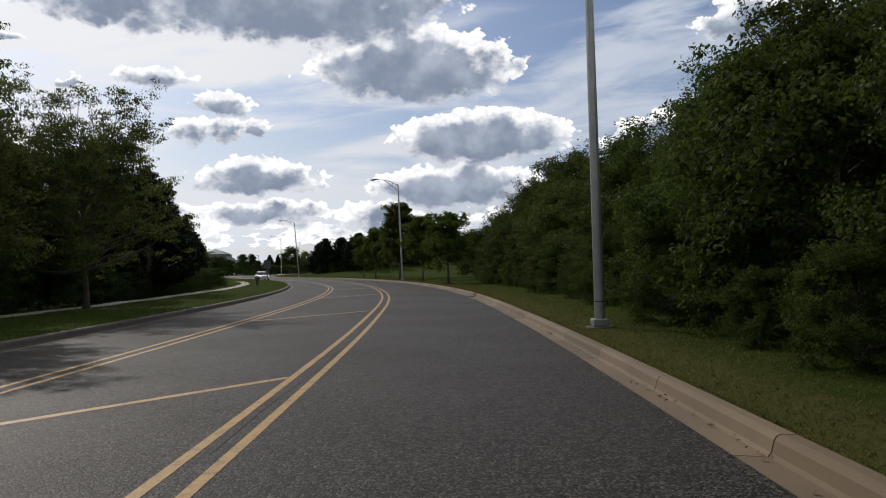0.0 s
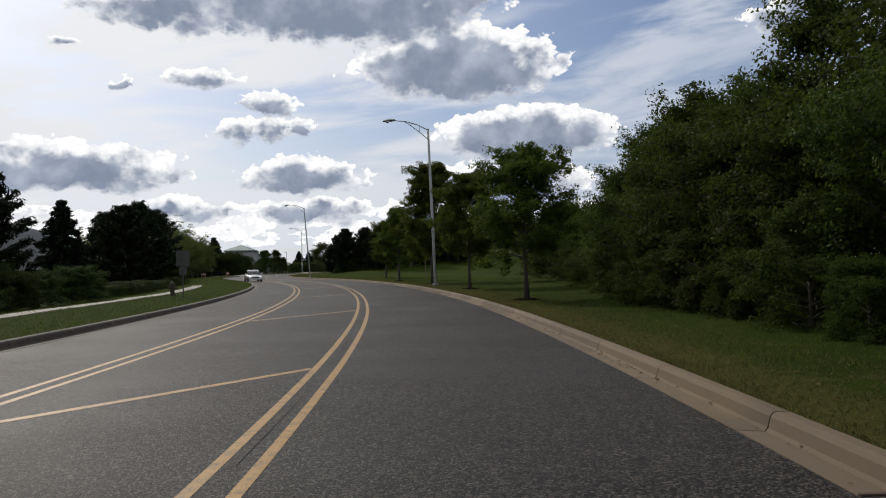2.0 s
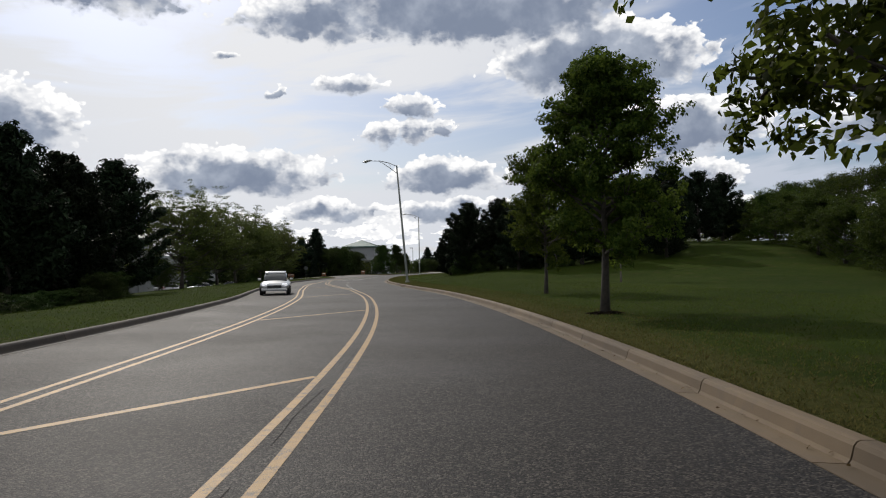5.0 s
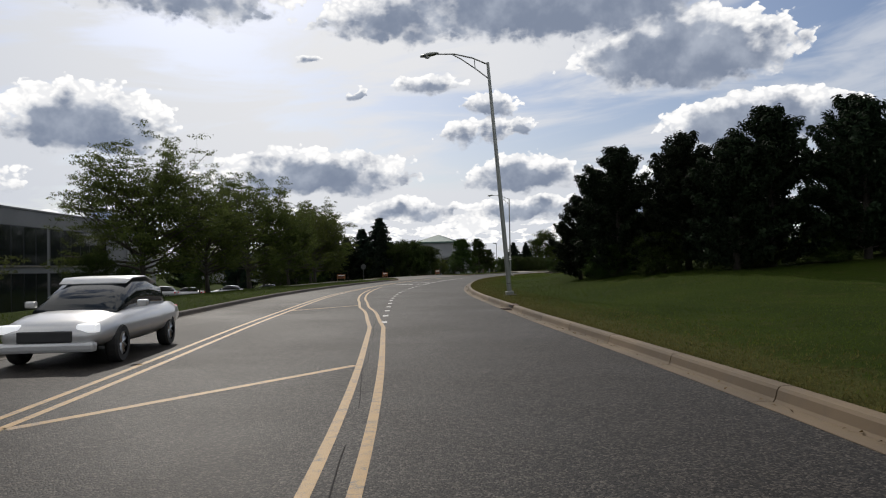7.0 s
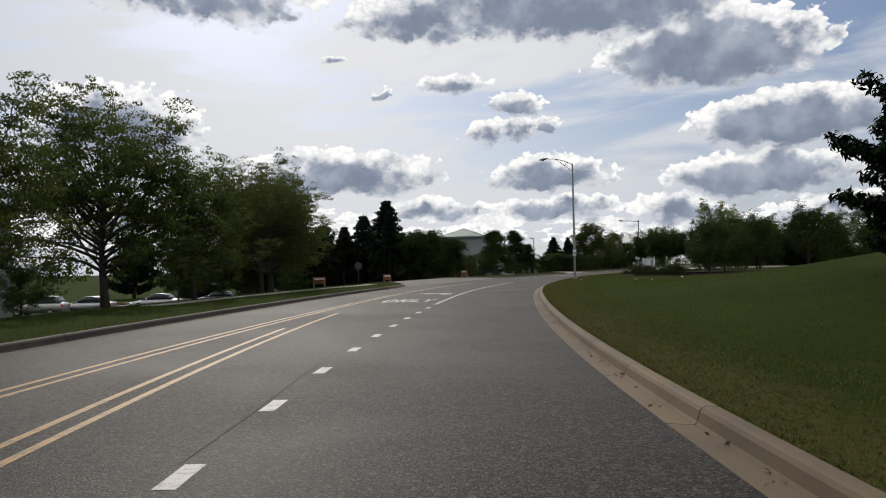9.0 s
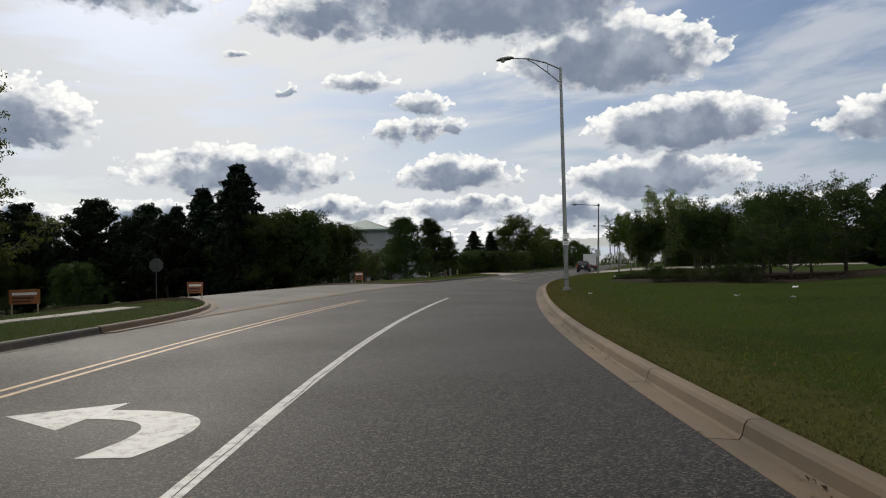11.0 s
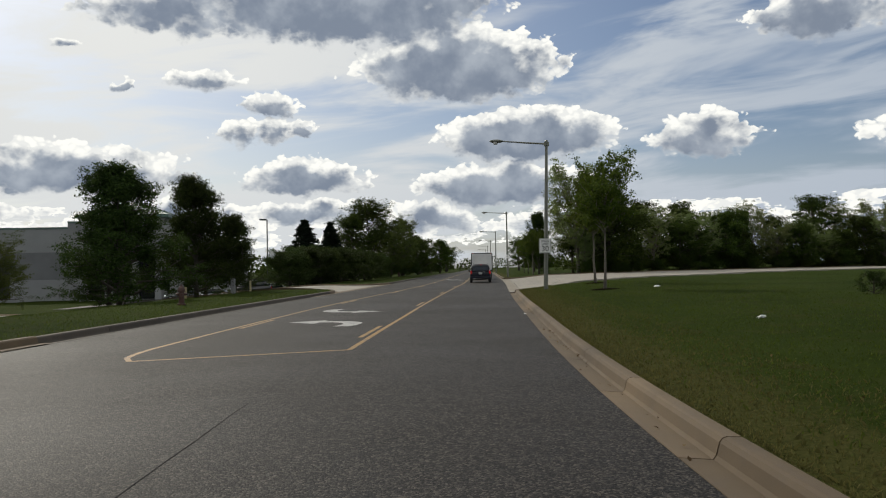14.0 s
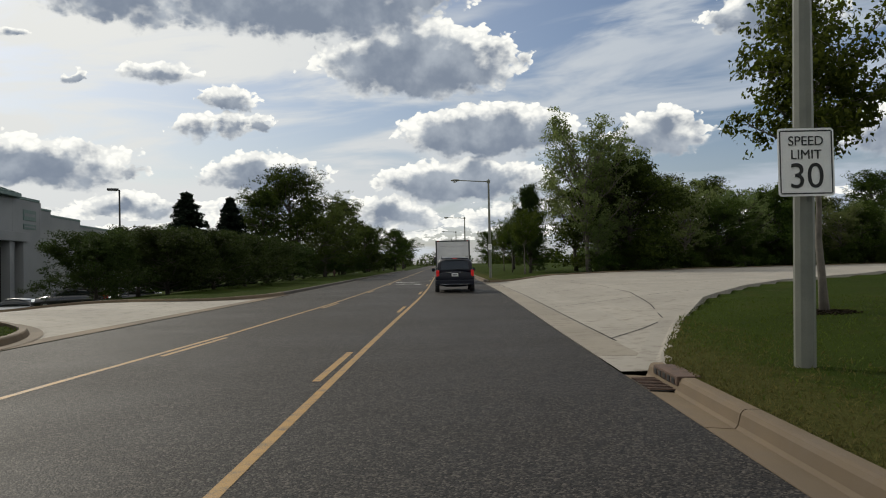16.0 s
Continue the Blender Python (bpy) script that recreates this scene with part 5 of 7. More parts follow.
tree_line("far_woods", [(-420, 330), (-240, 420), (-110, 470), (-40, 520), (20, 600), (60, 760)], 11, 71, "distant dark green woods behind the buildings")
tree_line("far_woods", [(150, 760), (150, 560), (120, 440), (150, 360), (190, 250), (150, 170), (110, 110), (80, 30), (60, -40)], 10, 72, "distant green woods on the rise")
tree_line("far_woods", [(-60, -60), (-90, 20), (-130, 100), (-170, 200), (-260, 300)], 9, 73, "distant dark green woods beyond the car parks")
tree_line("far_woods", [(-60, -62), (-20, -110), (30, -110), (62, -40)], 9, 74, "distant green woods at the road's start")
tree_line("far_woods", [(40, 800), (90, 830), (150, 800)], 11, 75, "distant dark woods where the road ends")

# ---- street furniture ----
def cobra_lamp():
    """Galvanized pole on a concrete foot, truss arm and a cobra head that looks across the road (-x)."""
    t = thing("street_lamp", Matrix(), "tall galvanized street lamp with a truss arm", "street lamp", "street lamps along the road")
    part("foot", tube([(0, 0, -0.3), (0, 0, 0.02), (0, 0, 0.035)], [0.31, 0.31, 0.28], 20), DARKKERB, t, "low round concrete footing")
    part("base_plate", bevelled(-0.17, 0.17, -0.17, 0.17, 0.037, 0.19, 0.02), STEEL, t)
    part("pole", tube([(0, 0, 0.18), (0, 0, 3), (0, 0, 7), (0, 0, 10.75)], [0.108, 0.100, 0.088, 0.068], 12), STEEL, t)
    part("collar", tube([(0, 0, 0.54), (0, 0, 0.565)], [0.113, 0.113], 12), DARK, t)
    up = [(0.0, 0, 10.66), (-0.7, 0, 11.02), (-1.5, 0, 11.26), (-2.3, 0, 11.32)]
    lo = [(0.0, 0, 9.98), (-0.6, 0, 10.52), (-1.2, 0, 11.0), (-1.6, 0, 11.25)]
    arm = part("arm", tube(up, [0.035, 0.035, 0.032, 0.03], 8), STEEL, t)
    part("brace", tube(lo, [0.028] * 4, 8), STEEL, arm)
    part("strut", tube([(-0.6, 0, 10.52), (-0.6, 0, 10.97)], [0.02, 0.02], 6), STEEL, arm)
    bm = bmesh.new()
    bmesh.ops.create_uvsphere(bm, u_segments=14, v_segments=8, radius=1.0)
    for v in bm.verts:
        v.co = Vector((-2.65 + v.co.x * 0.45, v.co.y * 0.17, 11.31 + v.co.z * (0.11 if v.co.z > 0 else 0.08) + 0.05 * v.co.x))
    head = part("lamp_head", bm, STEEL, t)
    part("lens", tube([(-2.75, 0, 11.27), (-2.75, 0, 11.17)], [0.15, 0.10], 12), LENS, head)
    return t


def arm_lamp():
    """Olive pole with one straight arm."""
    t = thing("street_lamp", Matrix(), "olive painted street lamp with a straight arm", "street lamp", "street lamps along the road")
    part("pole", tube([(0, 0, -0.2), (0, 0, 3), (0, 0, 8.3)], [0.125, 0.115, 0.075], 10), BRONZE, t)
    part("cap", tube([(0, 0, 8.3), (0, 0, 8.36)], [0.085, 0.05], 10), BRONZE, t)
    arm = part("arm", tube([(0, 0, 8.14), (-1.4, 0, 8.22), (-2.5, 0, 8.3)], [0.05, 0.045, 0.035], 8), BRONZE, t)
    part("bracket", bevelled(-0.14, 0.14, -0.09, 0.09, 8.02, 8.25, 0.015), BRONZE, arm)
    bm = bmesh.new()
    bmesh.ops.create_uvsphere(bm, u_segments=14, v_segments=8, radius=1.0)
    for v in bm.verts:
        v.co = Vector((-2.8 + v.co.x * 0.4, v.co.y * 0.16, 8.3 + v.co.z * 0.1))
    head = part("lamp_head", bm, BRONZE, t)
    part("lens", tube([(-2.85, 0, 8.28), (-2.85, 0, 8.12)], [0.15, 0.11], 12), LENS, head)
    return t


def put_on(proto, first, x, y, turn, sink=0.0, away=0.0, side=0.0):
    """Old poles lean by some degrees along the road and towards it."""
    m = Matrix.Translation((x, y, ground_at(x, y) - sink)) @ Matrix.Rotation(turn, 4, "Z") @ pose(0, 0, 0, -away, -side, 0)
    if first:
        proto.matrix_world = m
        return proto
    return copy_thing_scaled(proto, m)


cobra = cobra_lamp()
for i, (x, y, away, side) in enumerate(((6.68, 14.55, 0, 0.5), (13.93, 81.2, 5.0, 0.8), (4.97, 149.0, 0, 4.2), (2.31, 218.5, 2.5, 0.2))):
    put_on(cobra, i == 0, x, y, along(uv_of(x, y)[0]), 0.0, away, side)
olive = arm_lamp()
for i, (x, y) in enumerate(((13.04, 272.7), (24.4, 325.5), (35.0, 376.0), (45.6, 426.0), (56.2, 476.0), (66.8, 526.0))):
    put_on(olive, i == 0, x, y, along(uv_of(x, y)[0]), 0.0, 1.0, -1.6 if i == 0 else 0.0)


def lot_lamp(x, y, h, turn):
    t = thing("parking_lamp", Matrix.Translation((x, y, ground_at(x, y))) @ Matrix.Rotation(turn, 4, "Z"), "dark square parking lot lamp on a tall pole", "parking lamp")
    part("pole", bevelled(-0.07, 0.07, -0.07, 0.07, -0.2, h, 0.01), DARK, t)
    head = part("lamp_head", bevelled(-0.95, -0.05, -0.2, 0.2, h - 0.05, h + 0.13, 0.03), DARK, t)
    part("lens", bevelled(-0.85, -0.2, -0.16, 0.16, h - 0.075, h - 0.052, 0.005), LENS, head)


lot_lamp(-6.0, 331.7, 9.6, 0.2)
lot_lamp(-59.2, 301.4, 9.0, 1.0)


def words(text, size, mat, parent, m, name="lettering"):
    cu = bpy.data.curves.new(name, "FONT")
    cu.body, cu.size, cu.align_x, cu.align_y, cu.extrude = text, size, "CENTER", "CENTER", 0.002
    cu.materials.append(mat)
    ob = new(name, cu)
    ob.parent, ob.matrix_basis = parent, m
    return ob


def rounded_plate(w, h, y0, y1, z, r=0.04):
    bm = bmesh.new()
    ring = []
    for cx, cz, a0 in ((w / 2 - r, h / 2 - r, 0), (-w / 2 + r, h / 2 - r, 90), (-w / 2 + r, -h / 2 + r, 180), (w / 2 - r, -h / 2 + r, 270)):
        for i in range(5):
            a = radians(a0 + 22.5 * i)
            ring.append((cx + r * math.cos(a), z + cz + r * math.sin(a)))
    f = [bm.verts.new((x, y0, q)) for x, q in ring]
    b = [bm.verts.new((x, y1, q)) for x, q in ring]
    bm.faces.new(f)
    bm.faces.new(b[::-1])
    for i in range(len(ring)):
        j = (i + 1) % len(ring)
        bm.faces.new((f[i], f[j], b[j], b[i]))
    return bm


def speed_sign(x, y, z, turn):
    t = thing("speed_limit_sign", Matrix.Translation((x, y, z)) @ Matrix.Rotation(turn, 4, "Z"), "white speed limit sign strapped to a lamp pole", "road sign")
    part("plate", rounded_plate(0.66, 0.80, -0.16, -0.165, 0), SIGNWHITE, t)
    part("border", joined(*[((lambda q: ([(a, -0.168, b) for a, b in q], [(0, 1, 2, 3)]))(q)) for q in (
        [(-.30, .36), (.30, .36), (.30, .375), (-.30, .375)], [(-.30, -.375), (.30, -.375), (.30, -.36), (-.30, -.36)],
        [(-.31, -.36), (-.295, -.36), (-.295, .36), (-.31, .36)], [(.295, -.36), (.31, -.36), (.31, .36), (.295, .36)])]), BLACK, t)
    up = Matrix.Rotation(radians(90), 4, "X")
    words("SPEED", 0.155, BLACK, t, Matrix.Translation((0, -0.170, 0.245)) @ up)
    words("LIMIT", 0.155, BLACK, t, Matrix.Translation((0, -0.170, 0.085)) @ up)
    words("30", 0.42, BLACK, t, Matrix.Translation((0, -0.170, -0.175)) @ up)
    for dz in (0.25, -0.25):
        part("strap", tube([(0, 0, dz - 0.02), (0, 0, dz + 0.02)], [0.128, 0.128], 12), STEEL, t)
        part("bracket", bevelled(-0.04, 0.04, -0.155, -0.10, dz - 0.03, dz + 0.03, 0.006), STEEL, t)


lamp5_z = ground_at(13.04, 272.7)
speed_sign(13.04, 272.7, lamp5_z + 2.42, radians(-12.5))


def small_notice(x, y, z, turn, size=(0.3, 0.45), label="small white notice strapped to a lamp pole", back=False):
    t = thing("notice_sign", Matrix.Translation((x, y, z)) @ Matrix.Rotation(turn, 4, "Z"), label, "sign")
    part("plate", rounded_plate(size[0], size[1], -0.12, -0.124, 0, 0.02), SIGNBACK if back else SIGNWHITE, t)
    part("strap", tube([(0, 0, -0.02), (0, 0, 0.02)], [0.115, 0.115], 12), STEEL, t)
    if not back:
        part("text_bar", bevelled(-size[0] * .35, size[0] * .35, -0.127, -0.1245, 0.08, 0.11, 0.0), BLACK, t)
        part("text_bar", bevelled(-size[0] * .35, size[0] * .35, -0.127, -0.1245, -0.03, 0.0, 0.0), BLACK, t)


small_notice(2.31, 218.5, ground_at(2.3, 218.5) + 2.62, 0.0, (0.3, 0.26))
small_notice(2.31, 218.5, ground_at(2.3, 218.5) + 2.28, 0.0, (0.3, 0.2))
small_notice(24.4, 325.5, ground_at(24.4, 325.5) + 2.6, radians(-12))
small_notice(35.0, 376.0, ground_at(35, 376) + 2.6, radians(-12))


def post_sign(x, y, turn, h, w, ph, label, octagon=False):
    """A sign seen from behind: bare metal plate on a channel post."""
    t = thing("post_sign", Matrix.Translation((x, y, ground_at(x, y))) @ Matrix.Rotation(turn, 4, "Z"), label, "road sign")
    part("post", bevelled(-0.03, 0.03, -0.02, 0.02, -0.3, h, 0.004), SIGNBACK, t)
    if octagon:
        r = w / 2 / math.cos(math.pi / 8)
        ring = [(r * math.cos(math.pi / 8 + i * math.pi / 4), r * math.sin(math.pi / 8 + i * math.pi / 4)) for i in range(8)]
        vs = [(a, 0.024, h - ph / 2 + b) for a, b in ring] + [(a, 0.03, h - ph / 2 + b) for a, b in ring]
        part("plate", (vs, [tuple(range(8))[::-1], tuple(range(8, 16))] + [(i, (i + 1) % 8, 8 + (i + 1) % 8, 8 + i) for i in range(8)]), SIGNBACK, t)
    else:
        part("plate", rounded_plate(w, ph, 0.024, 0.03, h - ph / 2), SIGNBACK, t)
        part("lower_plate", rounded_plate(w * 0.55, ph * 0.55, 0.024, 0.03, h - ph * 1.32), SIGNBACK, t)
    for dz in (0.1, ph - 0.1):
        part("bolt", tube([(0, -0.022, h - dz), (0, -0.035, h - dz)], [0.014, 0.014], 6), STEEL, t)


post_sign(-0.5, 71.2, radians(12), 2.35, 0.64, 0.78, "bare back of a road sign on a steel post")
post_sign(-20.1, 225.0, radians(8), 2.45, 0.76, 0.76, "bare back of a stop sign among dark trees", True)


def fire_hydrant(x, y, turn, label, paint=HYDRANT):
    t = thing("fire_hydrant", Matrix.Translation((x, y, ground_at(x, y))) @ Matrix.Rotation(turn, 4, "Z"), label, "hydrant")
    part("barrel", tube([(0, 0, -0.05), (0, 0, 0.06), (0, 0, 0.07), (0, 0, 0.55), (0, 0, 0.56), (0, 0, 0.61)], [0.17, 0.17, 0.115, 0.115, 0.16, 0.16], 14), paint, t)
    part("bonnet", tube([(0, 0, 0.612), (0, 0, 0.7), (0, 0, 0.77), (0, 0, 0.8)], [0.14, 0.12, 0.07, 0.04], 14), paint, t)
    part("nut", tube([(0, 0, 0.8), (0, 0, 0.86)], [0.03, 0.028], 5), paint, t)
    for a, b, r in (((0.1, 0, 0.45), (0.22, 0, 0.45), 0.06), ((-0.1, 0, 0.45), (-0.22, 0, 0.45), 0.06), ((0, -0.1, 0.42), (0, -0.21, 0.42), 0.08)):
        part("outlet_cap", tube([a, b], [r, r * 0.9], 8), paint, t)


fire_hydrant(-1.5, 73.8, 0.3, "dark olive fire hydrant, toned as a silhouette, on the grass verge", SHADEPAINT)
fire_hydrant(-4.95, 264.6, 0.1, "dull dark red fire hydrant on the grass verge")
fire_hydrant(13.4, 354.2, 0.0, "dark fire hydrant on the far verge")
fire_hydrant(22.9, 400.0, 0.0, "dark fire hydrant on the far verge")


def sale_board(x, y, turn, w, h, label, clear=0.25):
    t = thing("orange_board", Matrix.Translation((x, y, ground_at(x, y))) @ Matrix.Rotation(turn, 4, "Z"), label, "signboard", "orange boards by the drive")
    part("panel", bevelled(-w / 2, w / 2, -0.012, 0.012, clear, clear + h, 0.004), ORANGE, t)
    for sx in (-1, 1):
        part("stake", bevelled(sx * w * 0.42 - 0.03, sx * w * 0.42 + 0.03, 0.014, 0.06, -0.3, clear + h * 0.95, 0.006), TAN, t)
    for i, (a, b) in enumerate(((0.62, 0.80), (0.34, 0.50), (0.12, 0.24))):
        part("text_bar", bevelled(-w * 0.4, w * (0.4 - 0.1 * i), -0.0155, -0.0125, clear + h * a, clear + h * b, 0.0), SIGNWHITE if i == 0 else HYDRANT, t)


sale_board(-20.2, 212.6, 0.35, 1.12, 0.58, "orange board with bars of writing on stakes", 0.45)
sale_board(-15.4, 218.4, 0.30, 0.72, 0.54, "small orange board with bars of writing")
sale_board(-12.3, 250.3, 0.75, 0.92, 0.75, "small orange board by the flower bed")


def utility_post(x, y, h, r, mat, label):
    t = thing("utility_post", Matrix.Translation((x, y, ground_at(x, y))), label, "post")
    part("shaft", tube([(0, 0, -0.2), (0, 0, h - 0.06)], [r, r], 10), mat, t)
    part("cap", tube([(0, 0, h - 0.058), (0, 0, h - 0.02), (0, 0, h)], [r * 1.12, r * 1.1, r * 0.6], 10), mat, t)


utility_post(-7.6, 281.0, 0.75, 0.08, TAN, "pale yellow utility marker post on the grass")
utility_post(-4.0, 284.6, 0.75, 0.07, TAN, "pale yellow utility marker post by the kerb")
utility_post(-4.9, 282.6, 0.95, 0.15, GREYWALL, "squat grey utility pedestal on the grass")


def storm_drain(u, label):
    """Rusty grate in the gutter and a curb inlet hood."""
    p = at(u, 0)
    t = thing("storm_drain", Matrix.Translation(p) @ Matrix.Rotation(along(u), 4, "Z"), label, "storm drain")
    part("pit", bevelled(0.0, 0.30, -0.45, 0.45, 0.005, 0.012, 0.0), BLACK, t)
    for i in range(9):
        y = -0.42 + i * 0.105
        part("bar", bevelled(0.0, 0.30, y - 0.018, y + 0.018, 0.012, 0.026, 0.003), RUST, t)
    hood = part("hood", bevelled(0.285, 0.56, -0.5, 0.5, 0.06, 0.172, 0.02), RUST, t)
    for i in range(5):
        part("slot", bevelled(0.278, 0.286, -0.4 + i * 0.18, -0.30 + i * 0.18, 0.075, 0.14, 0.0), BLACK, hood)


storm_drain(37.0, "rusty storm drain with a curb inlet")
storm_drain(142.4, "rusty storm drain with a curb inlet")
storm_drain(276.4, "rusty storm drain with a slotted inlet hood")


def flower_bed(ring, seed, label):
    """A mounded bed of bark mulch inside a soft outline of (x, y) corners."""
    cx, cy = sum(p[0] for p in ring) / len(ring), sum(p[1] for p in ring) / len(ring)
    n, m_, k0 = 96, 12, len(ring)
    edge = []
    for i in range(n):
        t = i * k0 / n
        a, f = int(t), t - int(t)
        q = [Vector(ring[(a + d) % k0]) for d in (-1, 0, 1, 2)]
        edge.append(0.5 * (2 * q[1] + (q[2] - q[0]) * f + (2 * q[0] - 5 * q[1] + 4 * q[2] - q[3]) * f * f + (3 * q[1] - q[0] - 3 * q[2] + q[3]) * f ** 3))
    vs = [(cx, cy, ground_at(cx, cy) + 0.12)]
    for j in range(1, m_ + 1):
        for i, e in enumerate(edge):
            wob = 1 + 0.02 * noise.noise((i * 0.9, seed, j * 0.2))
            x, y = cx + (e.x - cx) * j / m_ * wob, cy + (e.y - cy) * j / m_ * wob
            lift = 0.12 if j < m_ - 1 else (0.08 if j < m_ else -0.06)
            vs.append((x, y, ground_at(x, y) + lift + 0.03 * noise.noise((x * 1.7, y * 1.7, seed))))
    fs = [(0, 1 + i, 1 + (i + 1) % n) for i in range(n)]
    fs += [(1 + j * n + i, 1 + (j + 1) * n + i, 1 + (j + 1) * n + (i + 1) % n, 1 + j * n + (i + 1) % n) for j in range(m_ - 1) for i in range(n)]
    tagged(new("mulch_bed", mesh_of("mulch_bed", vs, fs, MULCH, True)), label, "flower bed", kind="structure")


BED = [(7.0, 234.6), (8.6, 238.6), (12.6, 244.0), (18.0, 250.5), (23.5, 254.0), (28.5, 250.0), (30.0, 238.0), (26.0, 226.0), (18.5, 220.5), (11.5, 221.0), (8.0, 225.0), (6.7, 230.0)]
flower_bed(BED, 1, "brown mulch bed under shrubs on the lawn")
flower_bed([(-16.9 + 6.5 * math.cos(a * 0.7854), 258.3 + 2.4 * math.sin(a * 0.7854)) for a in range(8)], 2, "brown mulch bed with low bushes by the drive")


def mulch_ring(x, y, r, seed, count=420, rise=0.012):
    """Loose bark chips round a young trunk."""
    g = random.Random(seed)
    vs, fs = [], []
    for i in range(count):
        a, q = g.uniform(0, 2 * math.pi), r * math.sqrt(g.uniform(0.02, 1.0)) * g.uniform(0.8, 1.15)
        px, py = x + q * math.cos(a), y + q * math.sin(a)
        z = ground_at(px, py) + rise + 0.05 * (1 - q / r) + g.uniform(0, 0.02)
        L, w, t = g.uniform(0.02, 0.06), g.uniform(0.008, 0.02), g.uniform(0, math.pi)
        c, s = math.cos(t), math.sin(t)
        k0 = len(vs)
        vs += [(px + c * L - s * w, py + s * L + c * w, z), (px + c * L + s * w, py + s * L - c * w, z + g.uniform(-0.01, 0.02)), (px - c * L + s * w, py - s * L - c * w, z), (px - c * L - s * w, py - s * L + c * w, z + g.uniform(-0.01, 0.02)), (px, py, z - 0.03)]
        fs += [(k0, k0 + 1, k0 + 2, k0 + 3), (k0 + 1, k0, k0 + 4), (k0 + 2, k0 + 1, k0 + 4), (k0 + 3, k0 + 2, k0 + 4), (k0, k0 + 3, k0 + 4)]
    tagged(new("mulch_ring", mesh_of("mulch_ring", vs, fs, MULCH, False)), "loose brown bark mulch round a street tree", "mulch", kind="stuff")


for i, (x, y) in enumerate(((13.9, 59.0), (14.6, 73.0), (14.7, 87.2), (13.6, 101.0), (14.5, 267.7), (18.2, 278.6))):
    mulch_ring(x, y, 0.45 if y < 200 else 0.65, i)
mulch_ring(11.9, 233.4, 4.3, 9, 5000, 0.12)
mulch_ring(14.5, 226.5, 4.6, 10, 2600, 0.12)


# ---- buildings ----
def slab_wall(parent, name, x0, x1, y0, y1, z0, z1, mat):
    return part(name, bevelled(x0, x1, y0, y1, z0, z1, 0.03), mat, parent)


def window_unit(parent, x0, x1, y, z0, z1, n, frame_mat=None):
    """A band window in the wall that faces -y at y: sill, frame and single panes."""
    w = part("window", bevelled(x0, x1, y - 0.05, y + 0.03, z0, z1, 0.0), frame_mat or DARK, parent)
    step = (x1 - x0) / n
    for i in range(n):
        part("pane", bevelled(x0 + i * step + 0.05, x0 + (i + 1) * step - 0.05, y - 0.058, y - 0.051, z0 + 0.06, z1 - 0.06, 0.0), GLASS, w)
    part("sill", bevelled(x0 - 0.05, x1 + 0.05, y - 0.12, y - 0.03, z0 - 0.09, z0 - 0.002, 0.01), SLAB, w)


def office_block():
    """Long grey office behind the locusts; local -y looks to the road."""
    m = Matrix.Translation((-37.0, 185.5, -2.0)) @ Matrix.Rotation(radians(98), 4, "Z")
    t = thing("office_building", m, "long pale office building with dark window bands", "building")
    L, D, H = 86.0, 26.0, 8.8
    # local x runs back along the road (towards the start), local y away from it
    slab_wall(t, "wall", -35.5, 4.0, 0.0, 0.4, 0, H, GREYWALL)
    slab_wall(t, "wall", -L, -35.503, -0.15, 0.4, 0, H + 0.5, STUCCO)
    part("base_band", bevelled(-L, -35.6, -0.17, -0.152, 0.0, 1.0, 0.0), DARK, t)
    slab_wall(t, "wall", -L, 4.0, D - 0.4, D, 0, H, GREYWALL)
    slab_wall(t, "wall", -L + 0.002, -L + 0.4, 0.402, D - 0.402, 0, H, GREYWALL)
    slab_wall(t, "end_block", 4.003, 12.0, -0.2, D, 0, H, STUCCO)
    part("roof", bevelled(-L + 0.41, 4.0, 0.41, D - 0.41, H - 0.5, H - 0.3, 0.0), GREYWALL, t)
    part("coping", bevelled(-L - 0.05, 3.99, -0.08, 0.5, H + 0.002, H + 0.14, 0.02), GREYWALL, t)
    for i in range(3):
        x1 = -0.8 - i * 11.4
        window_unit(t, x1 - 10.9, x1, -0.003, 0.5, 3.7, 6)
        window_unit(t, x1 - 10.9, x1, -0.003, 4.3, 7.5, 6)
    return t


office_block()


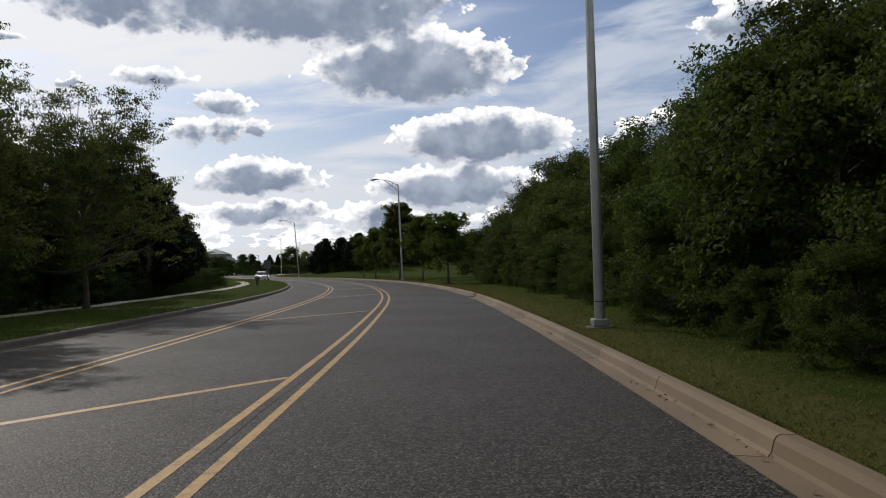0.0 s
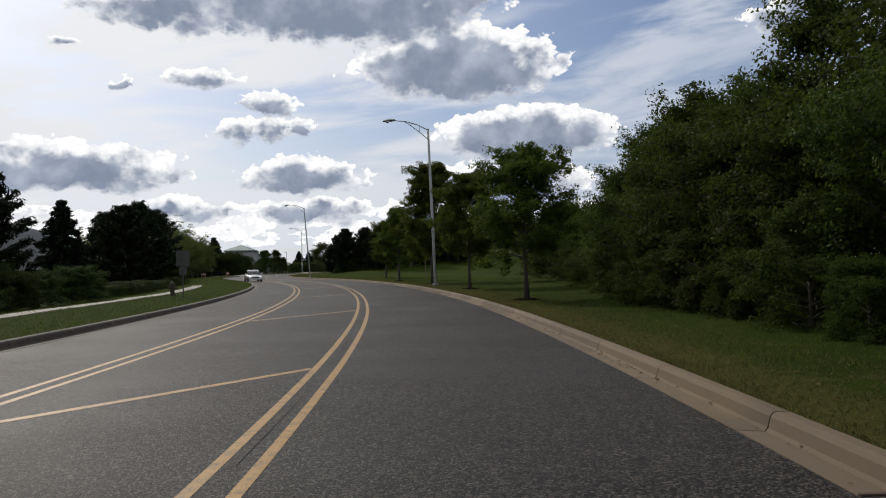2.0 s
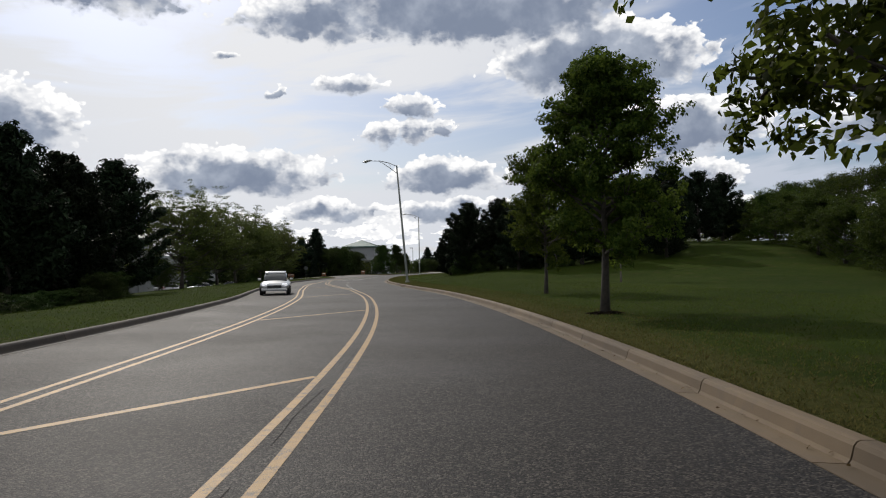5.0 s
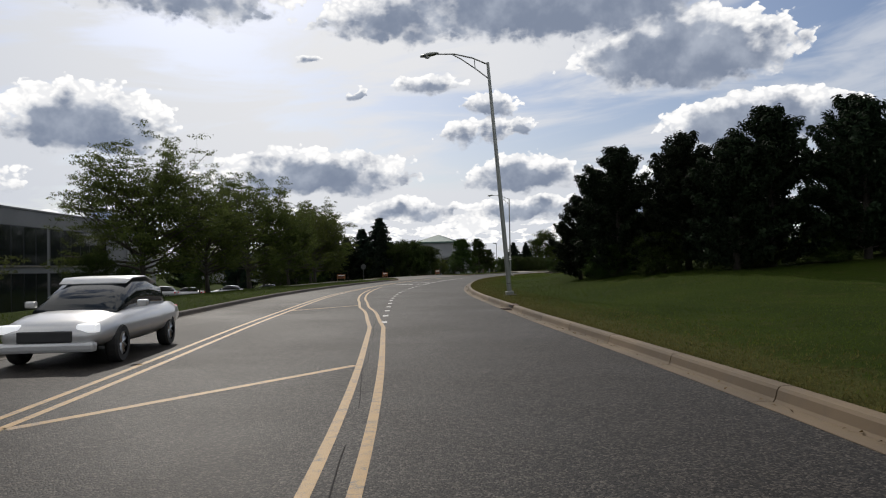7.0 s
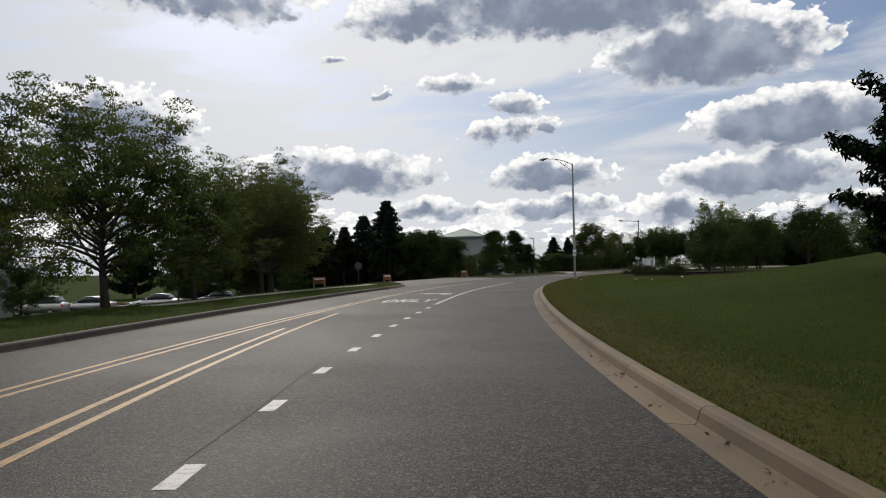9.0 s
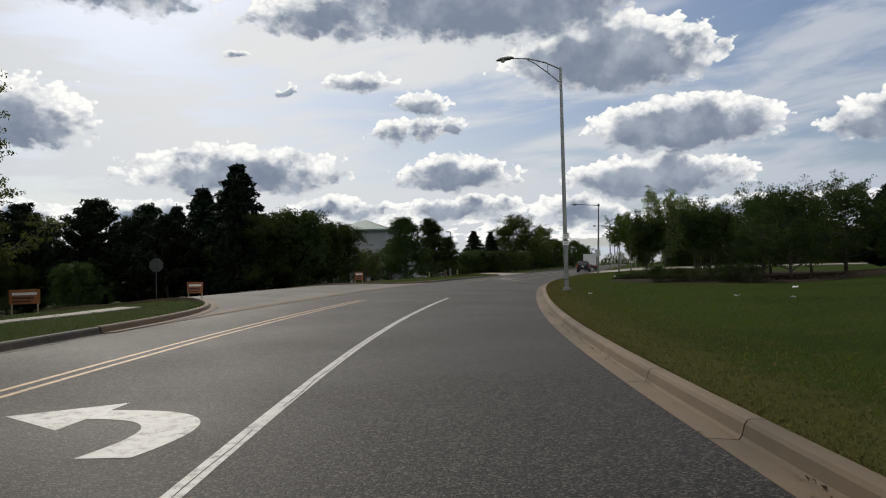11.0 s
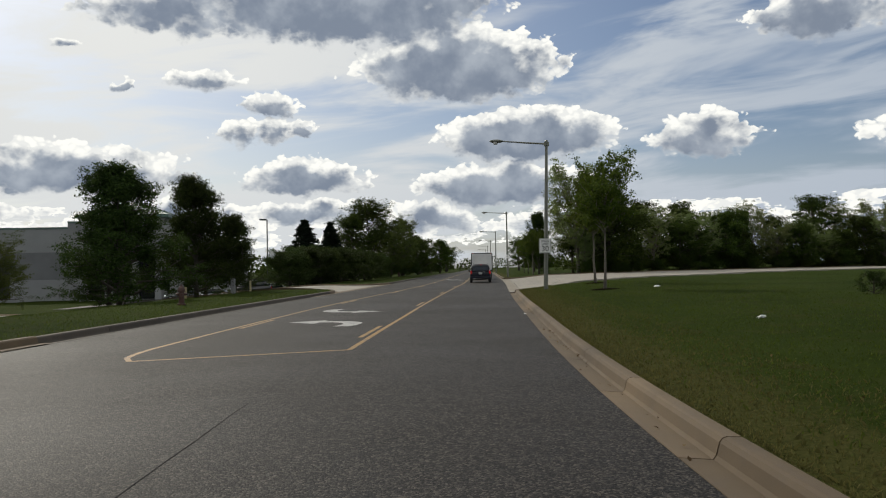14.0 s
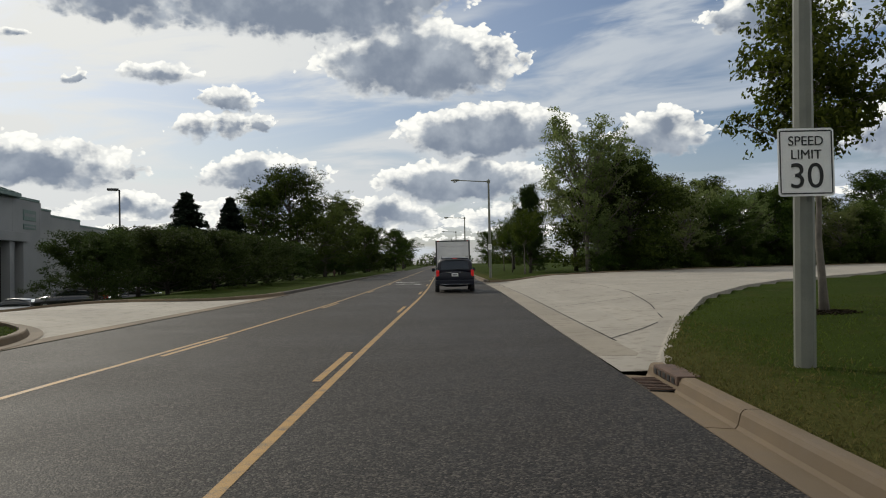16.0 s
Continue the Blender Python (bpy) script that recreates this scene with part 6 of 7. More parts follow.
def hall():
    """White hall with stepped parapets, a corner tower under a green pyramid roof and loading doors."""
    m = Matrix.Translation((-24.3, 341.0, -2.0)) @ Matrix.Rotation(radians(-4), 4, "Z") @ Matrix.Scale(0.91, 4)
    t = thing("white_hall", m, "white industrial hall with a green pyramid roof over its corner tower", "building")
    # tower: local square round the apex
    h, e = 5.8, 11.9
    slab_wall(t, "tower_wall", -h, h, -h, -h + 0.5, 0, e, STUCCO)
    slab_wall(t, "tower_wall", h - 0.5, h, -h + 0.502, h, 0, e, STUCCO)
    slab_wall(t, "tower_wall", -h, -h + 0.5, -h + 0.502, h, 0, e, STUCCO)
    slab_wall(t, "tower_wall", -h + 0.502, h - 0.502, h - 0.5, h, 0, e, STUCCO)
    o, z0, z1 = h + 0.7, e + 0.1, 14.9
    part("eave", bevelled(-o, o, -o, o, e + 0.002, e + 0.45, 0.04), TRIM, t)
    roof = part("roof", ([(-o, -o, z0 + 0.36), (o, -o, z0 + 0.36), (o, o, z0 + 0.36), (-o, o, z0 + 0.36), (0, 0, z1)], [(0, 1, 4), (1, 2, 4), (2, 3, 4), (3, 0, 4)]), GREENROOF, t, "green standing seam metal roof")
    for s in range(4):
        r = Matrix.Rotation(s * math.pi / 2, 4, "Z")
        for i in range(-11, 12):
            x = i * o / 11.5
            y0, k1 = -o, 1 - abs(x) / o
            a = r @ Vector((x, y0, z0 + 0.37))
            b = r @ Vector((x, -o + o * k1, z0 + 0.37 + (z1 - z0 - 0.36) * k1))
            if k1 > 0.05:
                part("seam", tube([a, b], [0.03, 0.03], 4), GREENROOF, roof)
    for x in (-3.5, 0.0, 3.5):
        part("recess", bevelled(x - 1.3, x + 1.3, -h - 0.02, -h - 0.002, 0.2, 6.4, 0.0), GLASS, t)
        part("recess", bevelled(h + 0.002, h + 0.02, x - 1.3, x + 1.3, 0.2, 6.4, 0.0), GLASS, t)
    for x in (-5.2, -1.8, 1.8, 5.2):
        part("column", bevelled(x - 0.45, x + 0.45, -h - 1.5, -h - 0.6, 0, 7.0, 0.05), STUCCO, t)
        part("column", bevelled(h + 0.6, h + 1.5, x - 0.45, x + 0.45, 0, 7.0, 0.05), STUCCO, t)
    part("canopy", bevelled(-h - 0.2, h + 1.7, -h - 1.7, -h - 0.004, 7.002, 8.0, 0.05), STUCCO, t)
    part("canopy", bevelled(h + 0.004, h + 1.7, -h, h + 0.2, 7.002, 8.0, 0.05), STUCCO, t)
    # the hall to the left, in stepped blocks
    for x0, x1, y0, z in ((-8.6, -h - 0.003, -3.4, 11.4), (-19.0, -8.603, -3.0, 10.6), (-44.0, -19.003, -3.0, 10.35), (-90.0, -44.003, -3.0, 10.1)):
        slab_wall(t, "wall", x0, x1, y0, y0 + 0.5, 0, z, STUCCO)
        part("coping", bevelled(x0, x1, y0 - 0.06, y0 + 0.56, z + 0.002, z + 0.3, 0.03), TRIM, t)
        part("roof", bevelled(x0, x1, y0 + 0.51, 45, z - 0.8, z - 0.5, 0.0), GREYWALL, t)
    yy = -3.0
    for x in (-18.6, -29.0, -55.0, -68.0):
        d = part("dock_door", bevelled(x - 1.7, x + 1.7, yy - 0.06, yy - 0.002, 0.9, 4.9, 0.02), DARK, t, "closed dark loading door")
        for i in range(5):
            part("panel", bevelled(x - 1.65, x + 1.65, yy - 0.085, yy - 0.062, 0.95 + i * 0.79, 1.68 + i * 0.79, 0.01), DARK, d)
    for x0, x1 in ((-18.9, -8.7), (-43.9, -19.1), (-89.9, -44.1)):
        part("wall_band", bevelled(x0, x1, yy - 0.012, yy - 0.002, 3.2, 7.2, 0.0), BANDGREY, t, "darker grey painted band")
    # the side along the road, stepping down behind the tower
    slab_wall(t, "wall", h - 0.5, h, h + 0.003, 13.4, 0, e, STUCCO)
    part("coping", bevelled(h - 0.56, h + 0.06, h + 0.71, 13.4, e + 0.002, e + 0.3, 0.03), TRIM, t)
    slab_wall(t, "wall", h - 1.2, h - 0.003, 13.403, 13.9, 0, e, STUCCO)
    for y0, y1, z in ((13.903, 19.0, 11.2), (19.003, 30.0, 10.6), (30.003, 70.0, 9.9)):
        slab_wall(t, "wall", h - 1.2, h - 0.7, y0, y1, 0, z, STUCCO)
        part("coping", bevelled(h - 1.26, h - 0.64, y0, y1, z + 0.002, z + 0.28, 0.03), TRIM, t)
    slab_wall(t, "wall", -90, h - 0.7, 70.003, 70.5, 0, 9.9, STUCCO)
    slab_wall(t, "wall", -90.5, -90.003, -3.0, 70.5, 0, 9.9, STUCCO)
    plate = part("name_plate", bevelled(h + 0.002, h + 0.06, 8.6, 12.2, 9.6, 10.8, 0.02), TRIM, t, "dark green sign panel with bars of writing")
    part("text_bar", bevelled(h + 0.062, h + 0.075, 8.9, 11.9, 10.05, 10.4, 0.0), GREYWALL, plate)
    plate = part("name_plate", bevelled(h + 0.002, h + 0.06, 8.6, 12.2, 8.6, 9.2, 0.02), TRIM, t, "dark green sign panel with bars of writing")
    part("text_bar", bevelled(h + 0.062, h + 0.075, 8.9, 11.9, 8.82, 8.98, 0.0), GREYWALL, plate)
    return t


hall()


def far_shed(x, y, turn, L, D, H, label, roof=None):
    t = thing("far_building", Matrix.Translation((x, y, -2.3)) @ Matrix.Rotation(turn, 4, "Z"), label, "building")
    for a in ((0, L, 0, 0.4), (0, L, D - 0.4, D), (0, 0.4, 0.402, D - 0.402), (L - 0.4, L, 0.402, D - 0.402)):
        slab_wall(t, "wall", *a, 0, H, STUCCO)
    part("roof", bevelled(-0.3, L + 0.3, -0.3, D + 0.3, H + 0.002, H + 0.4, 0.04), roof or GREYWALL, t)
    for i in range(int(L / 8)):
        window_unit(t, 2 + i * 8, 7 + i * 8, -0.003, 1.2, 3.0, 3)


far_shed(-150.0, 480.0, 0.2, 60, 30, 9, "pale flat roofed building behind trees")

# ---- vehicles ----
def loft(sections, closed=True):
    """Skin over rings of equal length."""
    vs, fs, m = [], [], len(sections[0])
    for i, ring in enumerate(sections):
        vs += [Vector(p) for p in ring]
        if i:
            o = (i - 1) * m
            fs += [(o + j, o + (j + 1) % m, o + m + (j + 1) % m, o + m + j) for j in range(m)]
    n = len(vs)
    if closed:
        fs += [tuple(range(m - 1, -1, -1)), tuple(range(n - m, n))]
    return vs, fs


def ring_at(y, half, z0, z1, tuck=0.08, n=5, power=3.2):
    """A rounded cross section of a body at y: superellipse with a tucked lower edge."""
    pts = []
    zc, hz = (z0 + z1) / 2, (z1 - z0) / 2
    for i in range(4 * n):
        a = 2 * math.pi * (i + 0.5) / (4 * n)
        c, s = math.cos(a), math.sin(a)
        r = (abs(c) ** power + abs(s) ** power) ** (-1 / power)
        x, z = half * r * c, zc + hz * r * s
        if z < zc:
            x *= 1 - tuck * ((zc - z) / hz) ** 2
        pts.append((x, y, z))
    return pts


def smooth_part(name, shape, mat, parent, label=""):
    me = mesh_of(name, shape[0], shape[1], mat, True)
    bm = bmesh.new()
    bm.from_mesh(me)
    bmesh.ops.recalc_face_normals(bm, faces=bm.faces)
    bm.to_mesh(me)
    bm.free()
    return part(name, me, mat, parent, label)


def wheel(parent, x, y, r=0.33, w=0.21):
    s = 1 if x > 0 else -1
    tyre = [(x - s * w, y, r), (x - s * w, y, r)]
    prof = [(0.0, 0.62), (0.0, 0.93), (0.04, 1.0), (w - 0.04, 1.0), (w, 0.93), (w, 0.62)]
    n = 20
    vs, fs = [], []
    for i in range(n):
        a = 2 * math.pi * i / n
        for d, q in prof:
            vs.append((x - s * d, y + math.cos(a) * q * r, r + math.sin(a) * q * r))
    m = len(prof)
    for i in range(n):
        for j in range(m - 1):
            fs.append((i * m + j, ((i + 1) % n) * m + j, ((i + 1) % n) * m + j + 1, i * m + j + 1))
    wh = part("wheel", (vs, fs), RUBBER, parent)
    vs = [(x - s * 0.03, y, r)] + [(x - s * (0.015 if i % 2 else 0.05), y + math.cos(2 * math.pi * i / n) * 0.62 * r, r + math.sin(2 * math.pi * i / n) * 0.62 * r) for i in range(n)]
    part("rim", (vs, [(0, 1 + i, 1 + (i + 1) % n) for i in range(n)]), ALLOY, wh)


def minivan(m):
    """Dark minivan; +y is its front."""
    t = thing("minivan", m, "dark navy minivan with red tail lights on the road", "car")
    st = [(-2.50, 0.86, 0.42, 0.98), (-2.46, 0.94, 0.34, 1.05), (-2.2, 0.985, 0.27, 1.08), (-1.2, 1.0, 0.24, 1.08), (0.4, 1.0, 0.24, 1.06), (1.3, 0.99, 0.24, 1.02), (1.9, 0.95, 0.26, 0.96), (2.35, 0.86, 0.3, 0.84), (2.55, 0.66, 0.36, 0.72)]
    smooth_part("body", loft([ring_at(*s) for s in st]), NAVY, t)
    gs = [(-2.44, 0.84, 0.95, 1.16), (-2.36, 0.86, 0.95, 1.55), (-2.1, 0.84, 0.95, 1.70), (-1.0, 0.83, 0.95, 1.755), (0.2, 0.81, 0.95, 1.74), (0.7, 0.78, 0.95, 1.66), (1.3, 0.80, 0.95, 1.30), (1.75, 0.8, 0.93, 1.02)]
    smooth_part("cabin", loft([ring_at(y, a, b, c, -0.10, 5, 4.5) for y, a, b, c in gs]), NAVY, t)
    part("rear_window", ([(-0.70, -2.475, 1.14), (0.70, -2.475, 1.14), (0.64, -2.385, 1.56), (-0.64, -2.385, 1.56)], [(0, 1, 2, 3)]), GLASS, t)
    for s in (-1, 1):
        part("side_window", ([(s * 0.905, -2.0, 1.14), (s * 0.905, 0.9, 1.14), (s * 0.83, 0.4, 1.60), (s * 0.85, -2.0, 1.60)], [(0, 1, 2, 3)]), GLASS, t)
        part("tail_light", bevelled(s * 0.86 - 0.07, s * 0.86 + 0.08, -2.50, -2.36, 0.80, 1.12, 0.03), TAILRED, t)
        part("reflector", bevelled(s * 0.80 - 0.08, s * 0.80 + 0.08, -2.53, -2.47, 0.46, 0.52, 0.008), TAILRED, t)
        mr = smooth_part("mirror", loft([ring_at(0.95, 0.1, 1.02, 1.2), ring_at(1.1, 0.08, 1.04, 1.18)]), NAVY, t)
        mr.matrix_basis = Matrix.Translation((s * 1.08, 0, 0))
        part("roof_rail", tube([(s * 0.66, -2.0, 1.75), (s * 0.66, -1.6, 1.80), (s * 0.65, 0.0, 1.80), (s * 0.65, 0.3, 1.76)], [0.018] * 4, 6), DARK, t)
        for y in (-1.62, 1.46):
            wheel(t, s * 0.99, y, 0.34)
    part("bumper", bevelled(-0.95, 0.95, -2.60, -2.40, 0.36, 0.62, 0.05), NAVY, t)
    part("bumper_strip", bevelled(-0.72, 0.72, -2.612, -2.598, 0.40, 0.425, 0.004), CHROME, t)
    part("garnish", bevelled(-0.42, 0.42, -2.53, -2.50, 0.99, 1.02, 0.006), CHROME, t)
    pl = part("number_plate", bevelled(-0.16, 0.16, -2.528, -2.512, 0.80, 0.95, 0.004), SIGNWHITE, t)
    part("text_bar", bevelled(-0.12, 0.12, -2.534, -2.529, 0.85, 0.90, 0.0), BLACK, pl)
    part("spoiler", bevelled(-0.68, 0.68, -2.50, -2.25, 1.66, 1.71, 0.02), NAVY, t)
    part("brake_light", bevelled(-0.12, 0.12, -2.512, -2.502, 1.665, 1.69, 0.002), TAILRED, t)
    part("wiper", tube([(-0.05, -2.50, 1.15), (0.42, -2.49, 1.19)], [0.012, 0.008], 5), DARK, t)
    part("windscreen", ([(-0.72, 1.72, 1.04), (0.72, 1.72, 1.04), (0.66, 0.80, 1.64), (-0.66, 0.80, 1.64)], [(0, 1, 2, 3)]), GLASS, t)
    part("exhaust", tube([(0.55, -2.62, 0.28), (0.55, -2.3, 0.28)], [0.035, 0.035], 8), CHROME, t)
    return t


def box_truck(m):
    t = thing("box_truck", m, "white box truck with a plain rear door", "truck")
    W, H0, H1, L = 1.18, 0.95, 3.05, 5.2
    part("cargo_box", bevelled(-W, W, 0, L, H0, H1, 0.03), TRUCKWHITE, t)
    for x in (-W, W):
        part("corner_post", bevelled(x - 0.05, x + 0.05, -0.05, 0.06, H0 - 0.02, H1 + 0.02, 0.015), SIGNBACK, t)
    part("top_rail", bevelled(-W - 0.04, W + 0.04, -0.055, 0.05, H1 - 0.06, H1 + 0.03, 0.015), SIGNBACK, t)
    d = part("rear_door", bevelled(-W + 0.06, W - 0.06, -0.035, -0.002, H0 + 0.04, H1 - 0.08, 0.01), TRUCKWHITE, t)
    for i in range(6):
        part("slat", bevelled(-W + 0.07, W - 0.07, -0.05, -0.036, H0 + 0.06 + i * 0.325, H0 + 0.37 + i * 0.325, 0.012), TRUCKWHITE, d)
    part("latch", bevelled(-0.12, 0.12, -0.075, -0.051, H0 + 0.12, H0 + 0.2, 0.008), CHROME, d)
    for s in (-1, 1):
        for i in range(9):
            part("side_rib", bevelled(s * (W + 0.004) - 0.012, s * (W + 0.004) + 0.012, 0.3 + i * 0.55, 0.36 + i * 0.55, H0 + 0.05, H1 - 0.1, 0.004), TRUCKWHITE, t)
        part("tail_light", bevelled(s * 0.9 - 0.11, s * 0.9 + 0.11, -0.10, -0.04, 0.72, 0.84, 0.01), TAILRED, t)
        part("marker_light", bevelled(s * 1.05 - 0.05, s * 1.05 + 0.05, -0.075, -0.056, H1 - 0.05, H1 - 0.01, 0.005), TAILRED, t)
        part("mud_flap", bevelled(s * 0.85 - 0.28, s * 0.85 + 0.28, 0.35, 0.37, 0.25, 0.72, 0.004), RUBBER, t)
        wheel(t, s * 1.12, 1.1, 0.42, 0.26)
        wheel(t, s * 1.12, 6.1, 0.42, 0.24)
        part("chassis_rail", bevelled(s * 0.42 - 0.05, s * 0.42 + 0.05, 0.02, 7.0, 0.62, 0.90, 0.01), DARK, t)
        part("mirror", bevelled(s * 1.28 - 0.1, s * 1.28 + 0.1, 6.75, 6.83, 1.55, 2.0, 0.03), BLACK, t)
    part("bumper", bevelled(-1.1, 1.1, -0.08, 0.05, 0.52, 0.66, 0.02), DARK, t)
    pl = part("number_plate", bevelled(-0.15, 0.15, -0.092, -0.082, 0.54, 0.65, 0.002), SIGNWHITE, t)
    part("text_bar", bevelled(-0.11, 0.11, -0.097, -0.0925, 0.575, 0.615, 0.0), BLACK, pl)
    smooth_part("cab", loft([ring_at(y, a, b, c, 0.05, 5, 4.0) for y, a, b, c in ((5.25, 0.98, 0.5, 2.2), (6.1, 1.0, 0.45, 2.25), (6.6, 1.0, 0.45, 2.0), (6.95, 0.98, 0.45, 1.35), (7.5, 0.9, 0.48, 1.2), (7.65, 0.8, 0.5, 1.0))]), TRUCKWHITE, t)
    return t


def sedan(m, paint, label, suv=False):
    """A parked or passing car; +y is its front."""
    t = thing("car", m, label, "car")
    k1 = 1.18 if suv else 1.0
    st = [(-2.30, 0.70, 0.42, 0.80), (-2.22, 0.83, 0.30, 0.92), (-1.7, 0.90, 0.24, 0.95), (-0.6, 0.91, 0.22, 0.94), (0.6, 0.91, 0.22, 0.92), (1.4, 0.89, 0.24, 0.86), (2.0, 0.82, 0.28, 0.76), (2.30, 0.62, 0.36, 0.62)]
    smooth_part("body", loft([ring_at(y, a, b, c * k1) for y, a, b, c in st]), paint, t)
    back = -2.1 if suv else -1.75
    gs = [(back, 0.70, 0.80, 0.94), (back + 0.45, 0.72, 0.80, 1.32), (-0.6, 0.70, 0.80, 1.43), (0.1, 0.69, 0.80, 1.41), (0.5, 0.68, 0.80, 1.24), (1.15, 0.70, 0.80, 0.9)]
    smooth_part("cabin", loft([ring_at(y, a, b, c * k1, -0.12, 5, 4.0) for y, a, b, c in gs]), GLASS, t, "dark glazed cabin")
    smooth_part("roof", loft([ring_at(y, a, b * k1, c * k1, 0.0, 4, 4.0) for y, a, b, c in ((back + 0.42, 0.62, 1.28, 1.35), (-0.6, 0.64, 1.40, 1.455), (0.1, 0.63, 1.38, 1.435), (0.35, 0.6, 1.30, 1.33))]), paint, t)
    for s in (-1, 1):
        part("head_light", bevelled(s * 0.60 - 0.17, s * 0.60 + 0.14, 2.06, 2.26, 0.56 * k1, 0.70 * k1, 0.03), HEADWHITE, t)
        part("tail_light", bevelled(s * 0.64 - 0.14, s * 0.64 + 0.12, -2.32, -2.15, 0.62 * k1, 0.80 * k1, 0.03), TAILRED, t)
        part("mirror", bevelled(s * 0.97 - 0.09, s * 0.97 + 0.09, 0.55, 0.68, 0.90 * k1, 1.02 * k1, 0.03), paint, t)
        for y in (-1.38, 1.40):
            wheel(t, s * 0.90, y, 0.32)
    part("grille", bevelled(-0.42, 0.42, 2.27, 2.325, 0.42, 0.60, 0.02), DARK, t)
    part("bumper", bevelled(-0.76, 0.76, 2.16, 2.34, 0.26, 0.42, 0.05), paint, t)
    return t


def stand(x, y, turn, z=None):
    return Matrix.Translation((x, y, ground_at(x, y) if z is None else z)) @ Matrix.Rotation(turn, 4, "Z")


minivan(stand(16.00, 303.33, radians(-12.2), 0.0))
box_truck(stand(19.15, 316.90, radians(-12.0), 0.0))
sd_ = at(131.5, -9.2)
sedan(stand(sd_.x, sd_.y, along(131.5) + math.pi, 0.0), SILVER, "silver white sedan with headlights on the far lane")
for x, y, tn, paint, lb, suv in ((-42.5, 205.5, 100, SILVER, "white parked car in the car park", True), (-41.0, 210.0, 98, SILVER, "silver parked car in the car park", False), (-37.0, 214.5, 98, SILVER, "pale parked sedan in the car park", False),
                                 (-34.0, 221.0, 98, GREYCAR, "grey parked car in the car park", False), (-11.8, 324.0, 80, SILVER, "white parked sedan by the hall", False), (-15.5, 327.0, 80, GREYCAR, "grey parked sedan by the hall", False),
                                 (-7.2, 321.0, 95, BLACKCAR, "black parked car by the hedge", True), (-6.0, 338.5, 95, BLACKCAR, "black parked car under the trees", False), (-22.5, 40.0, 100, GREYCAR, "dark parked car behind the trees", False),
                                 (-21.0, 34.0, 100, SILVER, "pale parked car behind the trees", False), (-23.0, 46.5, 100, BLACKCAR, "black parked car behind the trees", True)):
    sedan(stand(x, y, radians(tn)), paint, lb, suv)


def car_park(x, y, turn, L, D, label):
    n, m_ = 20, 6
    vs = []
    r = Matrix.Rotation(turn, 2)
    for i in range(n + 1):
        for j in range(m_ + 1):
            p = r @ Vector(((i / n - 0.5) * L, (j / m_ - 0.5) * D))
            vs.append((x + p.x, y + p.y, ground_at(x + p.x, y + p.y) + 0.03))
    fs = [(i * (m_ + 1) + j, (i + 1) * (m_ + 1) + j, (i + 1) * (m_ + 1) + j + 1, i * (m_ + 1) + j + 1) for i in range(n) for j in range(m_)]
    tagged(new("car_park", mesh_of("car_park", vs, fs, ASPHALT)), label, "car park", kind="structure")


car_park(-38.0, 218.0, radians(97), 26, 14, "asphalt car park behind the trees")
car_park(-16.0, 330.0, radians(80), 40, 12, "asphalt car park before the white hall")
car_park(-22.0, 36.0, radians(84), 40, 9, "asphalt car park behind the first trees")


# ---- grass near the road ----
def blades(name, u0, u1, v0, v1, count, seed, height, label, mat):
    g = np.random.default_rng(seed)
    u, v = g.uniform(u0, u1, count), v0 + (v1 - v0) * g.uniform(0, 1, count) ** (2.0 if v0 > 0 else 1.3)
    thin = g.uniform(0, 1, count)
    keep = [not (mat is BLADE and 0 < b < 0.6 + 2.2 * q) and not (204 < a < 320 and any(inside(p, a, b) for p in OPENINGS)) for a, b, q in zip(u, v, thin)]
    u, v = u[keep], v[keep]
    x = np.interp(u, US, LINE[:, 0]) + np.interp(u, US, TAN_[:, 1]) * v
    y = np.interp(u, US, LINE[:, 1]) - np.interp(u, US, TAN_[:, 0]) * v
    z = np.array([level(a, b) for a, b in zip(u, v)])
    n = len(u)
    h = height * g.uniform(0.5, 1.5, n)
    a = g.uniform(0, 2 * math.pi, n)
    lean = g.normal(0, 0.5, (n, 2)) * h[:, None]
    wd = 0.005 + 0.007 * g.uniform(0, 1, n)
    p = np.stack([x, y, z - 0.01], 1)
    side = np.stack([np.cos(a) * wd, np.sin(a) * wd, np.zeros(n)], 1)
    tip = p + np.stack([lean[:, 0], lean[:, 1], h], 1)
    mid = (p + tip) / 2 + np.stack([-lean[:, 0] * .15, -lean[:, 1] * .15, h * 0.12], 1)
    q = np.stack([p - side, p + side, mid + side * 0.8, tip], 1).reshape(-1, 3)
    tagged(new(name, quads_mesh(name, q, mat)), label, "grass", kind="stuff")


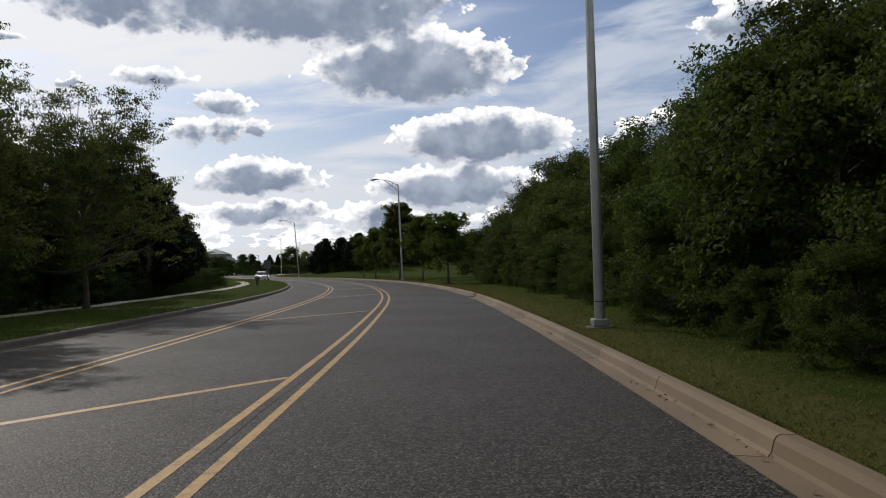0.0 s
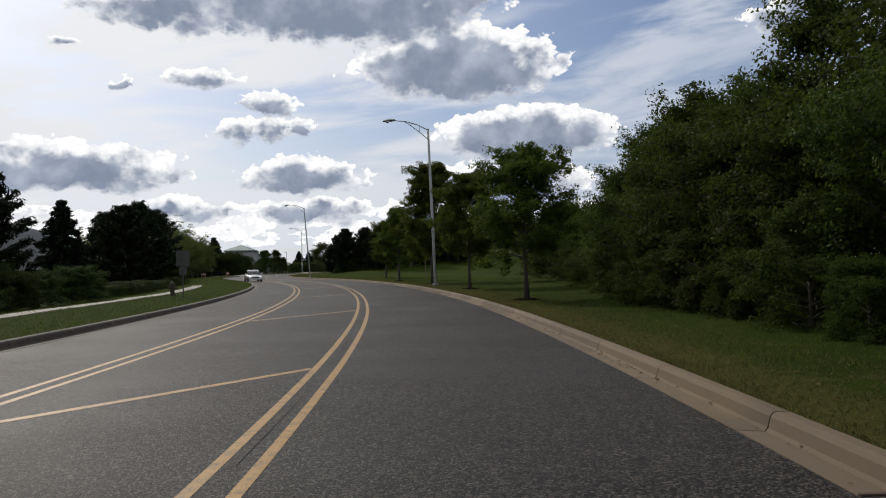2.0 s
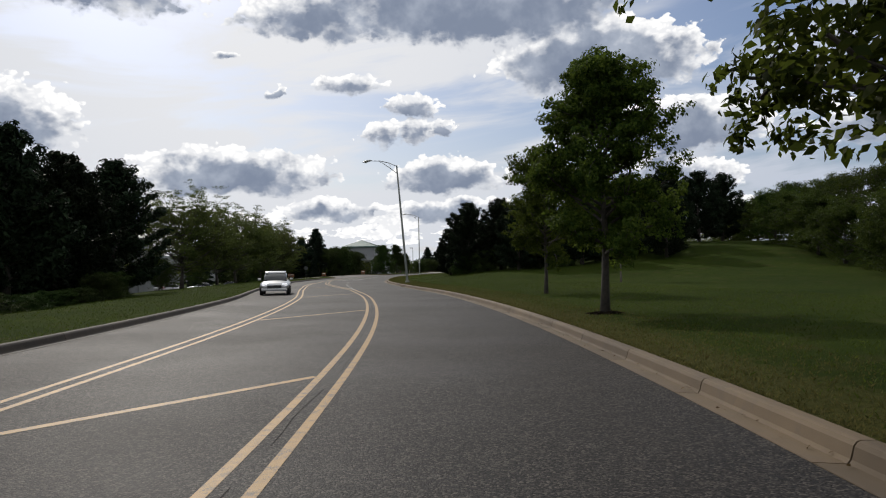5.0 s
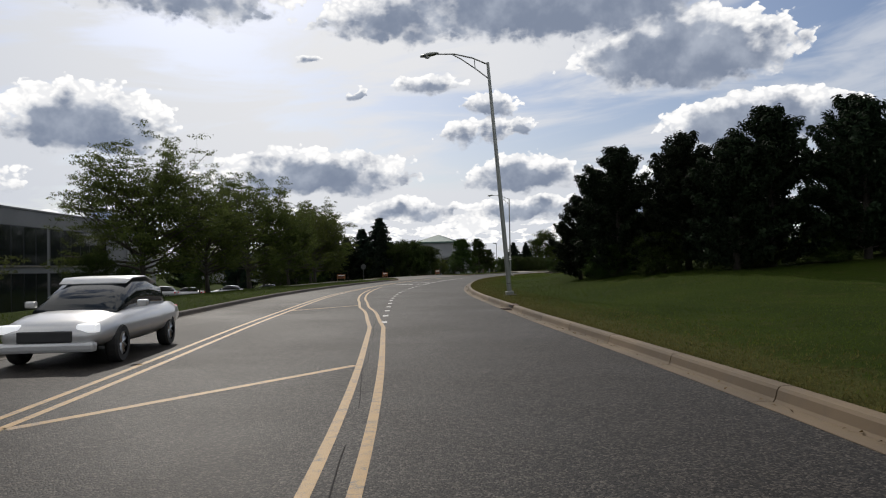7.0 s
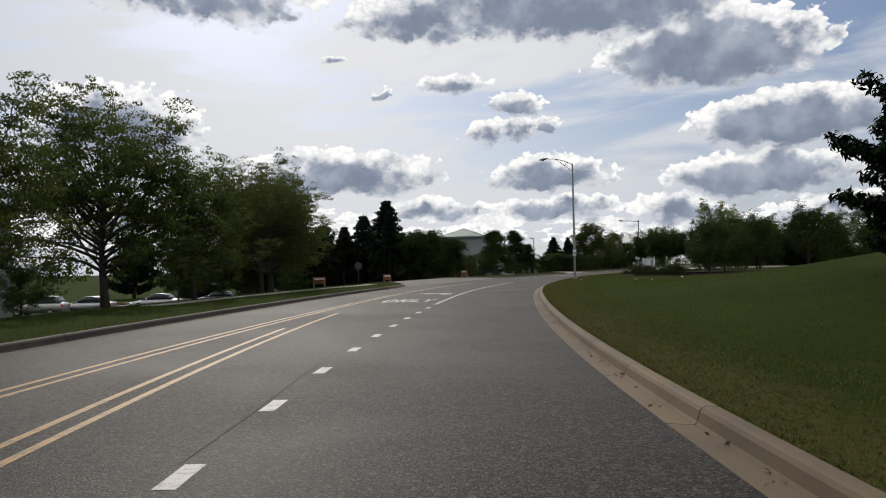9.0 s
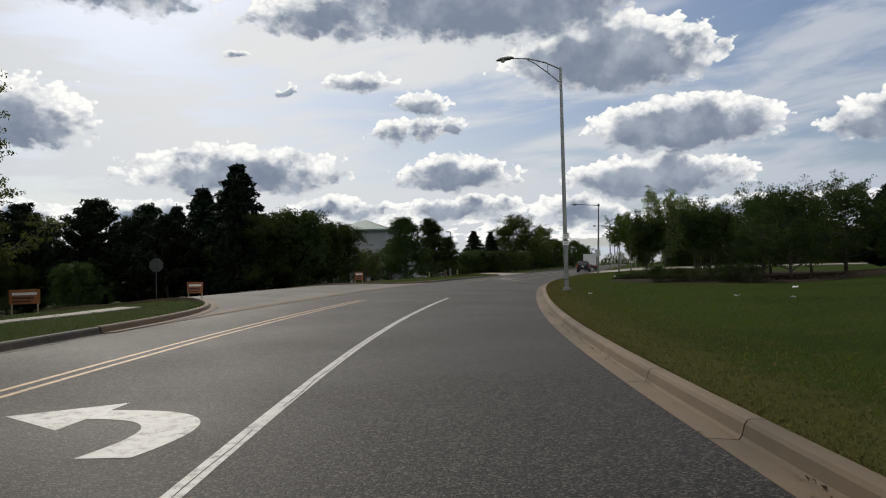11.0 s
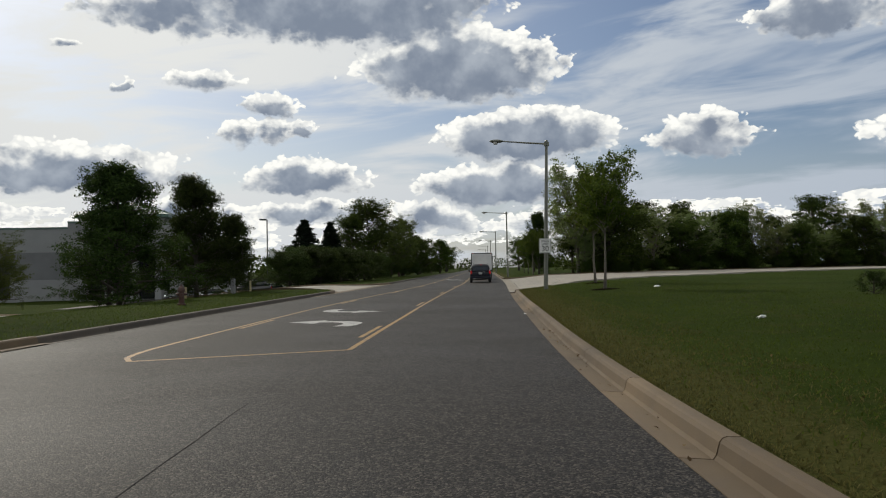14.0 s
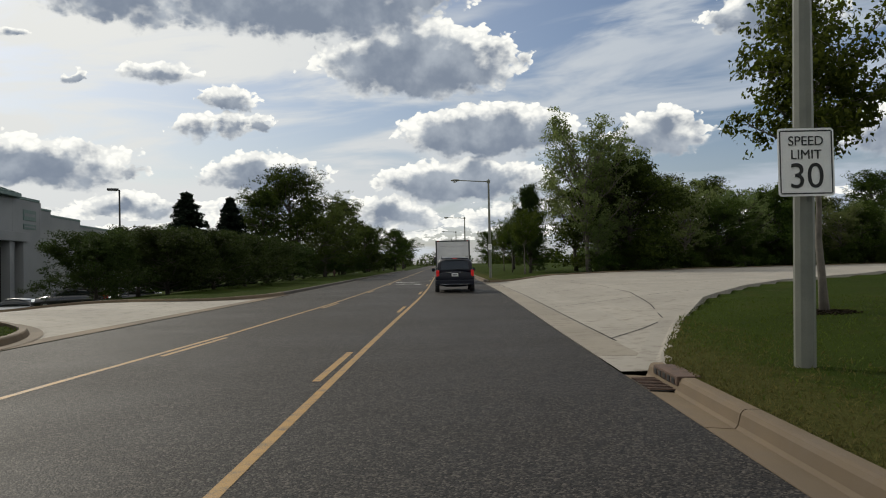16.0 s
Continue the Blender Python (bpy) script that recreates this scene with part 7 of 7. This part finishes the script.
def scrap(x, y, size, seed, mat, name, label, category):
    """A small crumpled sheet lying where the wind left it."""
    g = random.Random(seed)
    vs = [(g.uniform(-0.1, 0.1) * size + i * size * 0.33 - size * 0.5, j * size * 0.3 - size * 0.3 + g.uniform(-0.08, 0.08) * size, g.uniform(0.02, 0.3) * size) for i in range(4) for j in range(3)]
    fs = [(i * 3 + j, i * 3 + 3 + j, i * 3 + 4 + j, i * 3 + 1 + j) for i in range(3) for j in range(2)]
    n = len(vs)
    vs += [(a, b, c - 0.15 * size) for a, b, c in vs]
    fs += [tuple(q + n for q in f[::-1]) for f in fs]
    u, v = uv_of(x, y)
    z = level(u, v) if v > KB else 0.0
    o = new(name, mesh_of(name, vs, fs, mat, False))
    o.matrix_world = pose(x, y, z + 0.01, 0, 0, g.uniform(0, 6))
    tagged(o, label, category)


for i, (x, y, s_) in enumerate(((14.0, 81.1, 0.28), (7.2, 254.4, 0.14), (6.9, 255.1, 0.08), (17.7, 268.6, 0.3), (11.2, 214.5, 0.22), (6.9, 209.1, 0.2), (7.9, 207.0, 0.16), (2.8, 214.7, 0.16), (10.2, 247.8, 0.2))):
    scrap(x, y, s_, i, SIGNWHITE, "litter_scrap", "crumpled scrap of white litter on the verge", "litter")


blades("verge_grass", -4, 290, KB + 0.03, 12.0, 320000, 81, 0.042, "short green grass along the kerb", BLADE)
blades("dry_grass", -4, 290, KB + 0.02, 2.8, 170000, 83, 0.040, "dry straw-coloured grass at the kerb", STRAW)
blades("verge_grass", 0, 300, LEFT - 0.25, LEFT - 7.0, 60000, 82, 0.06, "short green grass on the far verge", BLADE)


def fallen_leaves(count, seed):
    """Dry leaves and twigs gathered in the gutter and along the verge."""
    g = np.random.default_rng(seed)
    heap = g.uniform(-2, 285, 70)
    u = np.where(g.uniform(size=count) < 0.35, heap[g.integers(0, 70, count)] + g.normal(0, 0.7, count), g.uniform(-2, 285, count))
    v = np.where(g.uniform(size=count) < 0.7, 0.27 - np.abs(g.normal(0, 0.09, count)), g.uniform(KB, 3.5, count))
    ok = u < 272
    u, v = u[ok], v[ok]
    x = np.interp(u, US, LINE[:, 0]) + np.interp(u, US, TAN_[:, 1]) * v
    y = np.interp(u, US, LINE[:, 1]) - np.interp(u, US, TAN_[:, 0]) * v
    z = np.array([level(a, b) + 0.02 if b > KB else 0.012 for a, b in zip(u, v)])
    c = np.stack([x, y, z], 1)
    q, _ = leaf_quads(c, np.zeros_like(c) + np.array([0, 0, 1.0]), 0.055, g, 0.35, 0.55)
    tagged(new("fallen_leaves", quads_mesh("fallen_leaves", q, DEADLEAF)), "scattered dry brown leaves in the gutter", "leaves", kind="stuff")


fallen_leaves(1500, 91)
